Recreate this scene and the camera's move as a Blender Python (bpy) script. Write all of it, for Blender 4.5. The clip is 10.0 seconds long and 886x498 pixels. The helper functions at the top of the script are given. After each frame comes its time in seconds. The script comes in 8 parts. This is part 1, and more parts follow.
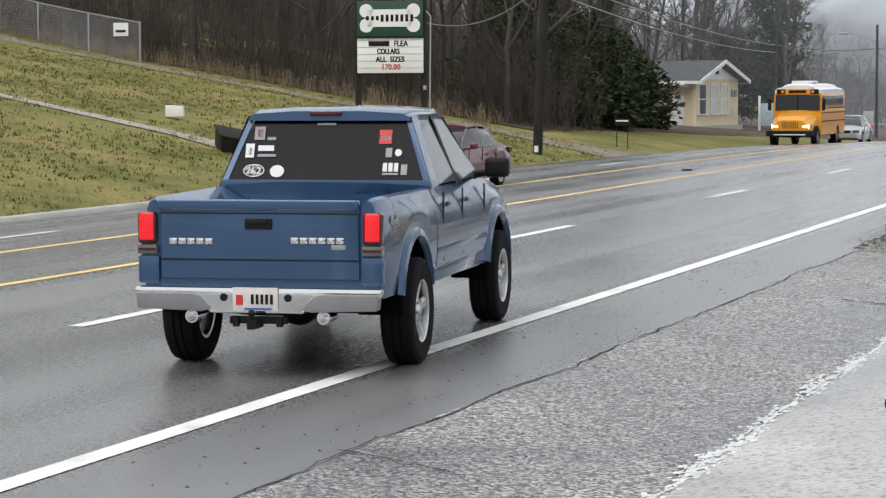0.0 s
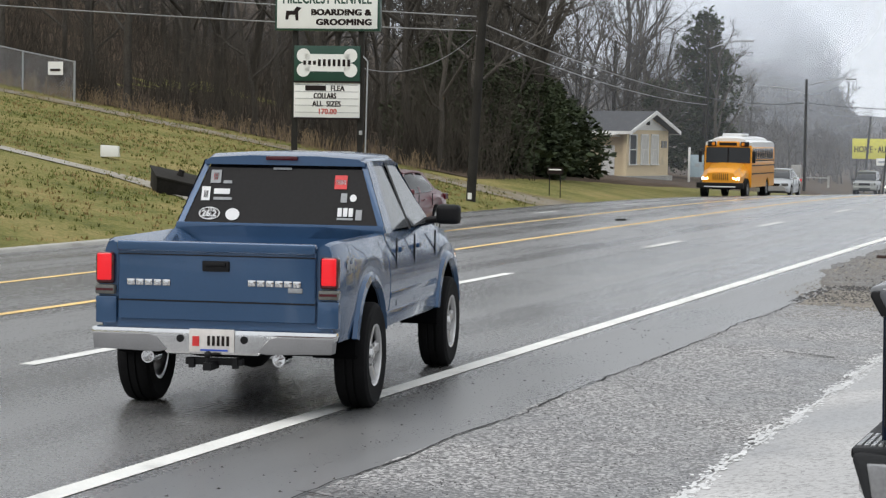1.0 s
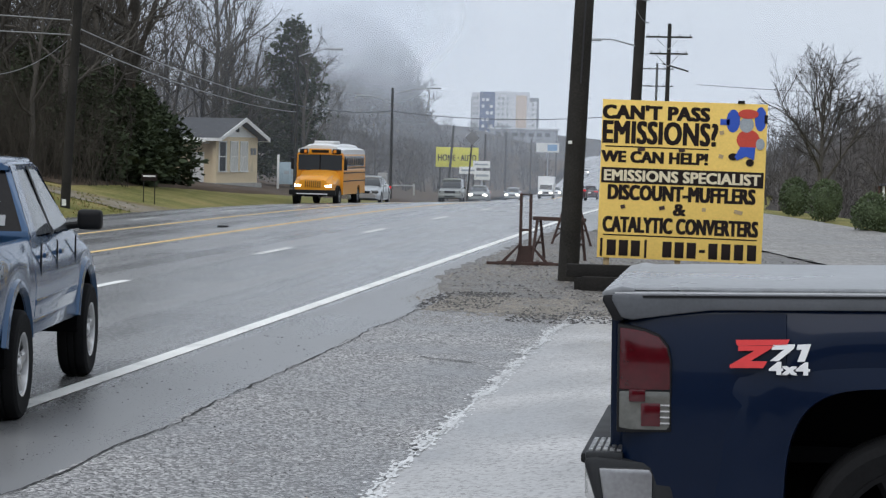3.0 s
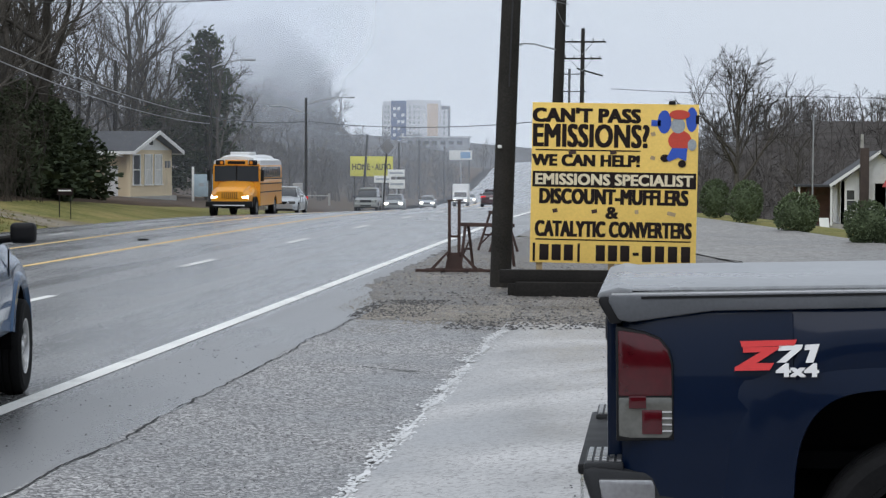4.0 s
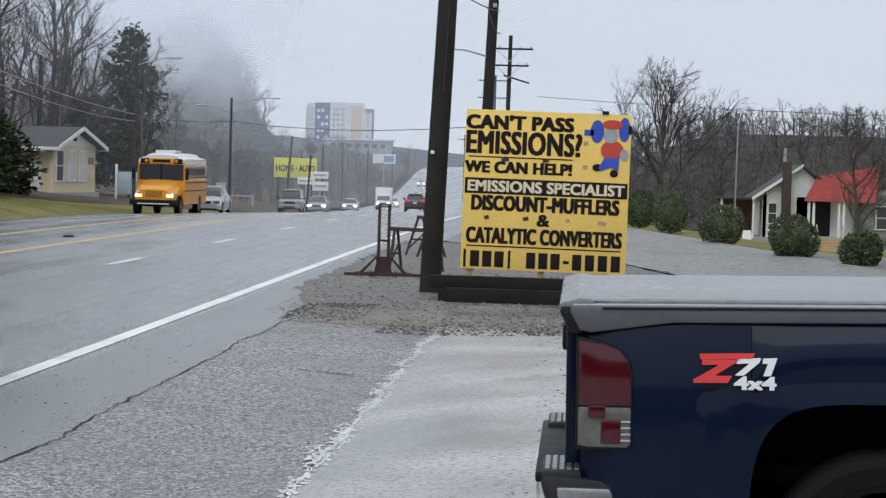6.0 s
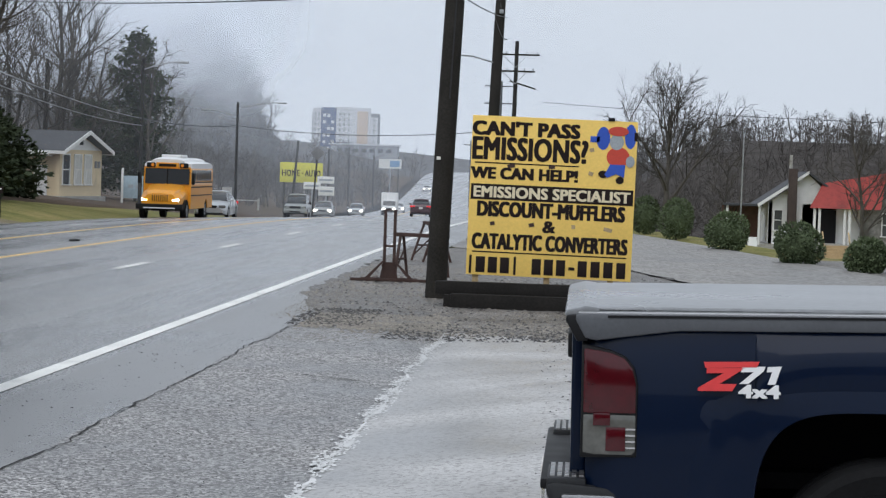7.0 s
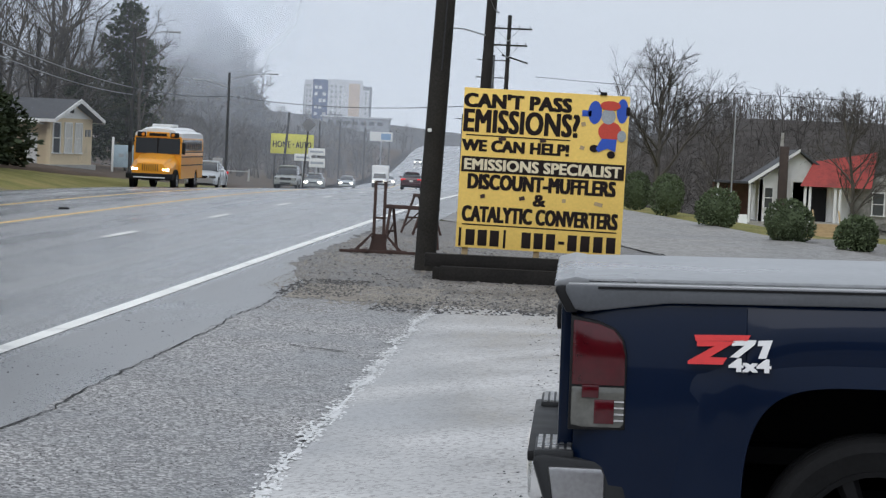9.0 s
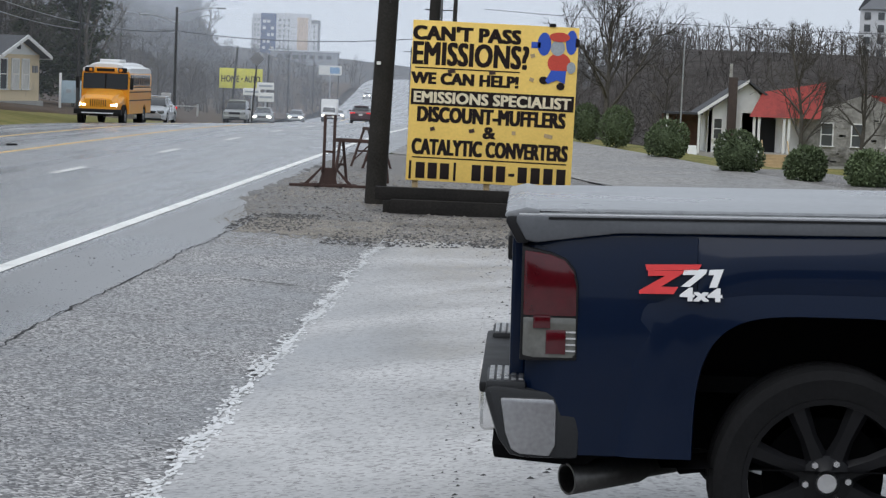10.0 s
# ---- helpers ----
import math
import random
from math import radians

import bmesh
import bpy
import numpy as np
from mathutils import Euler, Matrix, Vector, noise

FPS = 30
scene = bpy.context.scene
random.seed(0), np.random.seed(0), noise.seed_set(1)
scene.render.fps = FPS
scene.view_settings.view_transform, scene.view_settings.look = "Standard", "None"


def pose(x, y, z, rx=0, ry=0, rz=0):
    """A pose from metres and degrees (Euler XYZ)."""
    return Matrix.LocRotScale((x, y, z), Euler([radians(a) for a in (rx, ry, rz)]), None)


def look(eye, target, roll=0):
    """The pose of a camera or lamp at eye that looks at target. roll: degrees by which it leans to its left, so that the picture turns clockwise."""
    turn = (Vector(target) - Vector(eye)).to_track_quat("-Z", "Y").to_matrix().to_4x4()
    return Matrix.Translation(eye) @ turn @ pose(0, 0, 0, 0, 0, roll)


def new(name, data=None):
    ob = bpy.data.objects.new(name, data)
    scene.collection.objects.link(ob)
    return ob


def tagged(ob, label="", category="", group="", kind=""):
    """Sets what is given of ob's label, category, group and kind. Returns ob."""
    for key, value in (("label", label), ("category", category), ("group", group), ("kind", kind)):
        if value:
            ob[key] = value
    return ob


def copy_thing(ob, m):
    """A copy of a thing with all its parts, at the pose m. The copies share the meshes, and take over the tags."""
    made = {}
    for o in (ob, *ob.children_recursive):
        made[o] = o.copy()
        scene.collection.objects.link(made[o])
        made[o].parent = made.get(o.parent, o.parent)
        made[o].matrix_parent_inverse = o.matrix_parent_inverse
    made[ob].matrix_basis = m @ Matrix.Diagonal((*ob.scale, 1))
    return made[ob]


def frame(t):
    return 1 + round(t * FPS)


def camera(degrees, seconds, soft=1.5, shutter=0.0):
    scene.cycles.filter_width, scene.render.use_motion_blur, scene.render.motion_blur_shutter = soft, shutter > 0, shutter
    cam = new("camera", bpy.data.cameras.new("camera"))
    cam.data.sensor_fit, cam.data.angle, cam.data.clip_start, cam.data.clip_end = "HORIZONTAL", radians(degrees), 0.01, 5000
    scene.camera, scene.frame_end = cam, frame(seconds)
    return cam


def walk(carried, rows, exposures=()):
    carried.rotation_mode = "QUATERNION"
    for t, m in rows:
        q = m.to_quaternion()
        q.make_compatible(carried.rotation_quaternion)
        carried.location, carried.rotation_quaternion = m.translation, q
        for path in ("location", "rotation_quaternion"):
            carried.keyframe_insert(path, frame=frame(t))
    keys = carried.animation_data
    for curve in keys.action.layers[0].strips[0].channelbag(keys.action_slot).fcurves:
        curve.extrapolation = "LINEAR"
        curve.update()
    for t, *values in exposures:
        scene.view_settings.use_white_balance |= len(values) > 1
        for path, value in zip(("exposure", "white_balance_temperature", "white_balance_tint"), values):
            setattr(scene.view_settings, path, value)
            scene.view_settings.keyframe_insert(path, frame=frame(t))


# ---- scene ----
import collections

# ---- camera ----
cam = camera(21.5, 10.0, soft=1.3)
PATH = [
    (0.0, (1.7186, 2.3993, 2.0649), (-11.592, 40.017, -0.715), -0.23),
    (0.5, (1.6950, 1.9967, 2.1242), (-10.464, 40.006, -0.603), -0.08),
    (1.0, (1.5903, 2.1288, 2.0807), (-10.542, 40.192, 0.086), 0.94),
    (1.5, (1.4779, 2.3503, 2.0641), (-8.388, 41.105, 1.231), 2.05),
    (2.0, (1.3043, 2.2830, 2.0598), (-6.451, 41.507, 0.893), 2.25),
    (2.5, (1.1053, 2.3338, 2.0542), (-5.026, 41.827, 0.411), 1.76),
    (2.7, (1.0620, 2.2390, 2.0492), (-4.609, 41.796, 0.291), 1.60),
    (3.8, (0.7740, 2.4813, 2.0317), (-3.289, 42.243, 0.449), 0.42),
    (4.0, (0.6928, 2.6741, 2.0009), (-2.998, 42.473, 0.445), 0.23),
    (4.5, (0.5763, 2.6246, 1.9983), (-2.136, 42.498, 0.341), 0.11),
    (5.0, (0.5441, 2.6504, 2.0043), (-1.728, 42.550, 0.324), 0.66),
    (5.5, (0.5454, 2.6708, 2.0040), (-1.748, 42.574, 0.422), 1.27),
    (6.0, (0.5441, 2.5992, 2.0114), (-1.790, 42.504, 0.547), 1.64),
    (6.2, (0.5403, 2.5308, 2.0232), (-1.814, 42.436, 0.587), 1.71),
    (7.3, (0.5443, 2.5903, 2.0192), (-1.894, 42.492, 0.645), 1.96),
    (7.5, (0.5446, 2.6646, 2.0054), (-1.868, 42.568, 0.614), 2.04),
    (8.0, (0.5388, 2.6588, 2.0061), (-1.796, 42.562, 0.499), 2.01),
    (8.5, (0.5364, 2.6070, 2.0104), (-1.762, 42.507, 0.377), 2.31),
    (9.0, (0.5413, 2.6452, 1.9999), (-1.698, 42.541, 0.179), 2.64),
    (9.5, (0.5532, 2.6927, 1.9949), (-1.368, 42.585, -0.218), 2.65),
    (10.0, (0.5399, 2.6685, 1.9921), (-0.800, 42.539, -0.931), 2.23),
]
walk(cam, [(t, look(eye, target, roll)) for t, eye, target, roll in PATH], exposures=[(0.0, 0.58, 6500, 11), (1.0, 0.5, 6500, 11), (1.5, 0.24, 6000, 10), (2.5, 0.20, 6080, 11), (10.0, 0.17, 6080, 11)])

# ---- overcast daylight ----
world = bpy.data.worlds.new("overcast")
scene.world = world
world.use_nodes = True
wn, wl = world.node_tree.nodes, world.node_tree.links
wn.clear()
SUN_UP, SUN_TURN = radians(56), radians(-150)
sky = wn.new("ShaderNodeTexSky")
sky.sky_type, sky.sun_disc, sky.sun_elevation, sky.sun_rotation = "NISHITA", False, SUN_UP, SUN_TURN
sky.dust_density, sky.air_density = 4.0, 1.0
bleach = wn.new("ShaderNodeHueSaturation")
bleach.inputs["Saturation"].default_value = 0.12
bleach.inputs["Value"].default_value = 0.05
cloud = wn.new("ShaderNodeMix")
cloud.data_type = "RGBA"
cloud.inputs[0].default_value = 0.96
cloud.inputs["B"].default_value = (0.87, 0.92, 0.965, 1)
back = wn.new("ShaderNodeBackground")
back.inputs["Strength"].default_value = 0.70
wout = wn.new("ShaderNodeOutputWorld")
wl.new(sky.outputs[0], bleach.inputs["Color"])
wl.new(bleach.outputs[0], cloud.inputs["A"])
wl.new(cloud.outputs["Result"], back.inputs["Color"])
wl.new(back.outputs[0], wout.inputs[0])
sun_data = bpy.data.lights.new("sun", "SUN")
sun_data.energy, sun_data.angle, sun_data.color = 1.4, radians(60), (1.0, 0.97, 0.93)
sun = new("sun", sun_data)
sun.matrix_world = look((math.sin(SUN_TURN) * 60, math.cos(SUN_TURN) * 60, 60 * math.tan(SUN_UP)), (0, 0, 0))


# ---- materials ----
def mat(name, rgb, rough=0.6, metal=0.0, var=0.25, scale=3.0, fine=40.0, bump=0.0, spec=0.5, dirt=None, dirt_at=0.6,
        rough_var=0.1, coat=0.0, per_object=0.0):
    """Two scales of tone variation, stains with soft edges, fine relief."""
    m = bpy.data.materials.new(name)
    m.use_nodes = True
    n, l = m.node_tree.nodes, m.node_tree.links
    p = n["Principled BSDF"]
    co = n.new("ShaderNodeTexCoord")
    big, small = n.new("ShaderNodeTexNoise"), n.new("ShaderNodeTexNoise")
    big.inputs["Scale"].default_value, small.inputs["Scale"].default_value = scale, fine
    big.inputs["Detail"].default_value, small.inputs["Detail"].default_value = 5, 3
    for t in (big, small):
        l.new(co.outputs["Object"], t.inputs["Vector"])
    add = n.new("ShaderNodeMath")
    add.operation = "ADD"
    l.new(big.outputs["Fac"], add.inputs[0])
    l.new(small.outputs["Fac"], add.inputs[1])
    ramp = n.new("ShaderNodeMapRange")
    ramp.inputs["From Min"].default_value, ramp.inputs["From Max"].default_value = 0.6, 1.4
    ramp.inputs["To Min"].default_value, ramp.inputs["To Max"].default_value = 1 - var, 1 + var
    l.new(add.outputs[0], ramp.inputs["Value"])
    mul = n.new("ShaderNodeVectorMath")
    mul.operation = "SCALE"
    mul.inputs[0].default_value = rgb
    l.new(ramp.outputs[0], mul.inputs["Scale"])
    colour = mul.outputs[0]
    if per_object:
        info = n.new("ShaderNodeObjectInfo")
        r2 = n.new("ShaderNodeMapRange")
        r2.inputs["To Min"].default_value, r2.inputs["To Max"].default_value = 1 - per_object, 1 + per_object
        l.new(info.outputs["Random"], r2.inputs["Value"])
        m2 = n.new("ShaderNodeVectorMath")
        m2.operation = "SCALE"
        l.new(colour, m2.inputs[0])
        l.new(r2.outputs[0], m2.inputs["Scale"])
        colour = m2.outputs[0]
    if dirt:
        st = n.new("ShaderNodeTexNoise")
        st.inputs["Scale"].default_value, st.inputs["Detail"].default_value = scale * 0.6, 8
        st.inputs["Roughness"].default_value = 0.65
        l.new(co.outputs["Object"], st.inputs["Vector"])
        sr = n.new("ShaderNodeMapRange")
        sr.inputs["From Min"].default_value, sr.inputs["From Max"].default_value = dirt_at - 0.06, dirt_at + 0.12
        l.new(st.outputs["Fac"], sr.inputs["Value"])
        mx = n.new("ShaderNodeMix")
        mx.data_type = "RGBA"
        mx.inputs["B"].default_value = (*dirt, 1)
        l.new(sr.outputs[0], mx.inputs[0])
        l.new(colour, mx.inputs["A"])
        colour = mx.outputs["Result"]
    l.new(colour, p.inputs["Base Color"])
    rr = n.new("ShaderNodeMapRange")
    rr.inputs["To Min"].default_value = max(0.02, rough - rough_var)
    rr.inputs["To Max"].default_value = min(1, rough + rough_var)
    l.new(big.outputs["Fac"], rr.inputs["Value"])
    l.new(rr.outputs[0], p.inputs["Roughness"])
    p.inputs["Metallic"].default_value = metal
    p.inputs["Specular IOR Level"].default_value = spec
    p.inputs["Coat Weight"].default_value = coat
    p.inputs["Coat Roughness"].default_value = 0.05
    if bump:
        b = n.new("ShaderNodeBump")
        b.inputs["Strength"].default_value, b.inputs["Distance"].default_value = 0.6, bump
        l.new(small.outputs["Fac"], b.inputs["Height"])
        l.new(b.outputs[0], p.inputs["Normal"])
    return m


def lamp_mat(name, rgb, strength):
    m = bpy.data.materials.new(name)
    m.use_nodes = True
    p = m.node_tree.nodes["Principled BSDF"]
    p.inputs["Base Color"].default_value = (*rgb, 1)
    p.inputs["Roughness"].default_value = 0.15
    p.inputs["Emission Color"].default_value = (*rgb, 1)
    p.inputs["Emission Strength"].default_value = strength
    return m


def link_in(m, kind, **ins):
    node = m.node_tree.nodes.new(kind)
    for key, value in ins.items():
        node.inputs[key].default_value = value
    return node


def wet_asphalt(name, low, high, rough_low, rough_high, grain_scale=70.0, along=0.008):
    """Worn wet asphalt: aggregate grain and long smooth wheel tracks along y that hold more water."""
    m = bpy.data.materials.new(name)
    m.use_nodes = True
    n, l = m.node_tree.nodes, m.node_tree.links
    p = n["Principled BSDF"]
    co = n.new("ShaderNodeTexCoord")
    mp = n.new("ShaderNodeMapping")
    mp.inputs["Scale"].default_value = (0.75, along, 1)
    l.new(co.outputs["Object"], mp.inputs["Vector"])
    track = link_in(m, "ShaderNodeTexNoise", Scale=1.0, Detail=2.5, Roughness=0.5)
    l.new(mp.outputs[0], track.inputs["Vector"])
    patch = link_in(m, "ShaderNodeTexNoise", Scale=0.16, Detail=2.0, Roughness=0.5)
    grain = link_in(m, "ShaderNodeTexNoise", Scale=grain_scale, Detail=5.0, Roughness=0.75)
    for t in (patch, grain):
        l.new(co.outputs["Object"], t.inputs["Vector"])
    faint = n.new("ShaderNodeMath")
    faint.operation = "MULTIPLY"
    faint.inputs[1].default_value = 0.45
    l.new(patch.outputs["Fac"], faint.inputs[0])
    s = n.new("ShaderNodeMath")
    s.operation = "ADD"
    l.new(track.outputs["Fac"], s.inputs[0])
    l.new(faint.outputs[0], s.inputs[1])
    tone = link_in(m, "ShaderNodeMapRange", **{"From Min": 0.5, "From Max": 0.95, "To Min": low, "To Max": high})
    l.new(s.outputs[0], tone.inputs["Value"])
    g2 = link_in(m, "ShaderNodeMapRange", **{"From Min": 0.3, "From Max": 0.7, "To Min": 0.6, "To Max": 1.45})
    l.new(grain.outputs["Fac"], g2.inputs["Value"])
    v = n.new("ShaderNodeMath")
    v.operation = "MULTIPLY"
    l.new(tone.outputs[0], v.inputs[0])
    l.new(g2.outputs[0], v.inputs[1])
    comb = n.new("ShaderNodeCombineColor")
    for i in range(3):
        l.new(v.outputs[0], comb.inputs[i])
    l.new(comb.outputs[0], p.inputs["Base Color"])
    r = link_in(m, "ShaderNodeMapRange", **{"From Min": 0.5, "From Max": 0.95, "To Min": rough_low, "To Max": rough_high})
    l.new(s.outputs[0], r.inputs["Value"])
    fleck = link_in(m, "ShaderNodeMapRange", **{"From Min": 0.25, "From Max": 0.75, "To Min": -0.09, "To Max": 0.09})
    l.new(grain.outputs["Fac"], fleck.inputs["Value"])
    gloss = n.new("ShaderNodeMath")
    gloss.operation = "ADD"
    l.new(r.outputs[0], gloss.inputs[0])
    l.new(fleck.outputs[0], gloss.inputs[1])
    l.new(gloss.outputs[0], p.inputs["Roughness"])
    b = link_in(m, "ShaderNodeBump", Strength=0.03, Distance=0.002)
    l.new(grain.outputs["Fac"], b.inputs["Height"])
    l.new(b.outputs[0], p.inputs["Normal"])
    p.inputs["Specular IOR Level"].default_value = 0.75
    return m


def speckled(name, base, chip, dark, rough, scale=55.0, patch_scale=0.5, bump=0.006, lean=0.5):
    """Loose or worn stone: light and dark chips by cells, broad damp patches."""
    m = bpy.data.materials.new(name)
    m.use_nodes = True
    n, l = m.node_tree.nodes, m.node_tree.links
    p = n["Principled BSDF"]
    co = n.new("ShaderNodeTexCoord")
    cell = n.new("ShaderNodeTexVoronoi")
    cell.inputs["Scale"].default_value = scale
    l.new(co.outputs["Object"], cell.inputs["Vector"])
    sep = n.new("ShaderNodeSeparateColor")
    l.new(cell.outputs["Color"], sep.inputs[0])
    ramp = n.new("ShaderNodeValToRGB")
    e = ramp.color_ramp.elements
    e[0].position, e[0].color = 0.0, (*dark, 1)
    e[1].position, e[1].color = 1.0, (*chip, 1)
    mid = ramp.color_ramp.elements.new(lean)
    mid.color = (*base, 1)
    l.new(sep.outputs[0], ramp.inputs[0])
    patch = link_in(m, "ShaderNodeTexNoise", Scale=patch_scale, Detail=7.0, Roughness=0.62)
    l.new(co.outputs["Object"], patch.inputs["Vector"])
    damp = link_in(m, "ShaderNodeMapRange", **{"From Min": 0.35, "From Max": 0.65, "To Min": 0.6, "To Max": 1.15})
    l.new(patch.outputs["Fac"], damp.inputs["Value"])
    mul = n.new("ShaderNodeVectorMath")
    mul.operation = "SCALE"
    l.new(ramp.outputs[0], mul.inputs[0])
    l.new(damp.outputs[0], mul.inputs["Scale"])
    l.new(mul.outputs[0], p.inputs["Base Color"])
    rr = link_in(m, "ShaderNodeMapRange", **{"From Min": 0.35, "From Max": 0.65, "To Min": max(0.05, rough - 0.18), "To Max": min(1.0, rough + 0.15)})
    l.new(patch.outputs["Fac"], rr.inputs["Value"])
    l.new(rr.outputs[0], p.inputs["Roughness"])
    b = link_in(m, "ShaderNodeBump", Strength=0.7, Distance=bump)
    l.new(cell.outputs["Distance"], b.inputs["Height"])
    l.new(b.outputs[0], p.inputs["Normal"])
    return m


def meadow(name):
    """Winter turf: green, straw and bare earth in patches of several sizes."""
    m = bpy.data.materials.new(name)
    m.use_nodes = True
    n, l = m.node_tree.nodes, m.node_tree.links
    p = n["Principled BSDF"]
    co = n.new("ShaderNodeTexCoord")
    broad = link_in(m, "ShaderNodeTexNoise", Scale=0.30, Detail=7.0, Roughness=0.72)
    blade = link_in(m, "ShaderNodeTexNoise", Scale=9.0, Detail=6.0, Roughness=0.7)
    for t in (broad, blade):
        l.new(co.outputs["Object"], t.inputs["Vector"])
    s = n.new("ShaderNodeMath")
    s.operation = "ADD"
    l.new(broad.outputs["Fac"], s.inputs[0])
    l.new(blade.outputs["Fac"], s.inputs[1])
    half = n.new("ShaderNodeMath")
    half.operation = "MULTIPLY"
    half.inputs[1].default_value = 0.5
    l.new(s.outputs[0], half.inputs[0])
    ramp = n.new("ShaderNodeValToRGB")
    e = ramp.color_ramp.elements
    e[0].position, e[0].color = 0.34, (0.055, 0.06, 0.020, 1)
    e[1].position, e[1].color = 0.68, (0.36, 0.27, 0.13, 1)
    k = ramp.color_ramp.elements.new(0.47)
    k.color = (0.145, 0.15, 0.042, 1)
    k = ramp.color_ramp.elements.new(0.56)
    k.color = (0.25, 0.21, 0.08, 1)
    l.new(half.outputs[0], ramp.inputs[0])
    l.new(ramp.outputs[0], p.inputs["Base Color"])
    p.inputs["Roughness"].default_value = 0.9
    p.inputs["Specular IOR Level"].default_value = 0.15
    b = link_in(m, "ShaderNodeBump", Strength=0.8, Distance=0.06)
    l.new(blade.outputs["Fac"], b.inputs["Height"])
    l.new(b.outputs[0], p.inputs["Normal"])
    return m


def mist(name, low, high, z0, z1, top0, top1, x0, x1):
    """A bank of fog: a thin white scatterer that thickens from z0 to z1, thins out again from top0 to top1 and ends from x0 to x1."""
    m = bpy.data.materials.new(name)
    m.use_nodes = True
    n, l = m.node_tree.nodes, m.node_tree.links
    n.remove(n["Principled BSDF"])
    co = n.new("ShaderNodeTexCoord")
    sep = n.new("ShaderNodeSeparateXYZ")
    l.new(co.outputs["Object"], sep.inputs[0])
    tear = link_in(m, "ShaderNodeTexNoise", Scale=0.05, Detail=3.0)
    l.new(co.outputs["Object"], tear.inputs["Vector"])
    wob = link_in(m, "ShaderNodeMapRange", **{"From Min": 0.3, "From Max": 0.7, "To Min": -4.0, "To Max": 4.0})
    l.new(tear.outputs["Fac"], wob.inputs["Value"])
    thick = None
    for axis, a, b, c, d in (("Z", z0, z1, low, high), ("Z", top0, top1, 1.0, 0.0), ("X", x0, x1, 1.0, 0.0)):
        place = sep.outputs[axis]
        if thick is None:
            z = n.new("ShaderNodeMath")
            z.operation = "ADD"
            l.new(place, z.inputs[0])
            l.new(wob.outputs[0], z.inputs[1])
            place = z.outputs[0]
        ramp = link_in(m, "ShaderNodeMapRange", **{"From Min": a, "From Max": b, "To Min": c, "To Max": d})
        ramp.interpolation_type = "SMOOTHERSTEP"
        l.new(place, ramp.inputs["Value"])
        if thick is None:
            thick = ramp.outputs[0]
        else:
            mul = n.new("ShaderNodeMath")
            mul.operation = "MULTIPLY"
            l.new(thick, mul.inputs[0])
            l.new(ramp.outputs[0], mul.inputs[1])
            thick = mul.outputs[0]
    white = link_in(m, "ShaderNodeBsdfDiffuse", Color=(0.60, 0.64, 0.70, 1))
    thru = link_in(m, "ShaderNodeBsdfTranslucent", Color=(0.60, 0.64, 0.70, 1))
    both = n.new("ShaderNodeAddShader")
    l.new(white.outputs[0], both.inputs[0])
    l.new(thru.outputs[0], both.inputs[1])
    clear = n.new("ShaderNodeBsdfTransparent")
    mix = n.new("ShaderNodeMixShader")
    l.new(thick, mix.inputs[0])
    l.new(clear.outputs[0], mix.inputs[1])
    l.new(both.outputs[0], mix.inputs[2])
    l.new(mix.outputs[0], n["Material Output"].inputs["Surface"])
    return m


ASPHALT = wet_asphalt("wet_asphalt", 0.11, 0.20, 0.21, 0.33, 24.0)
SHOULDER = speckled("worn_shoulder_asphalt", (0.17, 0.166, 0.162), (0.56, 0.55, 0.54), (0.035, 0.034, 0.035), 0.48, 52, 0.5, 0.005)
DARK_SHOULDER = wet_asphalt("damp_fine_asphalt", 0.12, 0.19, 0.25, 0.40, 30.0, 0.15)
LOT = speckled("wet_concrete_lot", (0.40, 0.395, 0.39), (0.49, 0.485, 0.475), (0.20, 0.19, 0.185), 0.46, 42, 0.45, 0.0015, 0.3)
GRAVEL = speckled("muddy_gravel", (0.14, 0.130, 0.118), (0.32, 0.305, 0.285), (0.05, 0.045, 0.041), 0.62, 42, 0.9, 0.012)
YARD = speckled("worn_gravel_yard", (0.24, 0.23, 0.215), (0.36, 0.35, 0.33), (0.12, 0.11, 0.10), 0.6, 14, 0.3, 0.01)
TURF = meadow("winter_turf")
CONCRETE = mat("old_concrete", (0.36, 0.35, 0.32), 0.6, var=0.25, scale=1.2, fine=30, bump=0.003, dirt=(0.13, 0.12, 0.10), dirt_at=0.62)
PALE_LINE = mat("white_road_paint", (0.74, 0.74, 0.71), 0.7, spec=0.25, var=0.18, scale=1.5, fine=60, dirt=(0.36, 0.36, 0.35), dirt_at=0.60)
YELLOW_LINE = mat("yellow_road_paint", (0.80, 0.56, 0.24), 0.7, spec=0.1, var=0.2, scale=0.8, fine=50, dirt=(0.26, 0.21, 0.13), dirt_at=0.68)
WATER_LINE = mat("pale_sealed_crack", (0.68, 0.68, 0.67), 0.4, var=0.2, scale=6, fine=60, dirt=(0.40, 0.39, 0.38), dirt_at=0.64)
CRACK = mat("open_crack", (0.02, 0.019, 0.018), 0.8)
BARK = mat("bark", (0.076, 0.069, 0.060), 0.95, var=0.45, scale=1.5, fine=14, bump=0.02, spec=0.1, per_object=0.3)
NEEDLES = mat("cedar_foliage", (0.055, 0.070, 0.038), 0.9, var=0.5, scale=0.8, fine=6, spec=0.15, per_object=0.25)
BUSH_LEAF = mat("boxwood_leaf", (0.095, 0.125, 0.060), 0.7, var=0.5, scale=3, fine=15, spec=0.3, per_object=0.2)
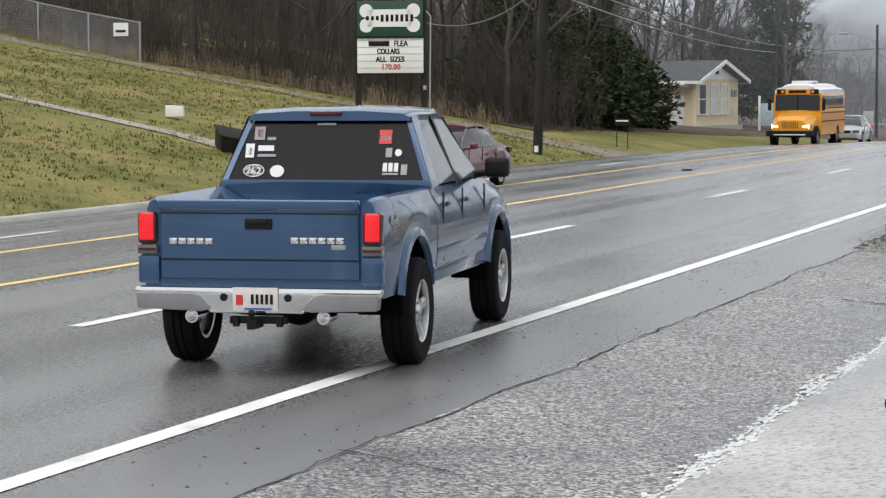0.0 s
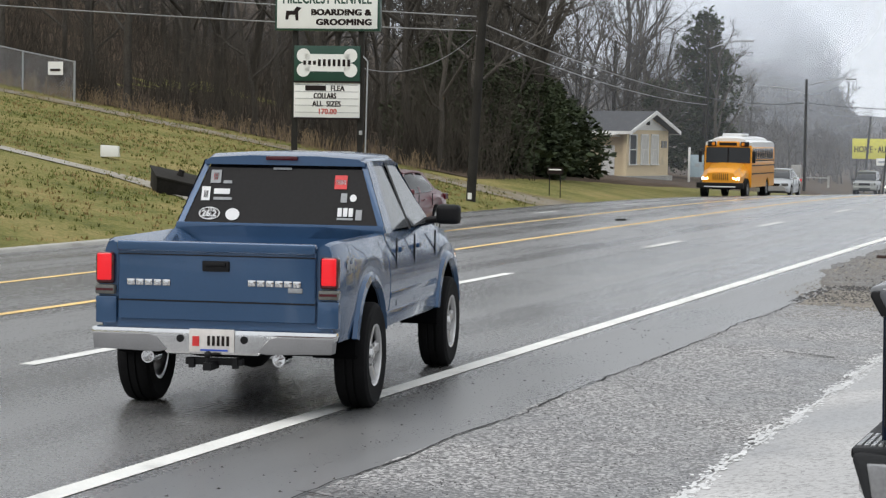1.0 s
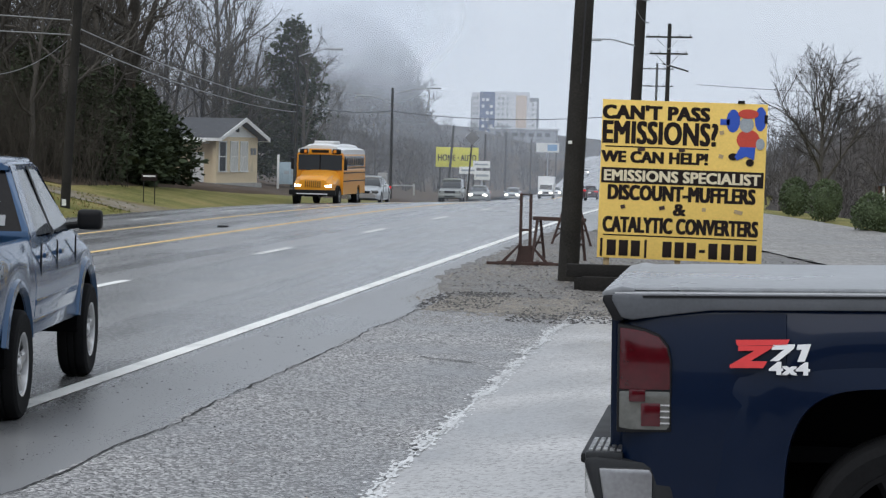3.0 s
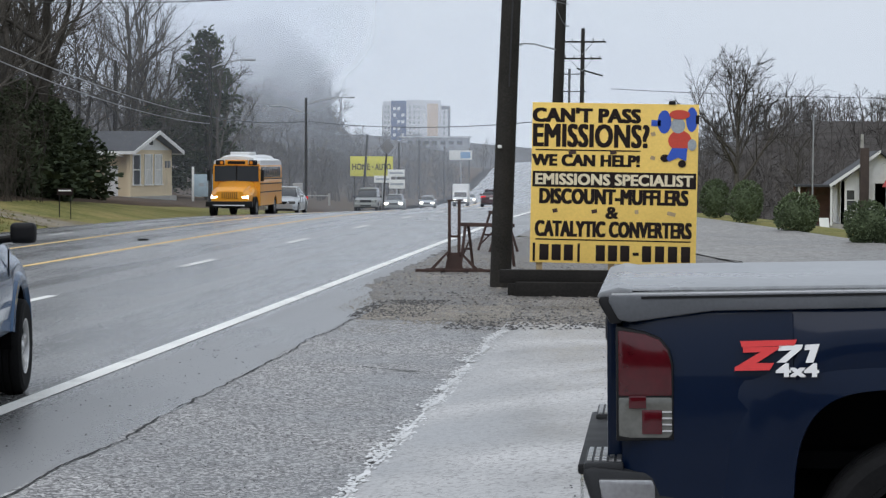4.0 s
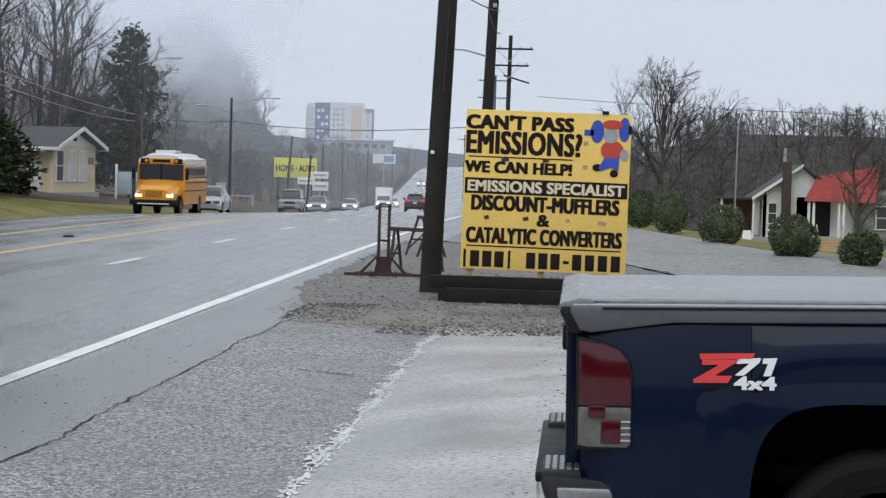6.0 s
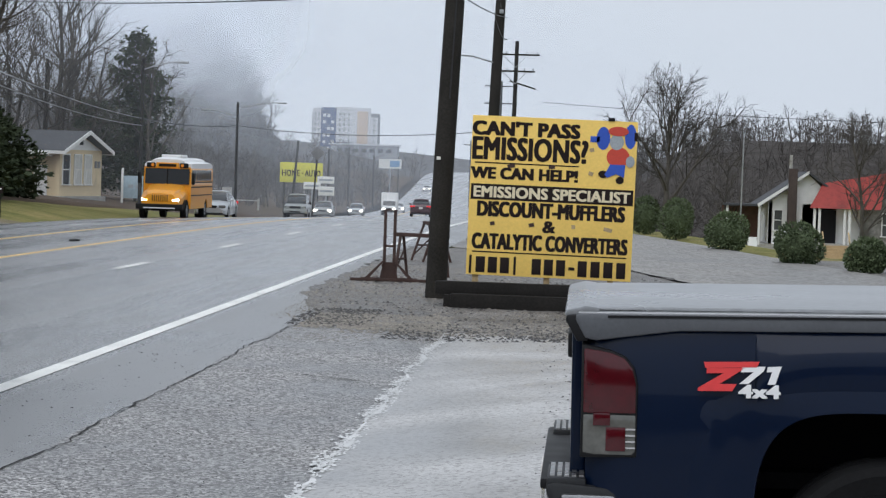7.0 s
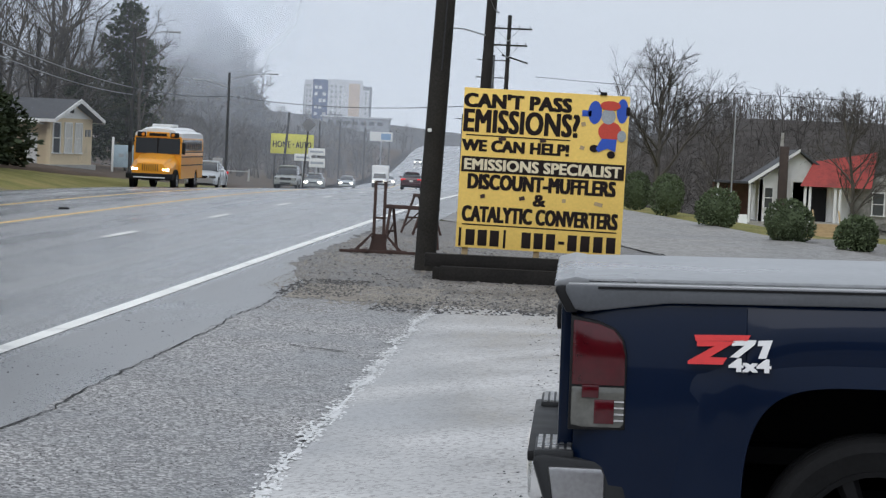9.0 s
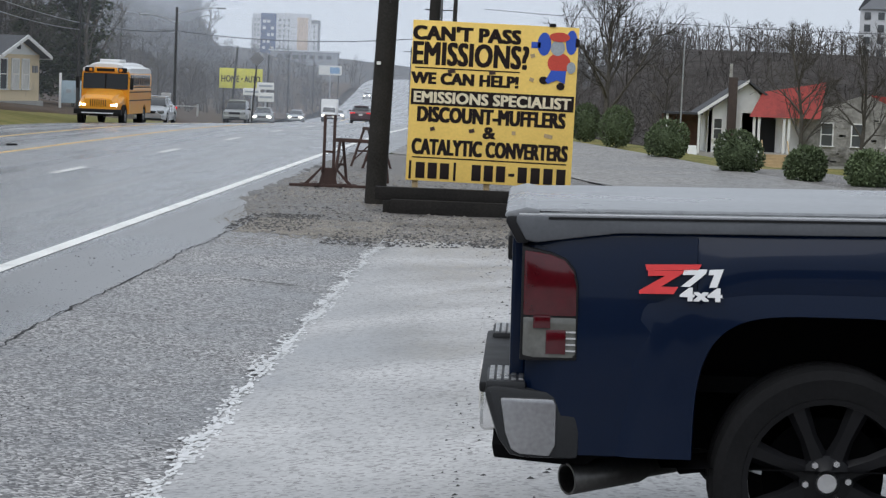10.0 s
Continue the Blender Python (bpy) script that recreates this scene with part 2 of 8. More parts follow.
LITTER = mat("leaf_litter", (0.085, 0.064, 0.047), 1.0, var=0.5, scale=0.5, fine=5, bump=0.08, spec=0.05)
TWIGS = mat("bare_thicket", (0.098, 0.090, 0.084), 1.0, var=0.4, scale=0.3, fine=3, spec=0.05)
POLE_WOOD = mat("creosoted_pole_wood", (0.030, 0.028, 0.025), 0.9, spec=0.15, var=0.4, scale=2, fine=35, bump=0.006)
TIMBER = mat("black_tarred_timber", (0.016, 0.0145, 0.013), 0.8, spec=0.2, var=0.5, scale=3, fine=30, bump=0.006)
RUST = mat("rusty_brown_steel", (0.050, 0.026, 0.020), 0.75, var=0.4, scale=6, fine=50, bump=0.002)
STEEL = mat("galvanised_steel", (0.42, 0.43, 0.44), 0.45, 0.8, var=0.15, scale=4, fine=40)
CABLE = mat("black_cable", (0.02, 0.02, 0.022), 0.6)
SIGN_YELLOW = mat("faded_yellow_board", (0.88, 0.60, 0.14), 0.6, var=0.10, scale=1.5, fine=30, dirt=(0.62, 0.42, 0.09), dirt_at=0.68)
SIGN_BLACK = mat("black_sign_paint", (0.016, 0.010, 0.009), 0.7, var=0.2, spec=0.2)
SIGN_WHITE = mat("white_sign_panel", (0.78, 0.78, 0.74), 0.4, var=0.08, scale=1.5)
SIGN_GREEN = mat("dark_green_sign_panel", (0.012, 0.055, 0.035), 0.4, var=0.15)
CREAM = mat("cream_letter_paint", (0.75, 0.66, 0.45), 0.5, var=0.15)
BLUE_PAINT = mat("blue_sign_paint", (0.03, 0.09, 0.48), 0.45, var=0.12)
RED_PAINT = mat("red_sign_paint", (0.55, 0.06, 0.035), 0.45, var=0.15)
GREY_PAINT = mat("grey_sign_paint", (0.33, 0.36, 0.38), 0.5)
LETTER_RED = mat("red_sign_letter", (0.5, 0.09, 0.07), 0.5)
DAKOTA_BLUE = mat("medium_blue_car_paint", (0.030, 0.078, 0.165), 0.25, 0.3, var=0.06, scale=2, fine=90, coat=0.6, rough_var=0.05)
NAVY = mat("dark_navy_car_paint", (0.0012, 0.0065, 0.023), 0.30, 0.0, var=0.10, scale=2, fine=90, coat=0.22, rough_var=0.04, spec=0.12)
# near-black with random tone, darker and duller than BLACK_PLASTIC
UNDERBODY = mat("near_black_underbody", (0.004, 0.004, 0.0045), 0.95, spec=0.05, var=0.3, scale=6, fine=40)
RAIL_GREY = mat("dark_grey_rail_plastic", (0.085, 0.09, 0.10), 0.45, var=0.15, scale=5, fine=80)
MAROON = mat("maroon_car_paint", (0.085, 0.007, 0.014), 0.32, 0.0, var=0.06, coat=0.35, rough_var=0.05)
DARK_MAROON = mat("dark_maroon_car_paint", (0.040, 0.006, 0.010), 0.3, 0.0, var=0.06, coat=0.4, rough_var=0.05)
SILVER = mat("silver_car_paint", (0.50, 0.52, 0.53), 0.3, 0.6, var=0.05, coat=0.6, rough_var=0.05)
BRONZE_GREY = mat("grey_green_car_paint", (0.30, 0.31, 0.29), 0.32, 0.5, var=0.05, coat=0.5)
WHITE_PAINT = mat("white_vehicle_paint", (0.76, 0.76, 0.75), 0.35, var=0.05, coat=0.4)
BUS_YELLOW = mat("school_bus_yellow_paint", (0.80, 0.33, 0.012), 0.35, var=0.06, coat=0.4)
CHROME = mat("chrome", (0.80, 0.80, 0.80), 0.12, 1.0, var=0.05, rough_var=0.06)
DULL_ALLOY = mat("cast_aluminium", (0.60, 0.60, 0.60), 0.3, 1.0, var=0.1)
# reflection of the ground put into the metal colour, hence darker than CHROME
GROUND_GREY_CHROME = mat("dull_ground_grey_chrome", (0.36, 0.36, 0.37), 0.32, 1.0, var=0.2, scale=4, fine=60)
RUBBER = mat("tyre_rubber", (0.010, 0.010, 0.0105), 0.85, spec=0.12, var=0.3, scale=8, fine=60, bump=0.003)
BLACK_PLASTIC = mat("black_plastic", (0.007, 0.007, 0.008), 0.55, spec=0.25, var=0.2, scale=6, fine=80)
GREY_PLASTIC = mat("grey_plastic", (0.20, 0.20, 0.205), 0.55, var=0.15, scale=5, fine=80)
SATIN_BLACK = mat("satin_black_wheel_paint", (0.005, 0.005, 0.006), 0.4, spec=0.22, var=0.15)
CAR_GLASS = mat("tinted_car_glass", (0.006, 0.007, 0.008), 0.06, var=0.1, rough_var=0.03, spec=0.5)
# grey base stands in for sky mirrored in and seen through the windows
SIDE_GLASS = mat("sky_toned_side_glass", (0.10, 0.107, 0.115), 0.06, var=0.25, scale=1.5, rough_var=0.03, spec=0.6)
WOODED_SLOPE = mat("wooded_slope", (0.060, 0.054, 0.050), 1.0, var=0.6, scale=0.25, fine=1.2, bump=0.4, spec=0.05)
COVER = mat("wet_silver_vinyl_cover", (0.25, 0.258, 0.268), 0.3, 0.2, var=0.25, scale=1.2, fine=25, rough_var=0.15, dirt=(0.20, 0.20, 0.20), dirt_at=0.6)
DARK_TRIM = mat("dark_grey_bumper_plastic", (0.018, 0.019, 0.021), 0.5, spec=0.3, var=0.2, scale=5, fine=80)
REAR_GLASS = mat("dark_rear_glass", (0.008, 0.008, 0.009), 0.08, var=0.3, scale=2, rough_var=0.03, spec=0.12)
UNDERGROWTH = mat("dark_bare_undergrowth", (0.062, 0.055, 0.045), 1.0, var=0.45, scale=0.3, fine=3, spec=0.05)
TRACK = mat("worn_gravel_track", (0.22, 0.195, 0.155), 0.9, var=0.3, scale=0.8, fine=12, bump=0.01, spec=0.1, dirt=(0.17, 0.14, 0.065), dirt_at=0.52)
DRIVE = mat("old_drive_concrete", (0.33, 0.31, 0.27), 0.8, var=0.25, scale=1.0, fine=20, spec=0.2, dirt=(0.20, 0.17, 0.09), dirt_at=0.58)
GREEN_TUFT = mat("green_grass_tuft", (0.115, 0.125, 0.036), 0.9, var=0.5, scale=1.5, fine=9, spec=0.1)
STRAW_TUFT = mat("straw_grass_tuft", (0.27, 0.20, 0.09), 0.9, var=0.4, scale=1.5, fine=9, spec=0.1)
CHIMNEY = mat("sooty_brick", (0.060, 0.044, 0.038), 0.9, var=0.35, scale=3, fine=20, bump=0.01)
GREY_CABLE = mat("weathered_grey_cable", (0.24, 0.24, 0.24), 0.6)
DARK_STEEL = mat("dark_exhaust_steel", (0.10, 0.098, 0.095), 0.35, 0.9, var=0.25, scale=8, fine=50)
DRY_WEED = mat("dry_brown_weed", (0.20, 0.145, 0.085), 0.9, var=0.35, scale=2, fine=10)
TAIL_RED = mat("red_tail_lens", (0.060, 0.0015, 0.005), 0.12, var=0.25, scale=5, coat=0.3, rough_var=0.04)
TAIL_LIT = lamp_mat("lit_red_tail_lens", (0.60, 0.010, 0.016), 0.45)
TAIL_CLEAR = mat("smoky_clear_lens", (0.105, 0.105, 0.095), 0.12, var=0.3, scale=8, coat=0.5)
HEAD_LIT = lamp_mat("lit_headlamp", (1.0, 0.93, 0.75), 6.0)
AMBER = mat("amber_lens", (0.75, 0.25, 0.02), 0.2)
PLATE = mat("pale_number_plate", (0.66, 0.63, 0.60), 0.4, var=0.12, scale=14)
DECAL_WHITE = mat("white_decal", (0.74, 0.74, 0.74), 0.4, var=0.06)
DECAL_RED = mat("red_decal", (0.62, 0.035, 0.035), 0.4, var=0.1)
DECAL_GREY = mat("grey_decal", (0.30, 0.31, 0.32), 0.5)
CREAM_WALL = mat("cream_painted_wall", (0.66, 0.54, 0.35), 0.75, var=0.14, scale=1.2, fine=20, dirt=(0.36, 0.31, 0.24), dirt_at=0.66)
DARK_ROOF = mat("dark_grey_shingle_roof", (0.060, 0.062, 0.068), 0.85, var=0.3, scale=1.5, fine=20, bump=0.02)
RED_ROOF = mat("red_metal_roof", (0.27, 0.042, 0.034), 0.6, spec=0.3, var=0.35, scale=1.6, fine=14, dirt=(0.16, 0.035, 0.03), dirt_at=0.6)
WHITE_TRIM = mat("white_trim_paint", (0.74, 0.74, 0.72), 0.6, var=0.1)
BRICK_RED = mat("dark_red_brick", (0.13, 0.07, 0.055), 0.9, var=0.35, scale=3, fine=20, bump=0.01)
FIELDSTONE = mat("grey_fieldstone", (0.27, 0.26, 0.24), 0.9, var=0.4, scale=1.6, fine=6, bump=0.03, dirt=(0.12, 0.115, 0.10), dirt_at=0.52)
OLD_WOOD = mat("weathered_tan_wood", (0.42, 0.31, 0.17), 0.8, var=0.25, scale=2, fine=20)
PANE = mat("window_pane_glass", (0.06, 0.065, 0.07), 0.06, var=0.2, spec=0.7)
# near-white panes for two of the gable windows
PALE_PANE = mat("pale_window_pane", (0.62, 0.61, 0.57), 0.25, var=0.12, spec=0.5)
HOTEL_WHITE = mat("pale_cladding", (0.60, 0.61, 0.62), 0.7, var=0.06)
HOTEL_BLUE = mat("blue_cladding", (0.025, 0.055, 0.16), 0.7, var=0.08)
HOTEL_TAN = mat("tan_cladding", (0.56, 0.44, 0.34), 0.7, var=0.06)
HOTEL_GREY = mat("grey_cladding", (0.26, 0.27, 0.29), 0.7, var=0.06)


# ---- building helpers ----
def link_mesh(name, me, material, parent=None):
    ob = new(name, me)
    for m in (material if isinstance(material, (list, tuple)) else [material]):
        me.materials.append(m)
    ob.parent = parent
    return ob


class Shape:
    """A mesh under construction."""

    def __init__(self):
        self.bm = bmesh.new()

    def _turn(self, verts, at, rot):
        m = Matrix.Translation(at) @ Euler([radians(a) for a in rot]).to_matrix().to_4x4()
        bmesh.ops.transform(self.bm, matrix=m, verts=verts)

    def box(self, at, size, rot=(0, 0, 0), bev=0.0, seg=2):
        g = bmesh.ops.create_cube(self.bm, size=1.0)["verts"]
        bmesh.ops.scale(self.bm, vec=size, verts=g)
        if bev:
            edges = list({e for v in g for e in v.link_edges})
            out = bmesh.ops.bevel(self.bm, geom=edges, offset=bev, segments=seg, affect="EDGES", profile=0.6)
            g = list({v for f in out["faces"] for v in f.verts} | {v for v in g if v.is_valid})
        self._turn(g, at, rot)
        return self

    def rod(self, a, b, r0, r1=None, n=10, caps=True):
        a, b = Vector(a), Vector(b)
        d = b - a
        g = bmesh.ops.create_cone(self.bm, cap_ends=caps, segments=n, radius1=r0, radius2=r0 if r1 is None else r1, depth=d.length)["verts"]
        m = Matrix.Translation((a + b) / 2) @ d.to_track_quat("Z", "Y").to_matrix().to_4x4()
        bmesh.ops.transform(self.bm, matrix=m, verts=g)
        return self

    def ball(self, at, r, scale=(1, 1, 1), n=12):
        g = bmesh.ops.create_uvsphere(self.bm, u_segments=n, v_segments=max(6, n // 2), radius=r)["verts"]
        bmesh.ops.scale(self.bm, vec=scale, verts=g)
        bmesh.ops.translate(self.bm, vec=at, verts=g)
        return self

    def prism(self, poly, axis, a, b, bev=0.0):
        """A polygon of (u, v) pairs pushed along an axis from a to b. axis x: (y, z); y: (x, z); z: (x, y)."""
        def p3(u, v, w):
            return {"x": (w, u, v), "y": (u, w, v), "z": (u, v, w)}[axis]
        lo = [self.bm.verts.new(p3(u, v, a)) for u, v in poly]
        hi = [self.bm.verts.new(p3(u, v, b)) for u, v in poly]
        faces = [self.bm.faces.new(lo), self.bm.faces.new(hi[::-1])]
        k = len(poly)
        for i in range(k):
            faces.append(self.bm.faces.new((lo[i], hi[i], hi[(i + 1) % k], lo[(i + 1) % k])))
        bmesh.ops.recalc_face_normals(self.bm, faces=faces)
        if bev:
            edges = list({e for f in faces for e in f.edges})
            bmesh.ops.bevel(self.bm, geom=edges, offset=bev, segments=2, affect="EDGES", profile=0.6)
        return self

    def lathe(self, profile, at=(0, 0, 0), axis="z", n=24, closed=False):
        """Turns (radius, along) pairs about an axis."""
        rings = []
        for r, h in profile:
            ring = []
            for i in range(n):
                c, s = math.cos(2 * math.pi * i / n) * r, math.sin(2 * math.pi * i / n) * r
                co = {"z": (c, s, h), "x": (h, c, s), "y": (c, h, s)}[axis]
                ring.append(self.bm.verts.new(Vector(at) + Vector(co)))
            rings.append(ring)
        pairs = list(zip(rings, rings[1:]))
        if closed:
            pairs.append((rings[-1], rings[0]))
        faces = []
        for p, q in pairs:
            for i in range(n):
                faces.append(self.bm.faces.new((p[i], p[(i + 1) % n], q[(i + 1) % n], q[i])))
        if not closed:
            for ring in (rings[0], rings[-1]):
                if (ring[0].co - ring[n // 2].co).length > 1e-4:
                    faces.append(self.bm.faces.new(ring))
        bmesh.ops.recalc_face_normals(self.bm, faces=faces)
        return self

    def grid(self, rows):
        """Quads between rows of points."""
        vs = [[self.bm.verts.new(p) for p in row] for row in rows]
        for p, q in zip(vs, vs[1:]):
            for i in range(len(p) - 1):
                self.bm.faces.new((p[i], p[i + 1], q[i + 1], q[i]))
        return self

    def mesh(self, name, smooth=30):
        bmesh.ops.remove_doubles(self.bm, verts=self.bm.verts, dist=1e-5)
        if smooth:
            for f in self.bm.faces:
                f.smooth = True
            for e in self.bm.edges:
                e.smooth = len(e.link_faces) == 2 and e.calc_face_angle(0) < radians(smooth)
        me = bpy.data.meshes.new(name)
        self.bm.to_mesh(me)
        self.bm.free()
        return me


def part(name, shape, material, parent, label="", smooth=30):
    ob = link_mesh(name, shape.mesh(name, smooth), material, parent)
    return tagged(ob, label) if label else ob


def thing(name, label, category, at=(0, 0, 0), turn=0.0, group="", kind=""):
    ob = new(name)
    ob.matrix_basis = pose(*at, 0, 0, turn)
    ob.empty_display_size = 0.3
    return tagged(ob, label, category, group, kind)


def raw(name, verts, faces, material, parent=None, smooth=False):
    me = bpy.data.meshes.new(name)
    me.from_pydata(np.asarray(verts, float).tolist(), [], faces.tolist() if isinstance(faces, np.ndarray) else faces)
    if smooth:
        me.polygons.foreach_set("use_smooth", [True] * len(me.polygons))
    return link_mesh(name, me, material, parent)


def lettering(name, text, size, material, parent, m, width=None, depth=0.002, bold=0.0, label=""):
    """Words as flat solid letters in the plane x (right), z (up) of m; centred; fitted to a width."""
    cu = bpy.data.curves.new(name, "FONT")
    cu.body, cu.size, cu.align_x, cu.align_y = text, size, "CENTER", "CENTER"
    cu.extrude, cu.resolution_u, cu.space_character = depth, 3, 1.0 + 3.0 * bold
    tmp = bpy.data.objects.new(name, cu)
    scene.collection.objects.link(tmp)
    bpy.context.view_layer.update()
    me = bpy.data.meshes.new_from_object(tmp.evaluated_get(bpy.context.evaluated_depsgraph_get()))
    bpy.data.objects.remove(tmp)
    xs = [v.co.x for v in me.vertices]
    ys = [v.co.y for v in me.vertices]
    k = width / (max(xs) - min(xs)) if width else 1.0
    mid = ((max(xs) + min(xs)) / 2, (max(ys) + min(ys)) / 2)
    me.transform(Matrix.Diagonal((k, 1, 1, 1)) @ Matrix.Translation((-mid[0], -mid[1], 0)))
    if bold:
        full = bmesh.new()
        for dx, dy, dz in ((0, 0.5, 0), (-1, 0.5, -0.0003), (1, 0.5, -0.0006), (-1, -0.5, -0.0009), (1, -0.5, -0.0012), (0, -0.5, -0.0015)):
            heavy = me.copy()
            heavy.transform(Matrix.Translation((dx * bold, dy * bold, dz)))
            full.from_mesh(heavy)
            bpy.data.meshes.remove(heavy)
        full.to_mesh(me)
        full.free()
    me.transform(m @ Matrix.Rotation(radians(90), 4, "X"))
    me.materials.clear()
    ob = link_mesh(name, me, material, parent)
    return tagged(ob, label) if label else ob


def step(a, b, v):
    t = np.clip((v - a) / (b - a), 0, 1)
    return t * t * (3 - 2 * t)


# ---- lie of the land ----
EDGE, LANE_DASH, YELLOW_NEAR, YELLOW_FAR, FAR_DASH, KERB = -4.45, -8.0, -11.55, -15.1, -17.4, -20.6
RISE_Y = [-60, 70, 90, 100, 120, 160, 200, 300, 400, 500, 600, 700, 800, 1000, 1500, 4000]
RISE_Z = [0, 0, -0.05, -0.15, -0.45, -1.3, -2.1, -3.9, -4.9, -4.3, -2.6, -0.5, 0.4, 1.0, 2.0, 2.0]


def bend(y):
    """How far the road has swung to the west at y."""
    y = np.asarray(y, float)
    d = np.clip(y - 90, 0, 80)
    return -0.05 * (d * d / 160 + np.clip(y - 170, 0, 900))


def grade(y):
    """Height of the road's near lanes at y, smoothed over its kinks."""
    y = np.asarray(y, float)
    return sum(np.interp(y + d, RISE_Y, RISE_Z) for d in (-16, -8, 0, 8, 16)) / 5 * 1.0


def camber(u):
    """Fall of the carriageway towards its far side."""
    return -0.035 * np.clip(LANE_DASH - u, 0, LANE_DASH - KERB)


def land(x, y):
    x, y = np.asarray(x, float), np.asarray(y, float)
    u = x - bend(y)
    z = grade(y) + camber(u)
    w = np.maximum(0, KERB - u)
    slope = 0.17 - 0.085 * step(95, 130, y)
    bank = slope * np.minimum(w, 26) + 0.22 * np.maximum(0, w - 26) * (1 - 0.8 * step(70, 140, w))
    bank = bank + 0.20 * np.maximum(0, w - 16) * step(95, 120, y) * (1 - step(230, 330, y))
    z = z + np.where(u < KERB, bank, 0)
    e = np.maximum(0, u - EDGE)
    level = -3.0 * step(130, 300, y) * (1 - step(-6, 20, x)) + 8.0 * step(185, 380, y) * step(-6, 25, x)
    z = np.where(u > EDGE, z + (level - z) * step(4.5, 9.5, e), z)
    z = z + np.where(u > EDGE, 0.20 * step(3.4, 5.4, e) * (1 - step(20, 34, y)), 0)
    beyond = 0.988 * (x - 2.0) + 0.155 * (y - 86)
    z = z - np.where(u > EDGE, 2.6 * step(1.0, 16, beyond) * (1 - step(170, 280, y)), 0)
    west = step(30, 120, -u) * step(260, 460, y) * (1 - step(560, 760, y)) * 4
    return z + west


def sheet(name, xs, ys, material, lift, follow=True, ragged=0.0, parent=None):
    """A strip of paving between two offsets from the road's line (or plain x), lying on the land."""
    xs, ys = np.asarray(xs, float), np.asarray(ys, float)
    verts, faces = [], []
    for j, y in enumerate(ys):
        for i, x in enumerate(xs):
            dx = 0.0
            if ragged and i in (0, len(xs) - 1):
                dx = ragged * (noise.noise(Vector((x * 3, y * 0.9, 1.7))) + 0.6 * noise.noise(Vector((x, y * 4.1, 5.2))))
            px = x + dx + (float(bend(y)) if follow else 0.0)
            verts.append((px, y, float(land(px, y)) + lift))
    k = len(xs)
    for j in range(len(ys) - 1):
        for i in range(k - 1):
            faces.append((j * k + i, j * k + i + 1, (j + 1) * k + i + 1, (j + 1) * k + i))
    return raw(name, verts, faces, material, parent, True)


# ---- ground, road and paving ----
def spaced(a, b, fine, grow=1.0):
    out, d = [a], fine
    while out[-1] < b:
        out.append(out[-1] + d)
        d *= grow
    return out


gx = sorted({round(v, 2) for v in [-v for v in spaced(24, 900, 1.2, 1.12)] + spaced(-24, 8, 0.8) + spaced(8, 900, 1.2, 1.12)})
gy = [-60, -30, -10] + spaced(0, 130, 2.0) + spaced(133, 4000, 4.0, 1.06)
gv = [(x, y, float(land(x, y)) - 0.06 - min(1.0, max(0.0, y - 130) * 0.004)) for y in gy for x in gx]
gk = len(gx)
gf = [(j * gk + i, j * gk + i + 1, (j + 1) * gk + i + 1, (j + 1) * gk + i) for j in range(len(gy) - 1) for i in range(gk - 1)]
ground = raw("ground", gv, gf, TURF, None, True)
ground.data.materials.append(WOODED_SLOPE)
for face in ground.data.polygons:
    if face.center.y > 265 or (face.center.y > 205 and face.center.x < -40):
        face.material_index = 1
tagged(ground, "patchy green and straw winter turf on a roadside bank", "ground", kind="structure")

road_y = [-60, -30, -10] + spaced(0, 130, 2.5) + spaced(133, 900, 5.0, 1.03)
road = sheet("road", [KERB, FAR_DASH, YELLOW_FAR, YELLOW_NEAR, LANE_DASH, -6, EDGE, EDGE + 0.35], road_y, ASPHALT, 0.0)
tagged(road, "wet grey asphalt road with five lanes", "road", kind="structure")


def stripe(name, u, y0, y1, w, material, label, stepping=2.5):
    ys = list(np.arange(y0, y1, stepping)) + [y1]
    ob = sheet(name, [u - w / 2, u + w / 2], ys, material, 0.006)
    return tagged(ob, label, "road marking", kind="structure")


stripe("road_marking", EDGE, -20, 420, 0.18, PALE_LINE, "solid white painted edge line on wet asphalt")
for u in (YELLOW_NEAR, YELLOW_FAR):
    stripe("road_marking", u, -20, 420, 0.19, YELLOW_LINE, "solid yellow painted line beside the turning lane")
for k in range(-2, 24):
    y0 = 44.7 + 12.19 * (k - 2)
    stripe("road_marking", LANE_DASH, y0, y0 + 3.05, 0.18, PALE_LINE, "short white painted lane dash on wet asphalt")
    y0 = 46.2 + 12.19 * (k - 1)
    stripe("road_marking", FAR_DASH, y0, y0 + 3.05, 0.18, PALE_LINE, "short white painted lane dash on wet asphalt")

near_y = list(np.arange(-12, 96, 0.35))
shoulder_dark = sheet("pavement_edge", [EDGE + 0.22, -3.8, -2.95], near_y, DARK_SHOULDER, 0.004, ragged=0.08)
tagged(shoulder_dark, "dark damp asphalt strip beside the edge line", "shoulder", kind="structure")
shoulder = sheet("pavement", [-3.12, -2.4, -1.7, -1.12], list(np.arange(-12, 35, 0.3)), SHOULDER, 0.010, ragged=0.06)
tagged(shoulder, "coarse worn grey asphalt shoulder with loose chips", "shoulder", kind="structure")
lot = sheet("pavement", [-1.14, 0.5, 2.5, 5, 9, 14], list(np.arange(-12, 31.5, 0.5)), LOT, 0.014, follow=False)
tagged(lot, "wet pale concrete parking lot", "parking lot", kind="structure")
gravel = sheet("pavement", list(np.arange(-3.9, 9.1, 0.26)), list(np.arange(29.5, 62, 0.4)), GRAVEL, 0.018, follow=False, ragged=0.25)
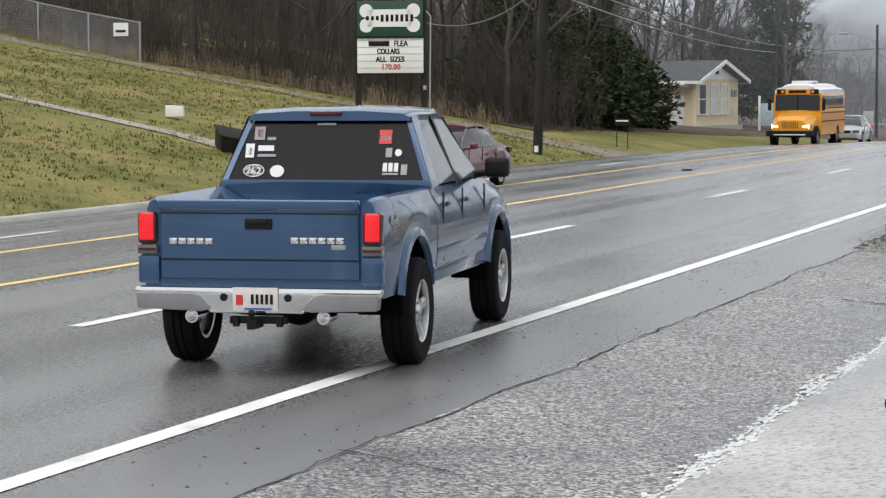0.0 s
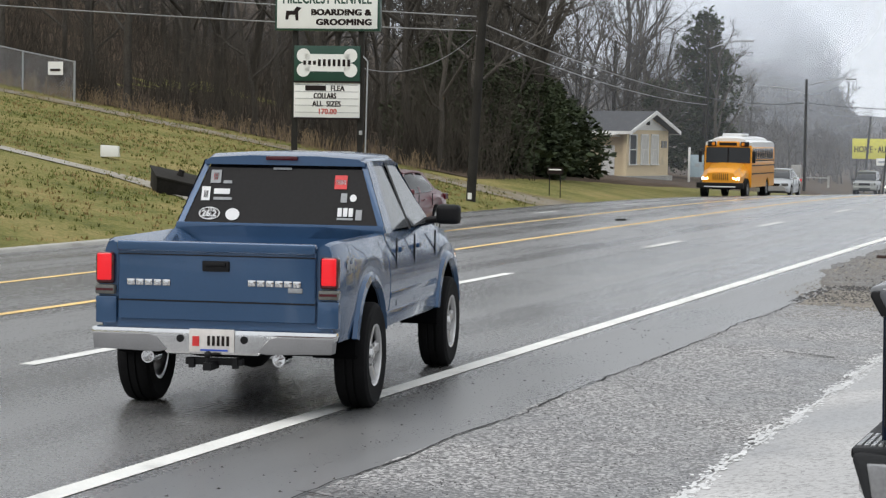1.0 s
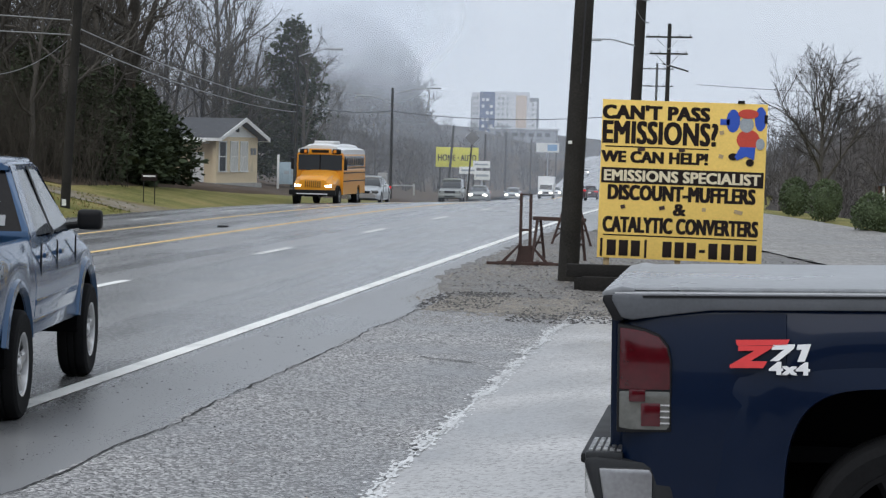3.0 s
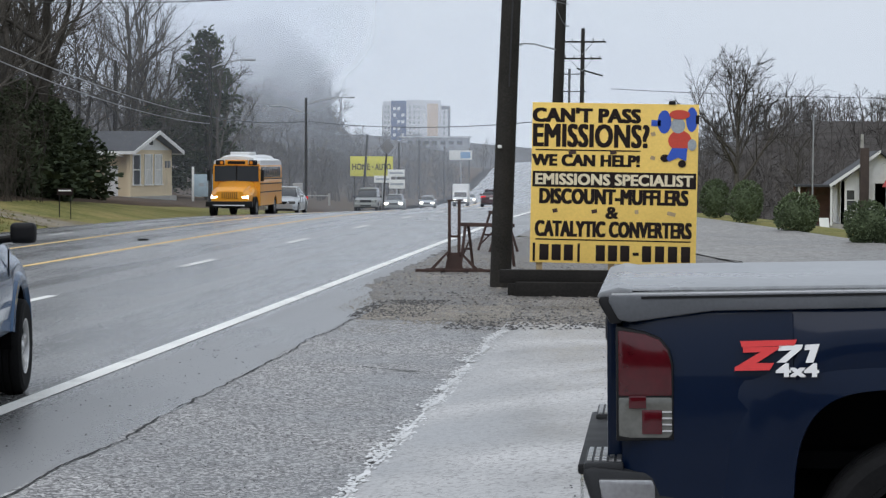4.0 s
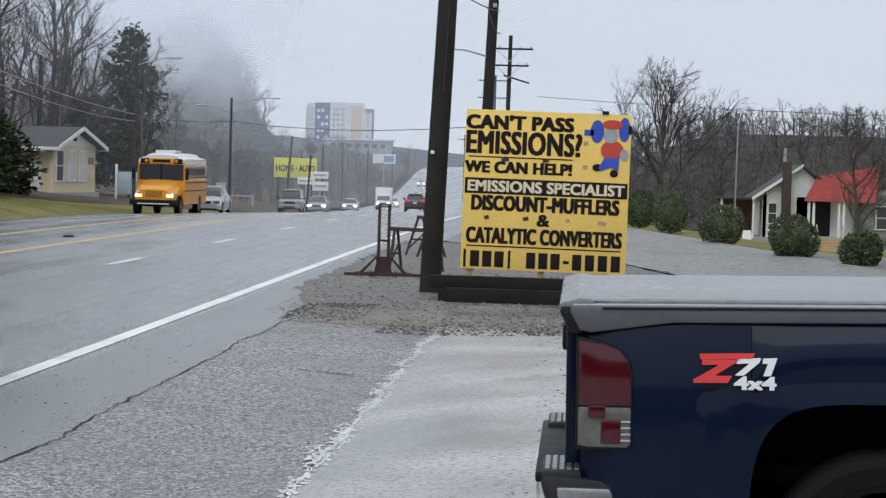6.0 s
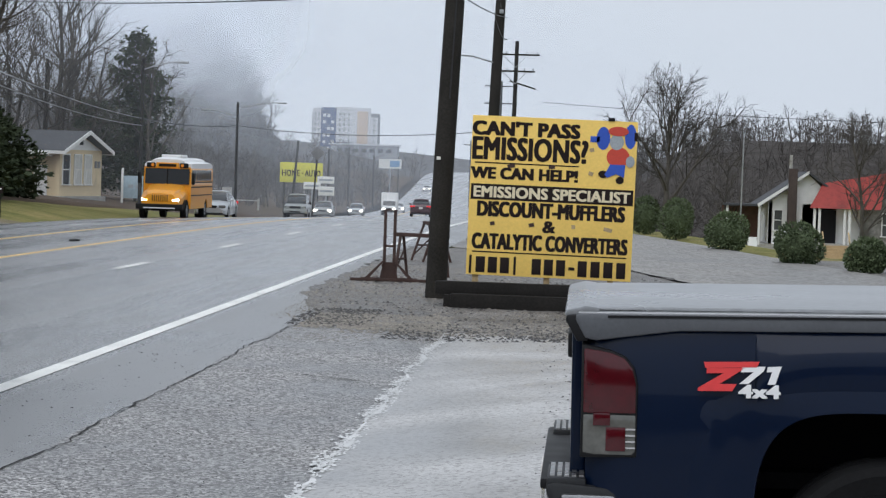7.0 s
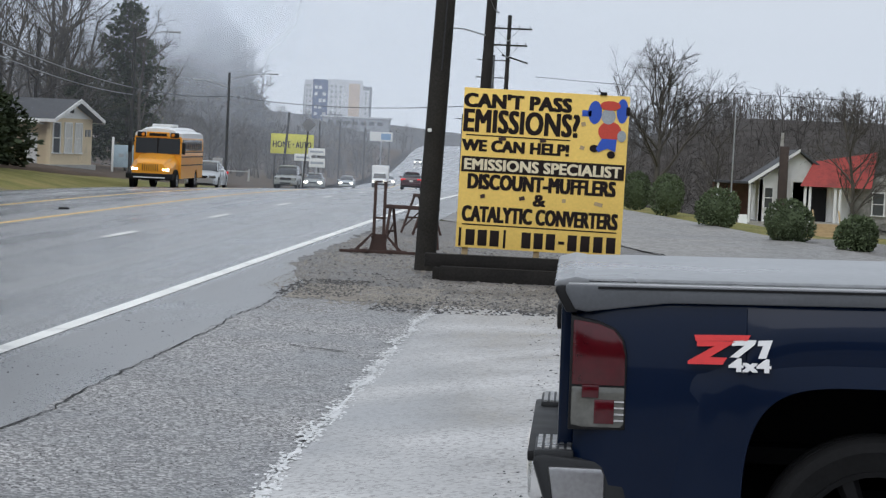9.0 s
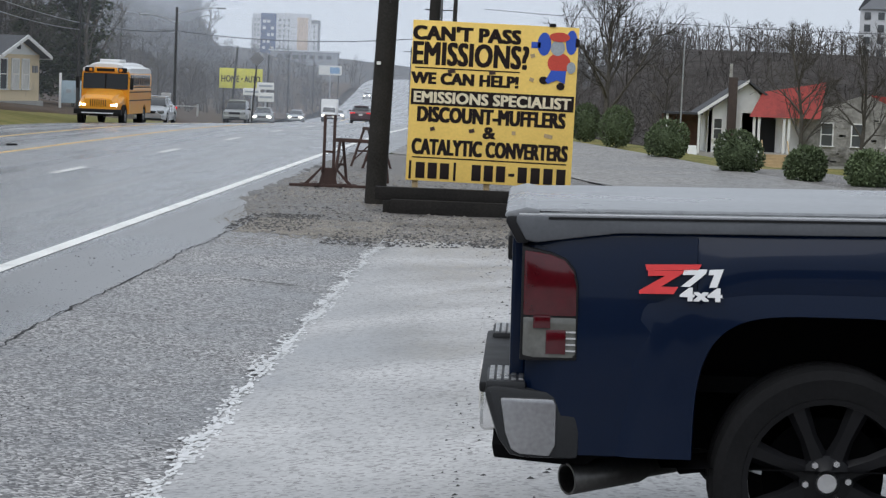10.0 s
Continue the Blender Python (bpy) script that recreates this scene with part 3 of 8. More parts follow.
tagged(gravel, "muddy brown gravel patch beside the road", "gravel", kind="structure")
for v in gravel.data.vertices:
    x, y = v.co.x, v.co.y
    start = float(np.interp(x, [-4.2, -3.7, -2.94, -2.3, -1.5, 0.5, 9.0], [39.5, 37.3, 33.2, 30.9, 30.0, 29.0, 29.0]))
    start += 0.9 * noise.noise(Vector((x * 0.9, 3.1, 0))) + 0.5 * noise.noise(Vector((x * 2.6, 7.7, 0))) + 0.25 * noise.noise(Vector((x * 7, 1.7, 0)))
    v.co.y = start + (y - 29.5) * (62 - start) / 32.5
    v.co.z = float(land(x, v.co.y)) + 0.018 - 0.012 * (1 - step(0.0, 1.2, v.co.y - start)) + 0.014 * noise.noise(Vector((x * 1.7, v.co.y * 1.7, 2)))
# plain unseen wall added behind the camera; closes the lot, darkens truck reflections
wall = Shape().box((11, -8, 1.6), (30, 0.3, 3.6))
tagged(link_mesh("wall_south", wall.mesh("wall_south"), BRICK_RED), "plain unseen dark brick wall added behind the lot for reflections", "wall", kind="structure")


# ---- vehicles: x to their right, y forward, z up, origin on the ground under the rear bumper ----
def hull(s, stations, crown=0.02, r=0.06, bulge=0.5):
    """Lofts rings along y. A station: y, low z, high z, half width low, half width middle, half width high."""
    rings = []
    for y, z0, z1, a, b, c in stations:
        zm = z0 + (z1 - z0) * bulge
        rr = min(r, (z1 - z0) * 0.3)
        half = [(a, z0), ((a + b) / 2 + (b - a) * 0.25, (z0 + zm) / 2), (b, zm), ((b + c) / 2 + (b - c) * 0.2, (zm + z1 - rr) / 2),
                (c, z1 - rr), (c - rr * 0.3, z1 - rr * 0.3), (c - rr, z1), (c * 0.45, z1 + crown)]
        ring = [(x, y, z) for x, z in half] + [(-x, y, z) for x, z in half[::-1]]
        rings.append([s.bm.verts.new(p) for p in ring])
    n = len(rings[0])
    faces = []
    for p, q in zip(rings, rings[1:]):
        for i in range(n):
            faces.append(s.bm.faces.new((p[i], p[(i + 1) % n], q[(i + 1) % n], q[i])))
    faces.append(s.bm.faces.new(rings[0]))
    faces.append(s.bm.faces.new(rings[-1]))
    bmesh.ops.recalc_face_normals(s.bm, faces=faces)
    return s


def arches(stations, axles, radius, z_axle, tall=None, power=2.0):
    """Adds stations round each axle and lifts their lower edge to clear the wheel."""
    ys = sorted({s[0] for s in stations} | {a + radius * math.cos(k * math.pi / 28) for a in axles for k in range(29)})
    ys = [y for y in ys if stations[0][0] <= y <= stations[-1][0]]
    cols = list(zip(*stations))
    out = []
    for y in ys:
        row = [y] + [float(np.interp(y, cols[0], c)) for c in cols[1:]]
        for a in axles:
            if abs(y - a) < radius + 1e-6:
                row[1] = max(row[1], z_axle + (tall or radius) * max(0, 1 - abs((y - a) / radius) ** power) ** (1 / power))
        row[2] = max(row[2], row[1] + 0.02)
        out.append(tuple(row))
    for a in axles:
        for sgn in (-1, 1):
            y = a + sgn * (radius + 0.012)
            if stations[0][0] < y < stations[-1][0]:
                out.append((y, *[float(np.interp(y, cols[0], c)) for c in cols[1:]]))
    return sorted(out)


def wheel(parent, at, r, width, rim_r, rim_mat, spokes=6, side=1, hub=DULL_ALLOY, spoke_w=0.07, phase=12, disc=GREY_PLASTIC):
    """side: +1 where the outer face looks to +x."""
    w = new("wheel")
    w.parent = parent
    w.matrix_basis = Matrix.Translation(at)
    h = width / 2
    s = Shape().lathe([(rim_r, -h * 0.9), (r * 0.90, -h), (r * 0.975, -h * 0.86), (r, -h * 0.62), (r, -h * 0.3), (r * 0.97, -h * 0.27), (r * 0.97, -h * 0.2), (r, -h * 0.17), (r, h * 0.17), (r * 0.97, h * 0.2), (r * 0.97, h * 0.27), (r, h * 0.3), (r, h * 0.62), (r * 0.975, h * 0.86), (r * 0.90, h), (rim_r, h * 0.9)], (0, 0, 0), "x", 40, True)
    me = s.mesh("tyre")
    tagged(link_mesh("tyre", me, RUBBER, w), "worn black rubber tyre")
    o = side * h
    rim = Shape().lathe([(rim_r * 1.0, o * 0.92), (rim_r * 0.93, o * 0.86), (rim_r * 0.90, o * 0.2), (rim_r * 0.9, -o * 0.8), (rim_r, -o * 0.85)], (0, 0, 0), "x", 32)
    rim.bm.faces.ensure_lookup_table()
    ends = [f for f in rim.bm.faces if len(f.verts) > 4]
    bmesh.ops.delete(rim.bm, geom=ends, context="FACES_ONLY")
    link_mesh("rim", rim.mesh("rim"), rim_mat, w)
    for k in range(spokes):
        a = 360 * k / spokes + phase
        c, q = math.cos(radians(a)), math.sin(radians(a))
        sp = Shape()
        pts = [(0.045, spoke_w * 0.9), (rim_r * 0.55, spoke_w * 0.62), (rim_r * 0.93, spoke_w * 0.8)]
        rows = []
        for d, hw in pts:
            x = o * (0.62 if d < 0.1 else 0.66 if d < rim_r * 0.8 else 0.80)
            rows.append([(x, c * d - q * t, q * d + c * t) for t in (-hw, -hw * 0.5, hw * 0.5, hw)])
            rows[-1][0] = (x - o * 0.16, *rows[-1][0][1:])
            rows[-1][3] = (x - o * 0.16, *rows[-1][3][1:])
        sp.grid(rows)
        bmesh.ops.recalc_face_normals(sp.bm, faces=sp.bm.faces)
        bmesh.ops.solidify(sp.bm, geom=sp.bm.faces[:], thickness=0.015)
        link_mesh("spoke", sp.mesh("spoke"), rim_mat, w)
    link_mesh("hub", Shape().lathe([(0.0, o * 0.78), (0.045, o * 0.76), (0.055, o * 0.70), (0.095, o * 0.62), (0.11, o * 0.4)], (0, 0, 0), "x", 20).mesh("hub"), rim_mat, w)
    cap = Shape().lathe([(0.0, o * 0.83), (0.034, o * 0.82), (0.038, o * 0.77)], (0, 0, 0), "x", 16)
    link_mesh("hub_cap", cap.mesh("hub_cap"), hub, w)
    for k in range(6):
        a = radians(60 * k + 5)
        link_mesh("lug_nut", Shape().rod((o * 0.64, math.cos(a) * 0.075, math.sin(a) * 0.075), (o * 0.80, math.cos(a) * 0.075, math.sin(a) * 0.075), 0.012, n=6).mesh("lug_nut"), hub, w)
    link_mesh("brake_disc", Shape().lathe([(0.0, -o * 0.1), (rim_r * 0.72, -o * 0.1), (rim_r * 0.72, -o * 0.2), (0, -o * 0.2)], (0, 0, 0), "x", 24).mesh("brake_disc"), disc, w)
    return w


def well(x_out, x_in, y, z, r):
    """The lining of a wheel opening, open to the outside."""
    s = Shape()
    ring = [(y + r * math.cos(2 * math.pi * k / 28), max(z - 0.03, z + r * math.sin(2 * math.pi * k / 28))) for k in range(29)]
    s.grid([[(x_out, a, b) for a, b in ring], [(x_in, a, b) for a, b in ring], [(x_in, y + (a - y) * 0.02, z + (b - z) * 0.02) for a, b in ring]])
    bmesh.ops.solidify(s.bm, geom=s.bm.faces[:], thickness=0.004)
    return s


def quad_panel(corners, thick=0.006):
    """A four-cornered panel of a little thickness."""
    s = Shape()
    vs = [s.bm.verts.new(c) for c in corners]
    s.bm.faces.new(vs)
    bmesh.ops.solidify(s.bm, geom=s.bm.faces[:], thickness=thick)
    return s


def mirror(parent, x, y, z, side, shell, size=(0.21, 0.12, 0.17)):
    part("mirror", Shape().box((x + side * 0.16, y, z), size, bev=min(size) * 0.42, seg=4).rod((x - side * 0.05, y + 0.03, z - 0.06), (x + side * 0.1, y + 0.01, z - 0.04), 0.03), shell, parent, "black door mirror")


def blue_pickup(at, turn):
    t = thing("pickup_truck", "medium blue pickup truck with stickered rear window on wet asphalt", "pickup truck", at, turn)
    P = DAKOTA_BLUE
    # load bed
    st = [(0.12, 0.60, 1.27, 0.84, 0.885, 0.83), (0.20, 0.57, 1.285, 0.875, 0.905, 0.85), (1.86, 0.57, 1.29, 0.885, 0.915, 0.86)]
    s = hull(Shape(), arches(st, [1.15], 0.50, 0.44), crown=-0.25, r=0.05)
    part("load_bed", s, P, t)
    # tailgate with its frame lines and handle
    tg = part("tailgate", Shape().box((0, 0.115, 0.985), (1.46, 0.06, 0.56), bev=0.018, seg=3).box((0, 0.095, 1.235), (1.46, 0.09, 0.075), bev=0.02, seg=3), P, t)
    part("seam", Shape().box((0, 0.0825, 0.845), (1.46, 0.004, 0.010)).box((0, 0.0825, 1.175), (1.46, 0.004, 0.008)), BLACK_PLASTIC, tg)
    part("handle", Shape().box((0.0, 0.078, 1.10), (0.20, 0.02, 0.075), bev=0.012, seg=3).box((0, 0.066, 1.115), (0.15, 0.02, 0.03), bev=0.008), BLACK_PLASTIC, tg, "black plastic tailgate handle")
    def badge(x0, n, w, h, gap, z):
        for k in range(n):
            x = x0 + k * (w + gap) + w / 2
            part("badge", Shape().box((x, 0.0815, z), (w, 0.008, h), bev=0.006), CHROME if n > 1 else DECAL_GREY, tg)
    badge(-0.66, 5, 0.058, 0.045, 0.008, 0.975)
    badge(0.235, 6, 0.058, 0.045, 0.008, 0.985)
    badge(0.53, 1, 0.105, 0.035, 0, 0.94)
    # lamps
    for sx in (-1, 1):
        lamp = part("tail_lamp", Shape().box((sx * 0.828, 0.12, 1.07), (0.135, 0.10, 0.23), bev=0.03, seg=3), TAIL_RED, t, "lit red tail lamp")
        part("lit_lens", Shape().box((sx * 0.828, 0.078, 1.078), (0.108, 0.03, 0.195), bev=0.014, seg=3), TAIL_LIT, lamp, "glowing red lens")
        part("reversing_lens", Shape().box((sx * 0.825, 0.12, 0.915), (0.148, 0.10, 0.07), bev=0.015), TAIL_CLEAR, lamp)
        part("strip", Shape().box((sx * 0.825, 0.075, 0.915), (0.13, 0.014, 0.018)), TAIL_RED, lamp)
        part("corner", Shape().box((sx * 0.82, 0.13, 0.77), (0.16, 0.08, 0.20), bev=0.02), P, t)
    # bumper
    b = part("bumper", Shape().prism([(-0.90, 0.655), (-0.9, 0.60), (-0.88, 0.57), (-0.42, 0.57), (-0.34, 0.47), (0.34, 0.47), (0.42, 0.57), (0.88, 0.57), (0.90, 0.60), (0.90, 0.655)], "y", 0.0, 0.16, 0.026), CHROME, t, "dented chrome rear bumper")
    for sx in (-1, 1):
        part("bumper_pad", Shape().prism([(sx * 0.885, 0.61), (sx * 0.875, 0.50), (sx * 0.40, 0.485), (sx * 0.33, 0.50), (sx * 0.42, 0.595), (sx * 0.47, 0.61)], "y", -0.012, 0.12, 0.008), GREY_PLASTIC, b, "grey plastic bumper pad")
        part("bolt", Shape().rod((sx * 0.235, -0.006, 0.585), (sx * 0.235, 0.02, 0.585), 0.028, n=12), BLACK_PLASTIC, b)
    part("number_plate", Shape().box((0.0, -0.012, 0.575), (0.33, 0.012, 0.165), bev=0.004), PLATE, b, "pale number plate")
    for k in range(5):
        part("bar", Shape().box((-0.02 + 0.035 * k, -0.020, 0.575), (0.02, 0.004, 0.07)), SIGN_BLACK, b)
    part("bar", Shape().box((-0.115, -0.020, 0.57), (0.05, 0.004, 0.07)), DECAL_RED, b)
    part("bar", Shape().box((0.02, -0.020, 0.508), (0.2, 0.004, 0.012)), BLUE_PAINT, b)
    # hitch, exhausts, axle, spare wheel
    part("tow_hitch", Shape().box((0, 0.08, 0.42), (0.42, 0.07, 0.05), bev=0.008).box((0, -0.02, 0.40), (0.06, 0.22, 0.055)).rod((0, -0.11, 0.42), (0, -0.11, 0.46), 0.014).ball((0, -0.11, 0.485), 0.027).box((-0.16, 0.05, 0.41), (0.04, 0.05, 0.07)).box((0.16, 0.05, 0.41), (0.04, 0.05, 0.07)), BLACK_PLASTIC, t, "black tow hitch with a steel ball")
    for x in (-0.50, 0.47):
        part("exhaust_pipe", Shape().lathe([(0.045, 0.2), (0.045, -0.02), (0.048, -0.03), (0.038, -0.03), (0.036, 0.15)], (x, 0.11, 0.44), "y", 18), CHROME, t, "chrome exhaust tip")
    part("axle", Shape().rod((-0.75, 1.15, 0.42), (0.75, 1.15, 0.42), 0.05).ball((0.0, 1.15, 0.42), 0.15), BLACK_PLASTIC, t)
    part("spare_wheel", Shape().lathe([(0.18, 0.44), (0.34, 0.43), (0.37, 0.49), (0.34, 0.57), (0.18, 0.56)], (0, 0.62, 0), "z", 24), RUBBER, t, "black spare tyre under the bed")
    part("frame_rail", Shape().box((-0.42, 2.4, 0.56), (0.1, 4.6, 0.12)).box((0.42, 2.4, 0.56), (0.1, 4.6, 0.12)).box((0, 2.9, 0.58), (1.5, 3.4, 0.10)).box((0.0, 1.0, 0.72), (1.3, 1.5, 0.08)), BLACK_PLASTIC, t)
    # flares
    for y in (1.15, 4.48):
        for sx in (-1, 1):
            fl = Shape()
            rows = []
            for k in range(13):
                a = 0.22 + (math.pi - 0.44) * k / 12
                rows.append([(sx * x, y + math.cos(a) * rr, 0.44 + math.sin(a) * rr * 1.0) for x, rr in ((0.895, 0.595), (0.925, 0.57), (0.935, 0.525), (0.89, 0.497))])
            fl.grid(rows)
            bmesh.ops.recalc_face_normals(fl.bm, faces=fl.bm.faces)
            bmesh.ops.solidify(fl.bm, geom=fl.bm.faces[:], thickness=0.012)
            part("wheel_flare", fl, P, t)
            part("wheel_well", well(sx * 0.90, sx * 0.58, y, 0.44, 0.50), UNDERBODY, t)
    # cab and front
    st = [(1.90, 0.56, 1.30, 0.885, 0.912, 0.85), (3.98, 0.55, 1.30, 0.885, 0.915, 0.85), (4.2, 0.58, 1.29, 0.87, 0.91, 0.84), (5.1, 0.60, 1.20, 0.86, 0.89, 0.78), (5.36, 0.66, 1.08, 0.76, 0.80, 0.66)]
    part("body", hull(Shape(), arches(st, [4.48], 0.50, 0.44), r=0.07), P, t)
    roof = hull(Shape(), [(2.06, 1.80, 1.855, 0.655, 0.655, 0.62), (2.2, 1.80, 1.885, 0.66, 0.66, 0.63), (3.1, 1.80, 1.89, 0.66, 0.66, 0.63), (3.36, 1.78, 1.835, 0.66, 0.66, 0.62)], r=0.05)
    part("roof", roof, P, t)
    rg = quad_panel([(-0.80, 1.935, 1.325), (0.80, 1.935, 1.325), (0.615, 2.105, 1.80), (-0.615, 2.105, 1.80)], 0.008)
    rear = part("rear_window", rg, REAR_GLASS, t, "dark tinted rear window")
    part("windscreen", quad_panel([(0.79, 4.02, 1.30), (-0.79, 4.02, 1.30), (-0.63, 3.32, 1.80), (0.63, 3.32, 1.80)], 0.008), CAR_GLASS, t)
    part("cab_back", Shape().prism([(-0.86, 1.22), (0.86, 1.22), (0.84, 1.34), (-0.84, 1.34)], "y", 1.90, 1.96, 0.008), P, t)
    for sx in (-1, 1):
        # pillars and side windows
        part("pillar", quad_panel([(sx * 0.86, 1.92, 1.28), (sx * 0.795, 1.925, 1.32), (sx * 0.61, 2.10, 1.83), (sx * 0.655, 2.10, 1.83)], 0.03), P, t)
        part("pillar", quad_panel([(sx * 0.865, 1.92, 1.28), (sx * 0.66, 2.08, 1.84), (sx * 0.66, 2.30, 1.84), (sx * 0.865, 2.16, 1.28)], 0.02), P, t)
        part("side_window", quad_panel([(sx * 0.858, 2.17, 1.30), (sx * 0.658, 2.31, 1.80), (sx * 0.658, 2.76, 1.80), (sx * 0.858, 2.86, 1.30)], 0.008), SIDE_GLASS, t)
        part("pillar", quad_panel([(sx * 0.862, 2.86, 1.28), (sx * 0.662, 2.76, 1.83), (sx * 0.662, 2.84, 1.83), (sx * 0.862, 2.95, 1.28)], 0.02), BLACK_PLASTIC, t)
        part("side_window", quad_panel([(sx * 0.858, 2.95, 1.30), (sx * 0.658, 2.84, 1.80), (sx * 0.655, 3.28, 1.80), (sx * 0.845, 3.90, 1.30)], 0.008), SIDE_GLASS, t)
        part("pillar", quad_panel([(sx * 0.85, 3.88, 1.28), (sx * 0.655, 3.26, 1.83), (sx * 0.62, 3.32, 1.82), (sx * 0.80, 4.03, 1.28)], 0.025), P, t)
        for y in (2.16, 2.92, 3.86):
            part("door_seam", Shape().box((sx * 0.899, y, 0.97), (0.014, 0.005, 0.54)), BLACK_PLASTIC, t)
        for y in (2.36, 3.12):
            part("door_handle", Shape().box((sx * 0.903, y, 1.14), (0.03, 0.15, 0.04), bev=0.01), P, t)
        part("sill_moulding", Shape().box((sx * 0.90, 2.9, 0.80), (0.03, 2.0, 0.05), bev=0.01), P, t)
        part("sill", Shape().box((sx * 0.885, 2.85, 0.62), (0.05, 2.15, 0.12), bev=0.02), P, t)
        mirror(t, sx * 0.88, 3.72, 1.38, sx, BLACK_PLASTIC)
        lettering("lettering", "4x4", 0.13, DECAL_GREY, t, pose(sx * 0.893, 0.50, 1.10, 0, 0, 90 * sx), 0.24, 0.003, 0.006)
        part("headlamp", Shape().box((sx * 0.66, 5.28, 0.98), (0.24, 0.14, 0.16), bev=0.03), TAIL_CLEAR, t)
        wheel(t, (sx * 0.835, 1.15, 0.40), 0.40, 0.25, 0.235, DULL_ALLOY, 5, sx)
        wheel(t, (sx * 0.835, 4.48, 0.40), 0.40, 0.25, 0.235, DULL_ALLOY, 5, sx)
    part("grille", Shape().box((0, 5.36, 0.98), (0.9, 0.05, 0.22), bev=0.02), BLACK_PLASTIC, t)
    part("front_bumper", Shape().box((0, 5.36, 0.68), (1.7, 0.2, 0.2), bev=0.05, seg=3), CHROME, t)
    part("brake_lamp", Shape().box((-0.02, 2.06, 1.855), (0.26, 0.05, 0.035), bev=0.01), TAIL_RED, t, "dark red high brake lamp")
    # stickers lie on the rear window: u across, v up along the glass
    def on_glass(u, v):
        k = v / 0.505
        return (u, 1.935 + 0.17 * k - 0.011, 1.325 + 0.475 * k)
    def sticker(u, v, w, h, material, disc=False):
        c = on_glass(u, v)
        s = Shape()
        if disc:
            s.lathe([(0, -0.001), (0.5, -0.001), (0.5, 0.001), (0, 0.001)], (0, 0, 0), "y", 20)
            bmesh.ops.scale(s.bm, vec=(w, 1, h), verts=s.bm.verts)
        else:
            s.box((0, 0, 0), (w, 0.003, h))
        bmesh.ops.rotate(s.bm, verts=s.bm.verts, matrix=Matrix.Rotation(radians(-19.7), 3, "X"))
        bmesh.ops.translate(s.bm, vec=c, verts=s.bm.verts)
        part("sticker", s, material, rear)
    sticker(-0.56, 0.40, 0.085, 0.11, DECAL_GREY)
    sticker(-0.555, 0.40, 0.045, 0.06, DECAL_RED)
    sticker(-0.46, 0.355, 0.07, 0.025, DECAL_GREY)
    sticker(-0.63, 0.255, 0.07, 0.115, DECAL_WHITE)
    sticker(-0.628, 0.25, 0.035, 0.06, SIGN_BLACK)
    sticker(-0.50, 0.275, 0.13, 0.045, DECAL_WHITE)
    sticker(-0.49, 0.215, 0.15, 0.022, DECAL_GREY)
    sticker(-0.585, 0.09, 0.175, 0.105, DECAL_WHITE, True)
    sticker(-0.585, 0.09, 0.160, 0.092, SIGN_BLACK, True)
    c = on_glass(-0.585, 0.09)
    lettering("lettering", "26.2", 0.075, DECAL_WHITE, rear, Matrix.Translation((c[0], c[1] - 0.004, c[2])) @ pose(0, 0, 0, -19.7), 0.115, 0.002, 0.002)
    sticker(-0.395, 0.085, 0.115, 0.10, DECAL_WHITE, True)
    sticker(0.465, 0.37, 0.10, 0.115, DECAL_RED)
    sticker(0.465, 0.37, 0.085, 0.04, DECAL_WHITE)
    sticker(0.50, 0.24, 0.05, 0.075, DECAL_GREY)
    sticker(0.575, 0.24, 0.055, 0.06, DECAL_WHITE, True)
    for k in range(3):
        sticker(0.475 + k * 0.045, 0.12, 0.034, 0.07, DECAL_WHITE)
    sticker(0.52, 0.065, 0.13, 0.018, DECAL_GREY)
    sticker(0.63, 0.10, 0.05, 0.085, DECAL_GREY)
    sticker(-0.02, 0.475, 0.15, 0.018, DECAL_GREY)
    return t


blue_pickup((-4.99, 17.4, 0.0), 7.6)


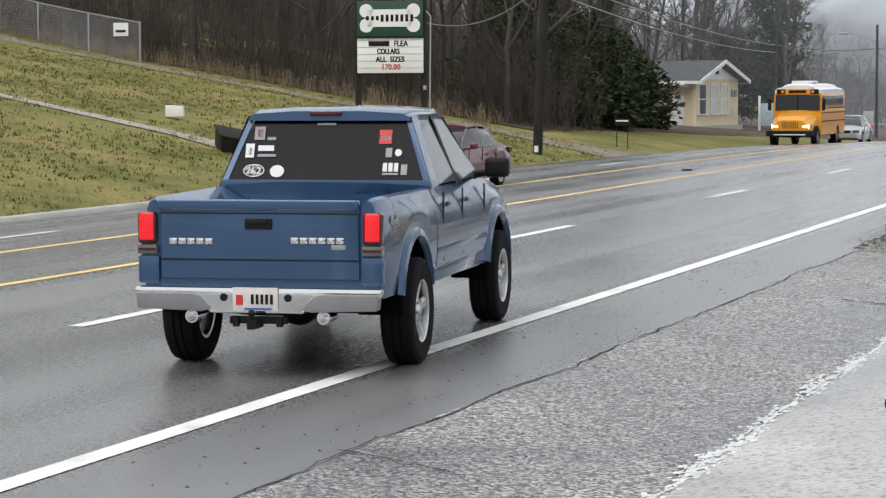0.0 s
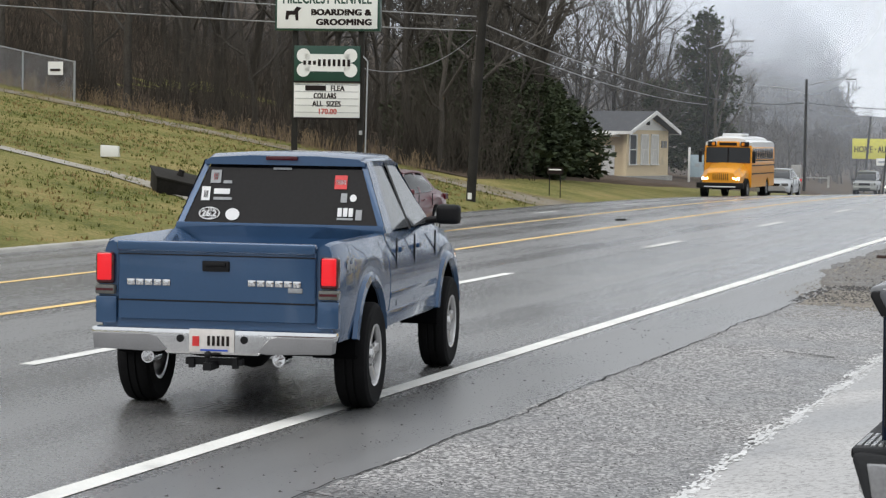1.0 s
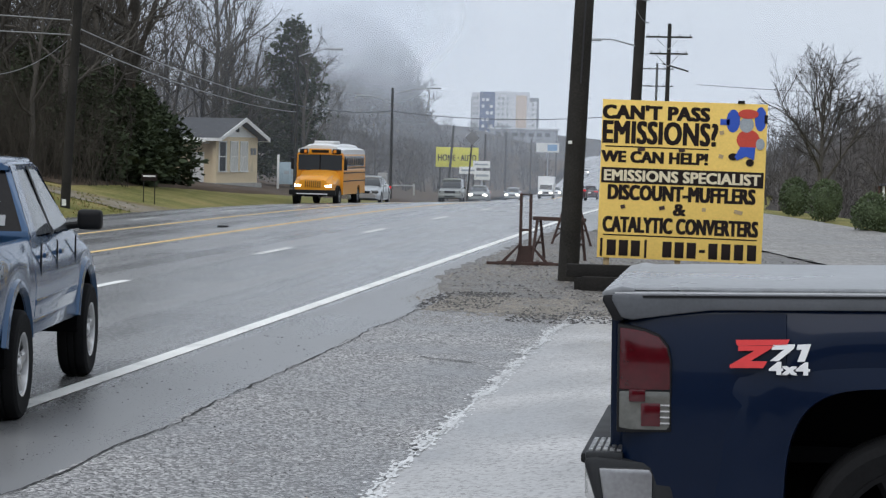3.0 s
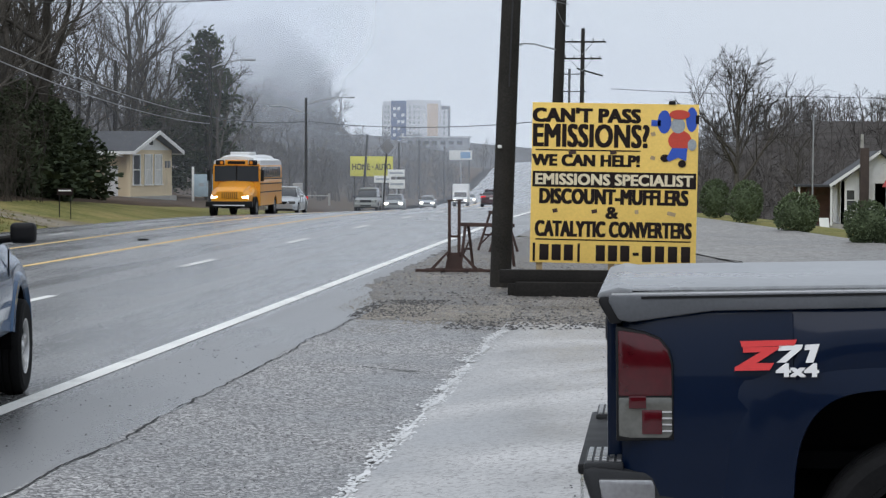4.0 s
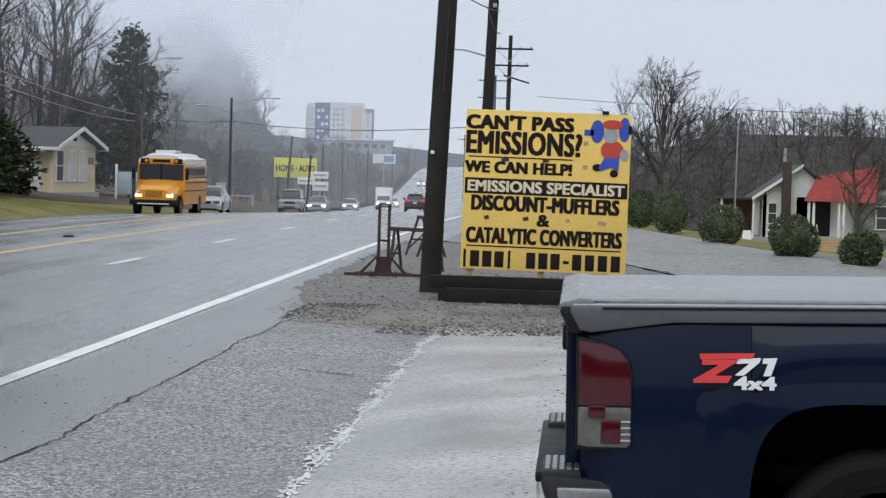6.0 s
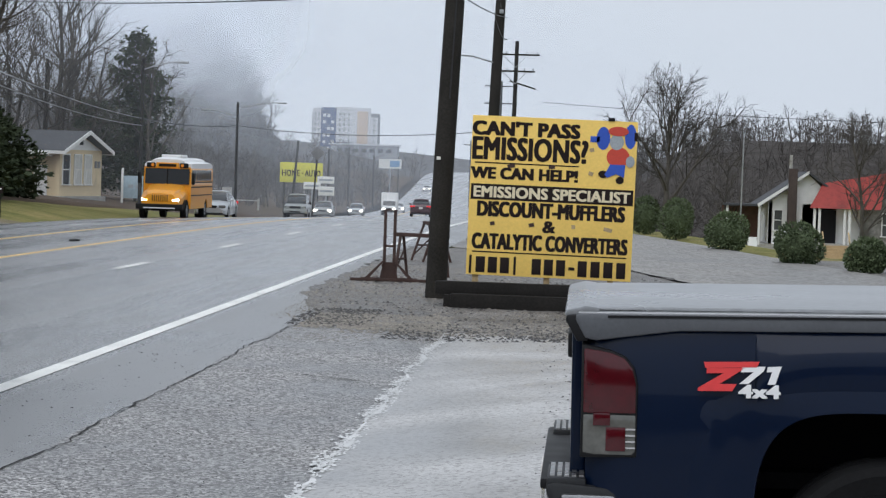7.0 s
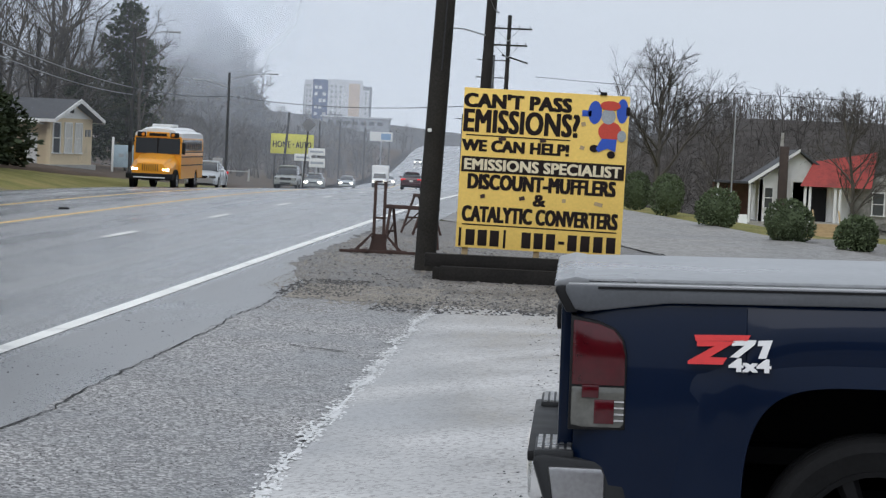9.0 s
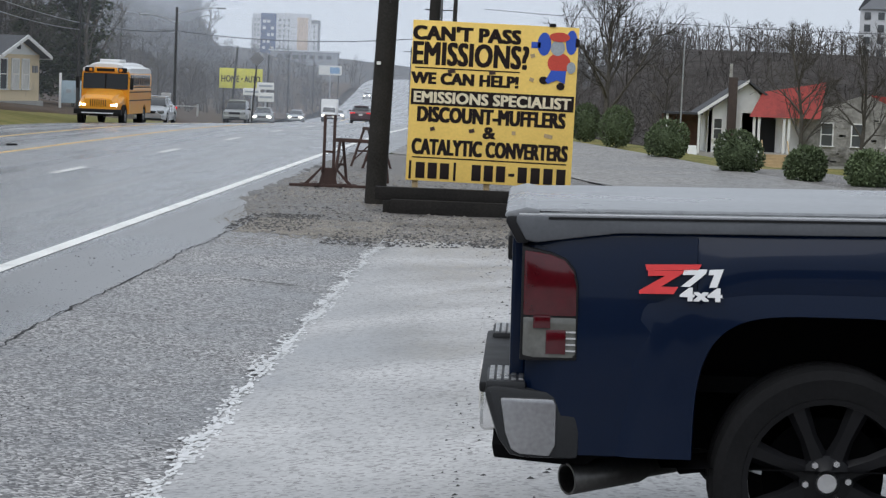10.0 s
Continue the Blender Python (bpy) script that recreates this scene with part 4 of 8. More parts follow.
def navy_pickup(at, turn, tilt):
    t = thing("pickup_truck", "dark navy pickup truck with silver bed cover on concrete lot", "pickup truck", at, turn)
    t.matrix_basis = Matrix.Translation(at) @ pose(0, 0, 0, 0, 0, turn) @ pose(0, 0, 0, tilt)
    P, ZA, R = NAVY, 0.41, 0.41
    AX = (1.20, 4.86)
    # bed side: rear corner, hump over the wheel
    st = [(0.13, 0.485, 1.270, 0.90, 0.96, 0.93), (0.17, 0.485, 1.275, 0.96, 0.985, 0.945), (0.26, 0.485, 1.280, 0.98, 1.005, 0.96), (0.8, 0.485, 1.290, 0.985, 1.01, 0.965), (2.10, 0.485, 1.320, 0.985, 1.01, 0.965)]
    part("load_bed", hull(Shape(), arches(st, [AX[0]], 0.478, 0.41, 0.585, 4.1), r=0.03, crown=-0.02, bulge=0.55), P, t)
    for sx in (-1, 1):
        # raised flare over the wheel opening
        fl, rows = Shape(), []
        for k in range(57):
            a = math.pi * k / 56
            row = []
            for x, ru, rv, e in ((0.968, 0.775, 0.815, 0.34), (1.004, 0.70, 0.745, 0.37), (1.015, 0.58, 0.66, 0.43), (1.016, 0.481, 0.588, 0.488), (0.95, 0.473, 0.580, 0.488)):
                ca, sa = math.copysign(abs(math.cos(a)) ** e, math.cos(a)), max(0.0, math.sin(a)) ** e
                row.append((sx * x, AX[0] + ca * ru, 0.41 + sa * rv))
            rows.append(row)
        fl.grid(rows)
        bmesh.ops.recalc_face_normals(fl.bm, faces=fl.bm.faces)
        bmesh.ops.solidify(fl.bm, geom=fl.bm.faces[:], thickness=0.01)
        for v in fl.bm.verts:
            v.co.x -= sx * 0.16 * max(0.0, v.co.z - 1.0)
            v.co.z = max(v.co.z, 0.485)
        part("wheel_flare", fl, P, t)
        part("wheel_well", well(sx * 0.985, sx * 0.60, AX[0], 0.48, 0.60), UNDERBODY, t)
        # grey rail cap with a hooked rear end
        rail = Shape()
        prof = [(0.085, 1.325), (0.085, 1.30), (0.12, 1.235), (0.16, 1.228), (0.30, 1.248), (0.45, 1.268), (2.10, 1.29), (2.10, 1.343), (0.35, 1.328)]
        rail.prism(prof, "x", sx * 0.90, sx * 0.981, 0.014)
        part("rail_cap", rail, RAIL_GREY, t, "grey plastic bed rail cap")
        # tail lamp: red above, clear below, wrapped round the corner
        lamp = new("tail_lamp")
        lamp.parent = t
        lampred = Shape().prism([(0.118, 0.975), (0.306, 0.975), (0.304, 1.08), (0.292, 1.135), (0.262, 1.172), (0.21, 1.192), (0.118, 1.206)], "x", sx * 0.80, sx * 1.014, 0.010)
        tagged(part("red_lens", lampred, TAIL_RED, lamp), "dark red tail lens")
        part("clear_lens", Shape().prism([(0.118, 0.835), (0.16, 0.828), (0.292, 0.828), (0.306, 0.842), (0.306, 0.972), (0.118, 0.972)], "x", sx * 0.80, sx * 1.013, 0.010), TAIL_CLEAR, lamp, "smoky clear lens")
        part("red_reflector", Shape().box((sx * 1.012, 0.235, 0.885), (0.012, 0.07, 0.085), bev=0.003).box((sx * 1.012, 0.185, 0.955), (0.012, 0.06, 0.045), bev=0.003), TAIL_RED, lamp)
        for k in range(4):
            part("chrome_strip", Shape().box((sx * 1.0125, 0.287, 0.855 + 0.022 * k), (0.012, 0.034, 0.006)), CHROME, lamp)
        part("lamp_edge", Shape().prism([(0.111, 0.818), (0.310, 0.822), (0.310, 1.083), (0.297, 1.139), (0.265, 1.177), (0.211, 1.198), (0.111, 1.217)], "x", sx * 0.80, sx * 1.0085, 0.006), BLACK_PLASTIC, lamp)
        # bumper corner
        part("bumper_corner", Shape().prism([(-0.005, 0.72), (-0.008, 0.69), (0.04, 0.54), (0.085, 0.478), (0.14, 0.470), (0.325, 0.470), (0.330, 0.61), (0.318, 0.67), (0.280, 0.702), (0.03, 0.726)], "x", sx * 0.62, sx * 0.992, 0.02), DARK_TRIM, t, "black plastic bumper corner")
        part("bumper_side", Shape().prism([(0.045, 0.685), (0.065, 0.56), (0.088, 0.500), (0.12, 0.484), (0.225, 0.478), (0.246, 0.52), (0.246, 0.66), (0.236, 0.684)], "x", sx * 0.80, sx * 1.004, 0.014), GROUND_GREY_CHROME, t, "dull chrome bumper end with the mirrored ground in its colour")
        part("step_pad", Shape().box((sx * 0.78, 0.065, 0.720), (0.40, 0.14, 0.04), bev=0.012), DARK_TRIM, t)
        pad = Shape()
        for i in range(5):
            for j in range(9):
                pad.box((sx * (0.60 + 0.042 * j), 0.014 + 0.026 * i, 0.742), (0.026, 0.016, 0.008))
        part("tread", pad, DULL_ALLOY, t)
    part("bed_cover", Shape().prism([(0.14, 1.325), (0.11, 1.335), (0.15, 1.345), (0.35, 1.350), (2.08, 1.365), (2.08, 1.325)], "x", -0.93, 0.93, 0.012), COVER, t, "wet silver bed cover")
    part("cover_edge", Shape().prism([(0.10, 1.318), (0.095, 1.330), (2.08, 1.350), (2.08, 1.330)], "x", -0.965, 0.965, 0.004), DULL_ALLOY, t)
    part("cover_gap", Shape().prism([(0.20, 1.312), (0.20, 1.320), (2.09, 1.342), (2.09, 1.334)], "x", -0.985, 0.985), BLACK_PLASTIC, t)
    part("spoiler_lip", Shape().prism([(0.055, 1.318), (0.05, 1.30), (0.092, 1.225), (0.13, 1.225), (0.16, 1.30), (0.15, 1.322)], "x", -0.975, 0.975, 0.008), BLACK_PLASTIC, t, "black tailgate spoiler")
    part("spoiler_cap", Shape().prism([(0.045, 1.318), (0.055, 1.335), (0.12, 1.352), (0.17, 1.345), (0.17, 1.322), (0.06, 1.312)], "x", -0.96, 0.96, 0.006), COVER, t, "wet grey spoiler top")
    tg = part("tailgate", Shape().box((0, 0.105, 0.97), (1.58, 0.06, 0.60), bev=0.02, seg=3), P, t)
    part("handle", Shape().box((0, 0.07, 1.15), (0.30, 0.03, 0.10), bev=0.015), BLACK_PLASTIC, tg)
    b = part("bumper", Shape().box((0, 0.05, 0.60), (1.3, 0.16, 0.18), bev=0.03, seg=3), CHROME, t, "chrome rear bumper")
    part("bumper_top", Shape().box((0, 0.07, 0.70), (1.72, 0.2, 0.04), bev=0.012), BLACK_PLASTIC, b)
    part("number_plate", Shape().box((0, -0.035, 0.6), (0.31, 0.012, 0.155), bev=0.004), PLATE, b)
    part("tow_hitch", Shape().box((0, 0.06, 0.475), (0.9, 0.08, 0.08), bev=0.01).box((0, 0.03, 0.47), (0.08, 0.10, 0.08), bev=0.006), BLACK_PLASTIC, t)
    tip = Shape().lathe([(0.036, 0.80), (0.038, 0.34), (0.052, 0.30), (0.058, 0.0), (0.050, 0.0), (0.046, 0.20)], (0, 0, 0), "y", 24)
    bmesh.ops.transform(tip.bm, matrix=Matrix.Translation((0.90, 0.29, 0.385)) @ pose(0, 0, 0, 4, 0, 32), verts=tip.bm.verts)
    part("exhaust_pipe", tip, DARK_STEEL, t, "dark steel exhaust tip")
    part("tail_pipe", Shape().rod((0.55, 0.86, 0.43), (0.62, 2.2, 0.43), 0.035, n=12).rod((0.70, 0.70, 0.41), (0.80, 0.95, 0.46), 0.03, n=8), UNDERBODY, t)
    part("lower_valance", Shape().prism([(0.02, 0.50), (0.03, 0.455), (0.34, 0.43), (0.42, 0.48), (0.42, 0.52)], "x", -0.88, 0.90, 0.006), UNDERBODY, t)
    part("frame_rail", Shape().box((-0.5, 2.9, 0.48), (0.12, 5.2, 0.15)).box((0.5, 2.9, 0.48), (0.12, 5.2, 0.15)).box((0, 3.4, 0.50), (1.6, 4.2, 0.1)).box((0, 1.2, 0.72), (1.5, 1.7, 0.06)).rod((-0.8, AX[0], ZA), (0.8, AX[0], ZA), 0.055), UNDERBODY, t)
    # cab and front end
    st = [(2.14, 0.48, 1.24, 0.95, 0.995, 0.955), (4.3, 0.47, 1.24, 0.955, 1.0, 0.95), (4.6, 0.48, 1.27, 0.95, 0.995, 0.93), (5.6, 0.52, 1.18, 0.93, 0.97, 0.86), (5.82, 0.58, 1.02, 0.86, 0.90, 0.80)]
    part("body", hull(Shape(), arches(st, [AX[1]], 0.485, 0.46), r=0.06), P, t)
    part("roof", hull(Shape(), [(2.26, 1.80, 1.85, 0.73, 0.73, 0.70), (2.5, 1.80, 1.90, 0.735, 0.735, 0.70), (3.5, 1.80, 1.90, 0.735, 0.735, 0.70), (3.85, 1.76, 1.83, 0.73, 0.73, 0.68)], r=0.05), P, t)
    part("rear_window", quad_panel([(-0.86, 2.16, 1.25), (0.86, 2.16, 1.25), (0.70, 2.30, 1.82), (-0.70, 2.30, 1.82)], 0.008), CAR_GLASS, t)
    part("windscreen", quad_panel([(0.88, 4.55, 1.25), (-0.88, 4.55, 1.25), (-0.70, 3.80, 1.80), (0.70, 3.80, 1.80)], 0.008), CAR_GLASS, t)
    for sx in (-1, 1):
        part("pillar", quad_panel([(sx * 0.955, 2.15, 1.23), (sx * 0.735, 2.27, 1.84), (sx * 0.735, 2.52, 1.84), (sx * 0.955, 2.42, 1.23)], 0.02), P, t)
        part("side_window", quad_panel([(sx * 0.95, 2.43, 1.25), (sx * 0.73, 2.53, 1.80), (sx * 0.73, 3.08, 1.80), (sx * 0.95, 3.18, 1.25)], 0.008), CAR_GLASS, t)
        part("pillar", quad_panel([(sx * 0.953, 3.18, 1.23), (sx * 0.733, 3.08, 1.84), (sx * 0.733, 3.17, 1.84), (sx * 0.953, 3.28, 1.23)], 0.02), BLACK_PLASTIC, t)
        part("side_window", quad_panel([(sx * 0.95, 3.28, 1.25), (sx * 0.73, 3.17, 1.80), (sx * 0.73, 3.72, 1.80), (sx * 0.93, 4.36, 1.25)], 0.008), CAR_GLASS, t)
        part("pillar", quad_panel([(sx * 0.94, 4.34, 1.23), (sx * 0.733, 3.70, 1.83), (sx * 0.69, 3.80, 1.82), (sx * 0.88, 4.56, 1.23)], 0.025), P, t)
        for y in (3.22, 4.2):
            part("door_handle", Shape().box((sx * 1.0, y - 0.62, 1.10), (0.03, 0.2, 0.045), bev=0.01), P, t)
            part("door_seam", Shape().box((sx * 0.992, y, 0.87), (0.02, 0.012, 0.70)), BLACK_PLASTIC, t)
        mirror(t, sx * 0.95, 4.2, 1.34, sx, BLACK_PLASTIC)
        part("headlamp", Shape().box((sx * 0.70, 5.76, 0.98), (0.30, 0.14, 0.22), bev=0.03), TAIL_CLEAR, t)
        for y in AX:
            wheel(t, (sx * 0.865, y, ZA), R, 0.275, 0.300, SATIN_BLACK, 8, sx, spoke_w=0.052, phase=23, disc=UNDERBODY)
    part("grille", Shape().box((0, 5.83, 0.95), (1.05, 0.06, 0.32), bev=0.02), CHROME, t)
    part("front_bumper", Shape().box((0, 5.86, 0.58), (1.85, 0.2, 0.24), bev=0.06, seg=3), CHROME, t)
    # red and white decal on the bed side
    for sx in (1, -1):
        x0, x1 = sx * 1.0275, sx * 1.0340
        def mark(poly, material):
            pts = [((0.52 + u) if sx > 0 else (0.81 - u), v) for u, v in poly]
            s = Shape().prism(pts, "x", min(x0, x1), max(x0, x1))
            for v in s.bm.verts:
                v.co.x -= sx * 0.16 * max(0.0, v.co.z - 1.0)
            part("decal", s, material, t)
        mark([(0.02, 1.165), (0.215, 1.17), (0.205, 1.15), (0.025, 1.145)], DECAL_RED)
        mark([(0.03, 1.145), (0.165, 1.147), (0.075, 1.09), (0.135, 1.09), (0.12, 1.066), (0.0, 1.064), (0.0, 1.075), (0.09, 1.128), (0.03, 1.126)], DECAL_RED)
        mark([(0.155, 1.152), (0.235, 1.153), (0.23, 1.138), (0.175, 1.092), (0.145, 1.092), (0.195, 1.134), (0.15, 1.132)], DECAL_WHITE)
        mark([(0.243, 1.152), (0.292, 1.155), (0.270, 1.092), (0.243, 1.091), (0.259, 1.135), (0.240, 1.134)], DECAL_WHITE)
        low_mark = lettering("lettering", "4x4", 0.062, DECAL_WHITE, t, pose(sx * 1.0320, 0.735 if sx > 0 else 0.595, 1.066, 0, 0, 90 * sx), 0.14, 0.003, 0.004)
        for v in low_mark.data.vertices:
            v.co.x -= sx * 0.16 * max(0.0, v.co.z - 1.0)
    return t


navy_pickup((0.45, 11.79, 0.20), -90, 0.8)


def sedan(label, paint, at, turn, L=4.85, W=0.91, H=1.46, lit=False, dark_rim=False, front_chrome=True):
    """A four-door saloon: lofted body, glasshouse, roof, lamps, grille, bumpers, wheels."""
    t = thing("car", label, "car", at, turn, "traffic on the road")
    k = L / 4.85
    st = [(0.0, 0.42, 0.80, W * 0.80, W * 0.84, W * 0.80), (0.10, 0.30, 0.95, W * 0.90, W * 0.94, W * 0.86), (0.5, 0.26, 1.02, W * 0.96, W, W * 0.88), (1.2, 0.24, 1.00, W * 0.97, W, W * 0.88),
          (2.4, 0.22, 0.97, W * 0.97, W, W * 0.89), (3.4, 0.22, 0.96, W * 0.97, W, W * 0.88), (4.3, 0.24, 0.86, W * 0.95, W * 0.97, W * 0.82), (4.65, 0.26, 0.76, W * 0.90, W * 0.92, W * 0.74), (4.85, 0.34, 0.62, W * 0.74, W * 0.78, W * 0.64)]
    st = [(a * k, *r) for a, *r in st]
    AX = (0.98 * k, 3.82 * k)
    part("body", hull(Shape(), arches(st, AX, 0.36, 0.31), r=0.10, crown=0.03), paint, t)
    cab = [(0.62 * k, 0.97, 0.99, W * 0.80, W * 0.80, W * 0.78), (1.30 * k, 0.96, H - 0.05, W * 0.87, W * 0.80, W * 0.62), (2.0 * k, 0.95, H, W * 0.88, W * 0.80, W * 0.64), (2.55 * k, 0.94, H - 0.03, W * 0.88, W * 0.80, W * 0.63), (3.55 * k, 0.93, 0.95, W * 0.84, W * 0.82, W * 0.78)]
    part("glasshouse", hull(Shape(), cab, r=0.05, crown=0.01), CAR_GLASS, t, "dark car windows")
    part("roof", hull(Shape(), [(1.22 * k, H - 0.10, H - 0.02, W * 0.63, W * 0.64, W * 0.60), (1.45 * k, H - 0.06, H + 0.0, W * 0.66, W * 0.66, W * 0.62), (2.0 * k, H - 0.04, H + 0.015, W * 0.67, W * 0.67, W * 0.64), (2.62 * k, H - 0.07, H - 0.015, W * 0.66, W * 0.66, W * 0.62)], r=0.03), paint, t)
    for sx in (-1, 1):
        for (y0, z0, x0), (y1, z1, x1), w in (((0.66, 0.99, 0.81), (1.32, H - 0.05, 0.645), 0.09), ((1.98, 0.95, 0.885), (1.95, H - 0.03, 0.665), 0.06), ((3.55, 0.95, 0.83), (2.58, H - 0.04, 0.65), 0.07)):
            part("pillar", quad_panel([(sx * W * x0, y0 * k - w, z0), (sx * W * x1, y1 * k - w, z1), (sx * W * x1, y1 * k + w, z1), (sx * W * x0, y0 * k + w, z0)], 0.03), paint, t)
        mirror(t, sx * W * 0.90, 3.2 * k, 1.0, sx, paint, (0.18, 0.09, 0.13))
        for y in (0.98 * k, 3.82 * k):
            wheel(t, (sx * (W - 0.11), y, 0.325), 0.325, 0.21, 0.215, BLACK_PLASTIC if dark_rim else DULL_ALLOY, 7, sx, spoke_w=0.035)
            part("wheel_well", well(sx * (W - 0.02), sx * (W - 0.30), y, 0.33, 0.355), BLACK_PLASTIC, t)
        part("door_handle", Shape().box((sx * W * 0.985, 1.9 * k, 0.80), (0.03, 0.16, 0.03), bev=0.008), paint, t)
        for y in (1.35, 2.35, 3.3):
            part("door_seam", Shape().box((sx * (W * 0.985), y * k, 0.62), (0.02, 0.01, 0.62)), BLACK_PLASTIC, t)
        part("headlamp", Shape().box((sx * W * 0.68, 4.68 * k, 0.68), (0.36, 0.26, 0.12), rot=(-10, 0, -sx * 24), bev=0.03, seg=3), HEAD_LIT if lit else TAIL_CLEAR, t, "lit headlamp" if lit else "clear headlamp")
        part("fog_lamp", Shape().box((sx * W * 0.72, 4.76 * k, 0.42), (0.24, 0.08, 0.07), rot=(0, 0, -sx * 16), bev=0.02), TAIL_CLEAR, t)
        part("tail_lamp", Shape().box((sx * W * 0.74, 0.10, 0.84), (0.40, 0.16, 0.15), rot=(0, 0, sx * 8), bev=0.03, seg=3), TAIL_LIT if not front_chrome else TAIL_RED, t)
    part("grille", Shape().prism([(-0.42, 0.72), (0.42, 0.72), (0.34, 0.58), (-0.34, 0.58)], "y", 4.78 * k, 4.86 * k, 0.01), BLACK_PLASTIC, t)
    if front_chrome:
        part("grille_surround", Shape().prism([(-0.52, 0.76), (-0.44, 0.76), (-0.36, 0.585), (0.36, 0.585), (0.44, 0.76), (0.52, 0.76), (0.41, 0.55), (-0.41, 0.55)], "y", 4.80 * k, 4.875 * k), CHROME, t, "chrome grille surround")
        part("emblem", Shape().lathe([(0, -0.01), (0.07, -0.008), (0.07, 0.008), (0, 0.01)], (0, 4.875 * k, 0.66), "y", 16), CHROME, t)
    part("air_intake", Shape().box((0, 4.80 * k, 0.40), (0.95, 0.08, 0.13), bev=0.02), BLACK_PLASTIC, t)
    part("number_plate", Shape().box((0, -0.005, 0.72), (0.30, 0.02, 0.15), bev=0.004), PLATE, t)
    part("rear_bumper", Shape().box((0, 0.10, 0.48), (W * 1.84, 0.22, 0.24), bev=0.06, seg=3), paint, t)
    part("underbody", Shape().box((0, L / 2, 0.27), (W * 1.5, L * 0.86, 0.10)), BLACK_PLASTIC, t)
    return t


def suv(label, paint, at, turn, lit=False):
    t = thing("car", label, "car", at, turn, "traffic on the road")
    W, H, L = 0.90, 1.78, 4.75
    st = [(0.0, 0.50, 1.05, W * 0.86, W * 0.92, W * 0.88), (0.12, 0.42, 1.12, W * 0.94, W, W * 0.92), (3.5, 0.38, 1.12, W * 0.97, W, W * 0.91), (4.4, 0.40, 1.04, W * 0.96, W * 0.98, W * 0.86), (4.75, 0.48, 0.92, W * 0.86, W * 0.88, W * 0.78)]
    AX = (0.98, 3.85)
    part("body", hull(Shape(), arches(st, AX, 0.43, 0.38), r=0.07), paint, t)
    part("glasshouse", hull(Shape(), [(0.10, 1.10, 1.62, W * 0.88, W * 0.80, W * 0.70), (0.35, 1.10, H, W * 0.90, W * 0.82, W * 0.74), (2.4, 1.10, H, W * 0.90, W * 0.82, W * 0.74), (3.55, 1.08, 1.12, W * 0.86, W * 0.84, W * 0.82)], r=0.05), CAR_GLASS, t)
    part("roof", hull(Shape(), [(0.15, H - 0.10, H, W * 0.72, W * 0.73, W * 0.68), (1.2, H - 0.05, H + 0.03, W * 0.77, W * 0.77, W * 0.72), (2.5, H - 0.08, H + 0.0, W * 0.77, W * 0.77, W * 0.70)], r=0.04), paint, t)
    for sx in (-1, 1):
        part("roof_rail", Shape().rod((sx * 0.58, 0.4, H + 0.06), (sx * 0.58, 2.3, H + 0.06), 0.02, n=6), BLACK_PLASTIC, t)
        for y in (0.12, 1.2, 2.1):
            part("pillar", quad_panel([(sx * W * 0.905, y, 1.10), (sx * W * 0.76, y + 0.05, H - 0.04), (sx * W * 0.76, y + 0.15, H - 0.04), (sx * W * 0.905, y + 0.13, 1.10)], 0.02), paint, t)
        part("pillar", quad_panel([(sx * W * 0.86, 3.42, 1.12), (sx * W * 0.75, 2.38, H - 0.02), (sx * W * 0.74, 2.50, H - 0.02), (sx * W * 0.84, 3.58, 1.12)], 0.02), paint, t)
        mirror(t, sx * W * 0.95, 3.1, 1.18, sx, BLACK_PLASTIC, (0.18, 0.1, 0.16))
        part("headlamp", Shape().box((sx * 0.64, 4.68, 0.86), (0.34, 0.12, 0.16), bev=0.03), HEAD_LIT if lit else TAIL_CLEAR, t)
        part("tail_lamp", Shape().box((sx * 0.80, 0.02, 1.0), (0.12, 0.1, 0.34), bev=0.02), TAIL_RED, t)
        for y in AX:
            wheel(t, (sx * (W - 0.12), y, 0.37), 0.37, 0.24, 0.22, DULL_ALLOY, 5, sx)
            part("wheel_well", well(sx * (W - 0.02), sx * (W - 0.3), y, 0.39, 0.425), BLACK_PLASTIC, t)
    part("grille", Shape().box((0, 4.74, 0.86), (0.84, 0.05, 0.17), bev=0.02), BLACK_PLASTIC, t)
    part("front_bumper", Shape().box((0, 4.72, 0.56), (1.66, 0.2, 0.26), bev=0.06, seg=3), BRONZE_GREY, t)
    part("air_intake", Shape().box((0, 4.81, 0.52), (0.8, 0.04, 0.10)), BLACK_PLASTIC, t)
    part("underbody", Shape().box((0, 2.4, 0.40), (1.4, 4.2, 0.12)), BLACK_PLASTIC, t)
    return t


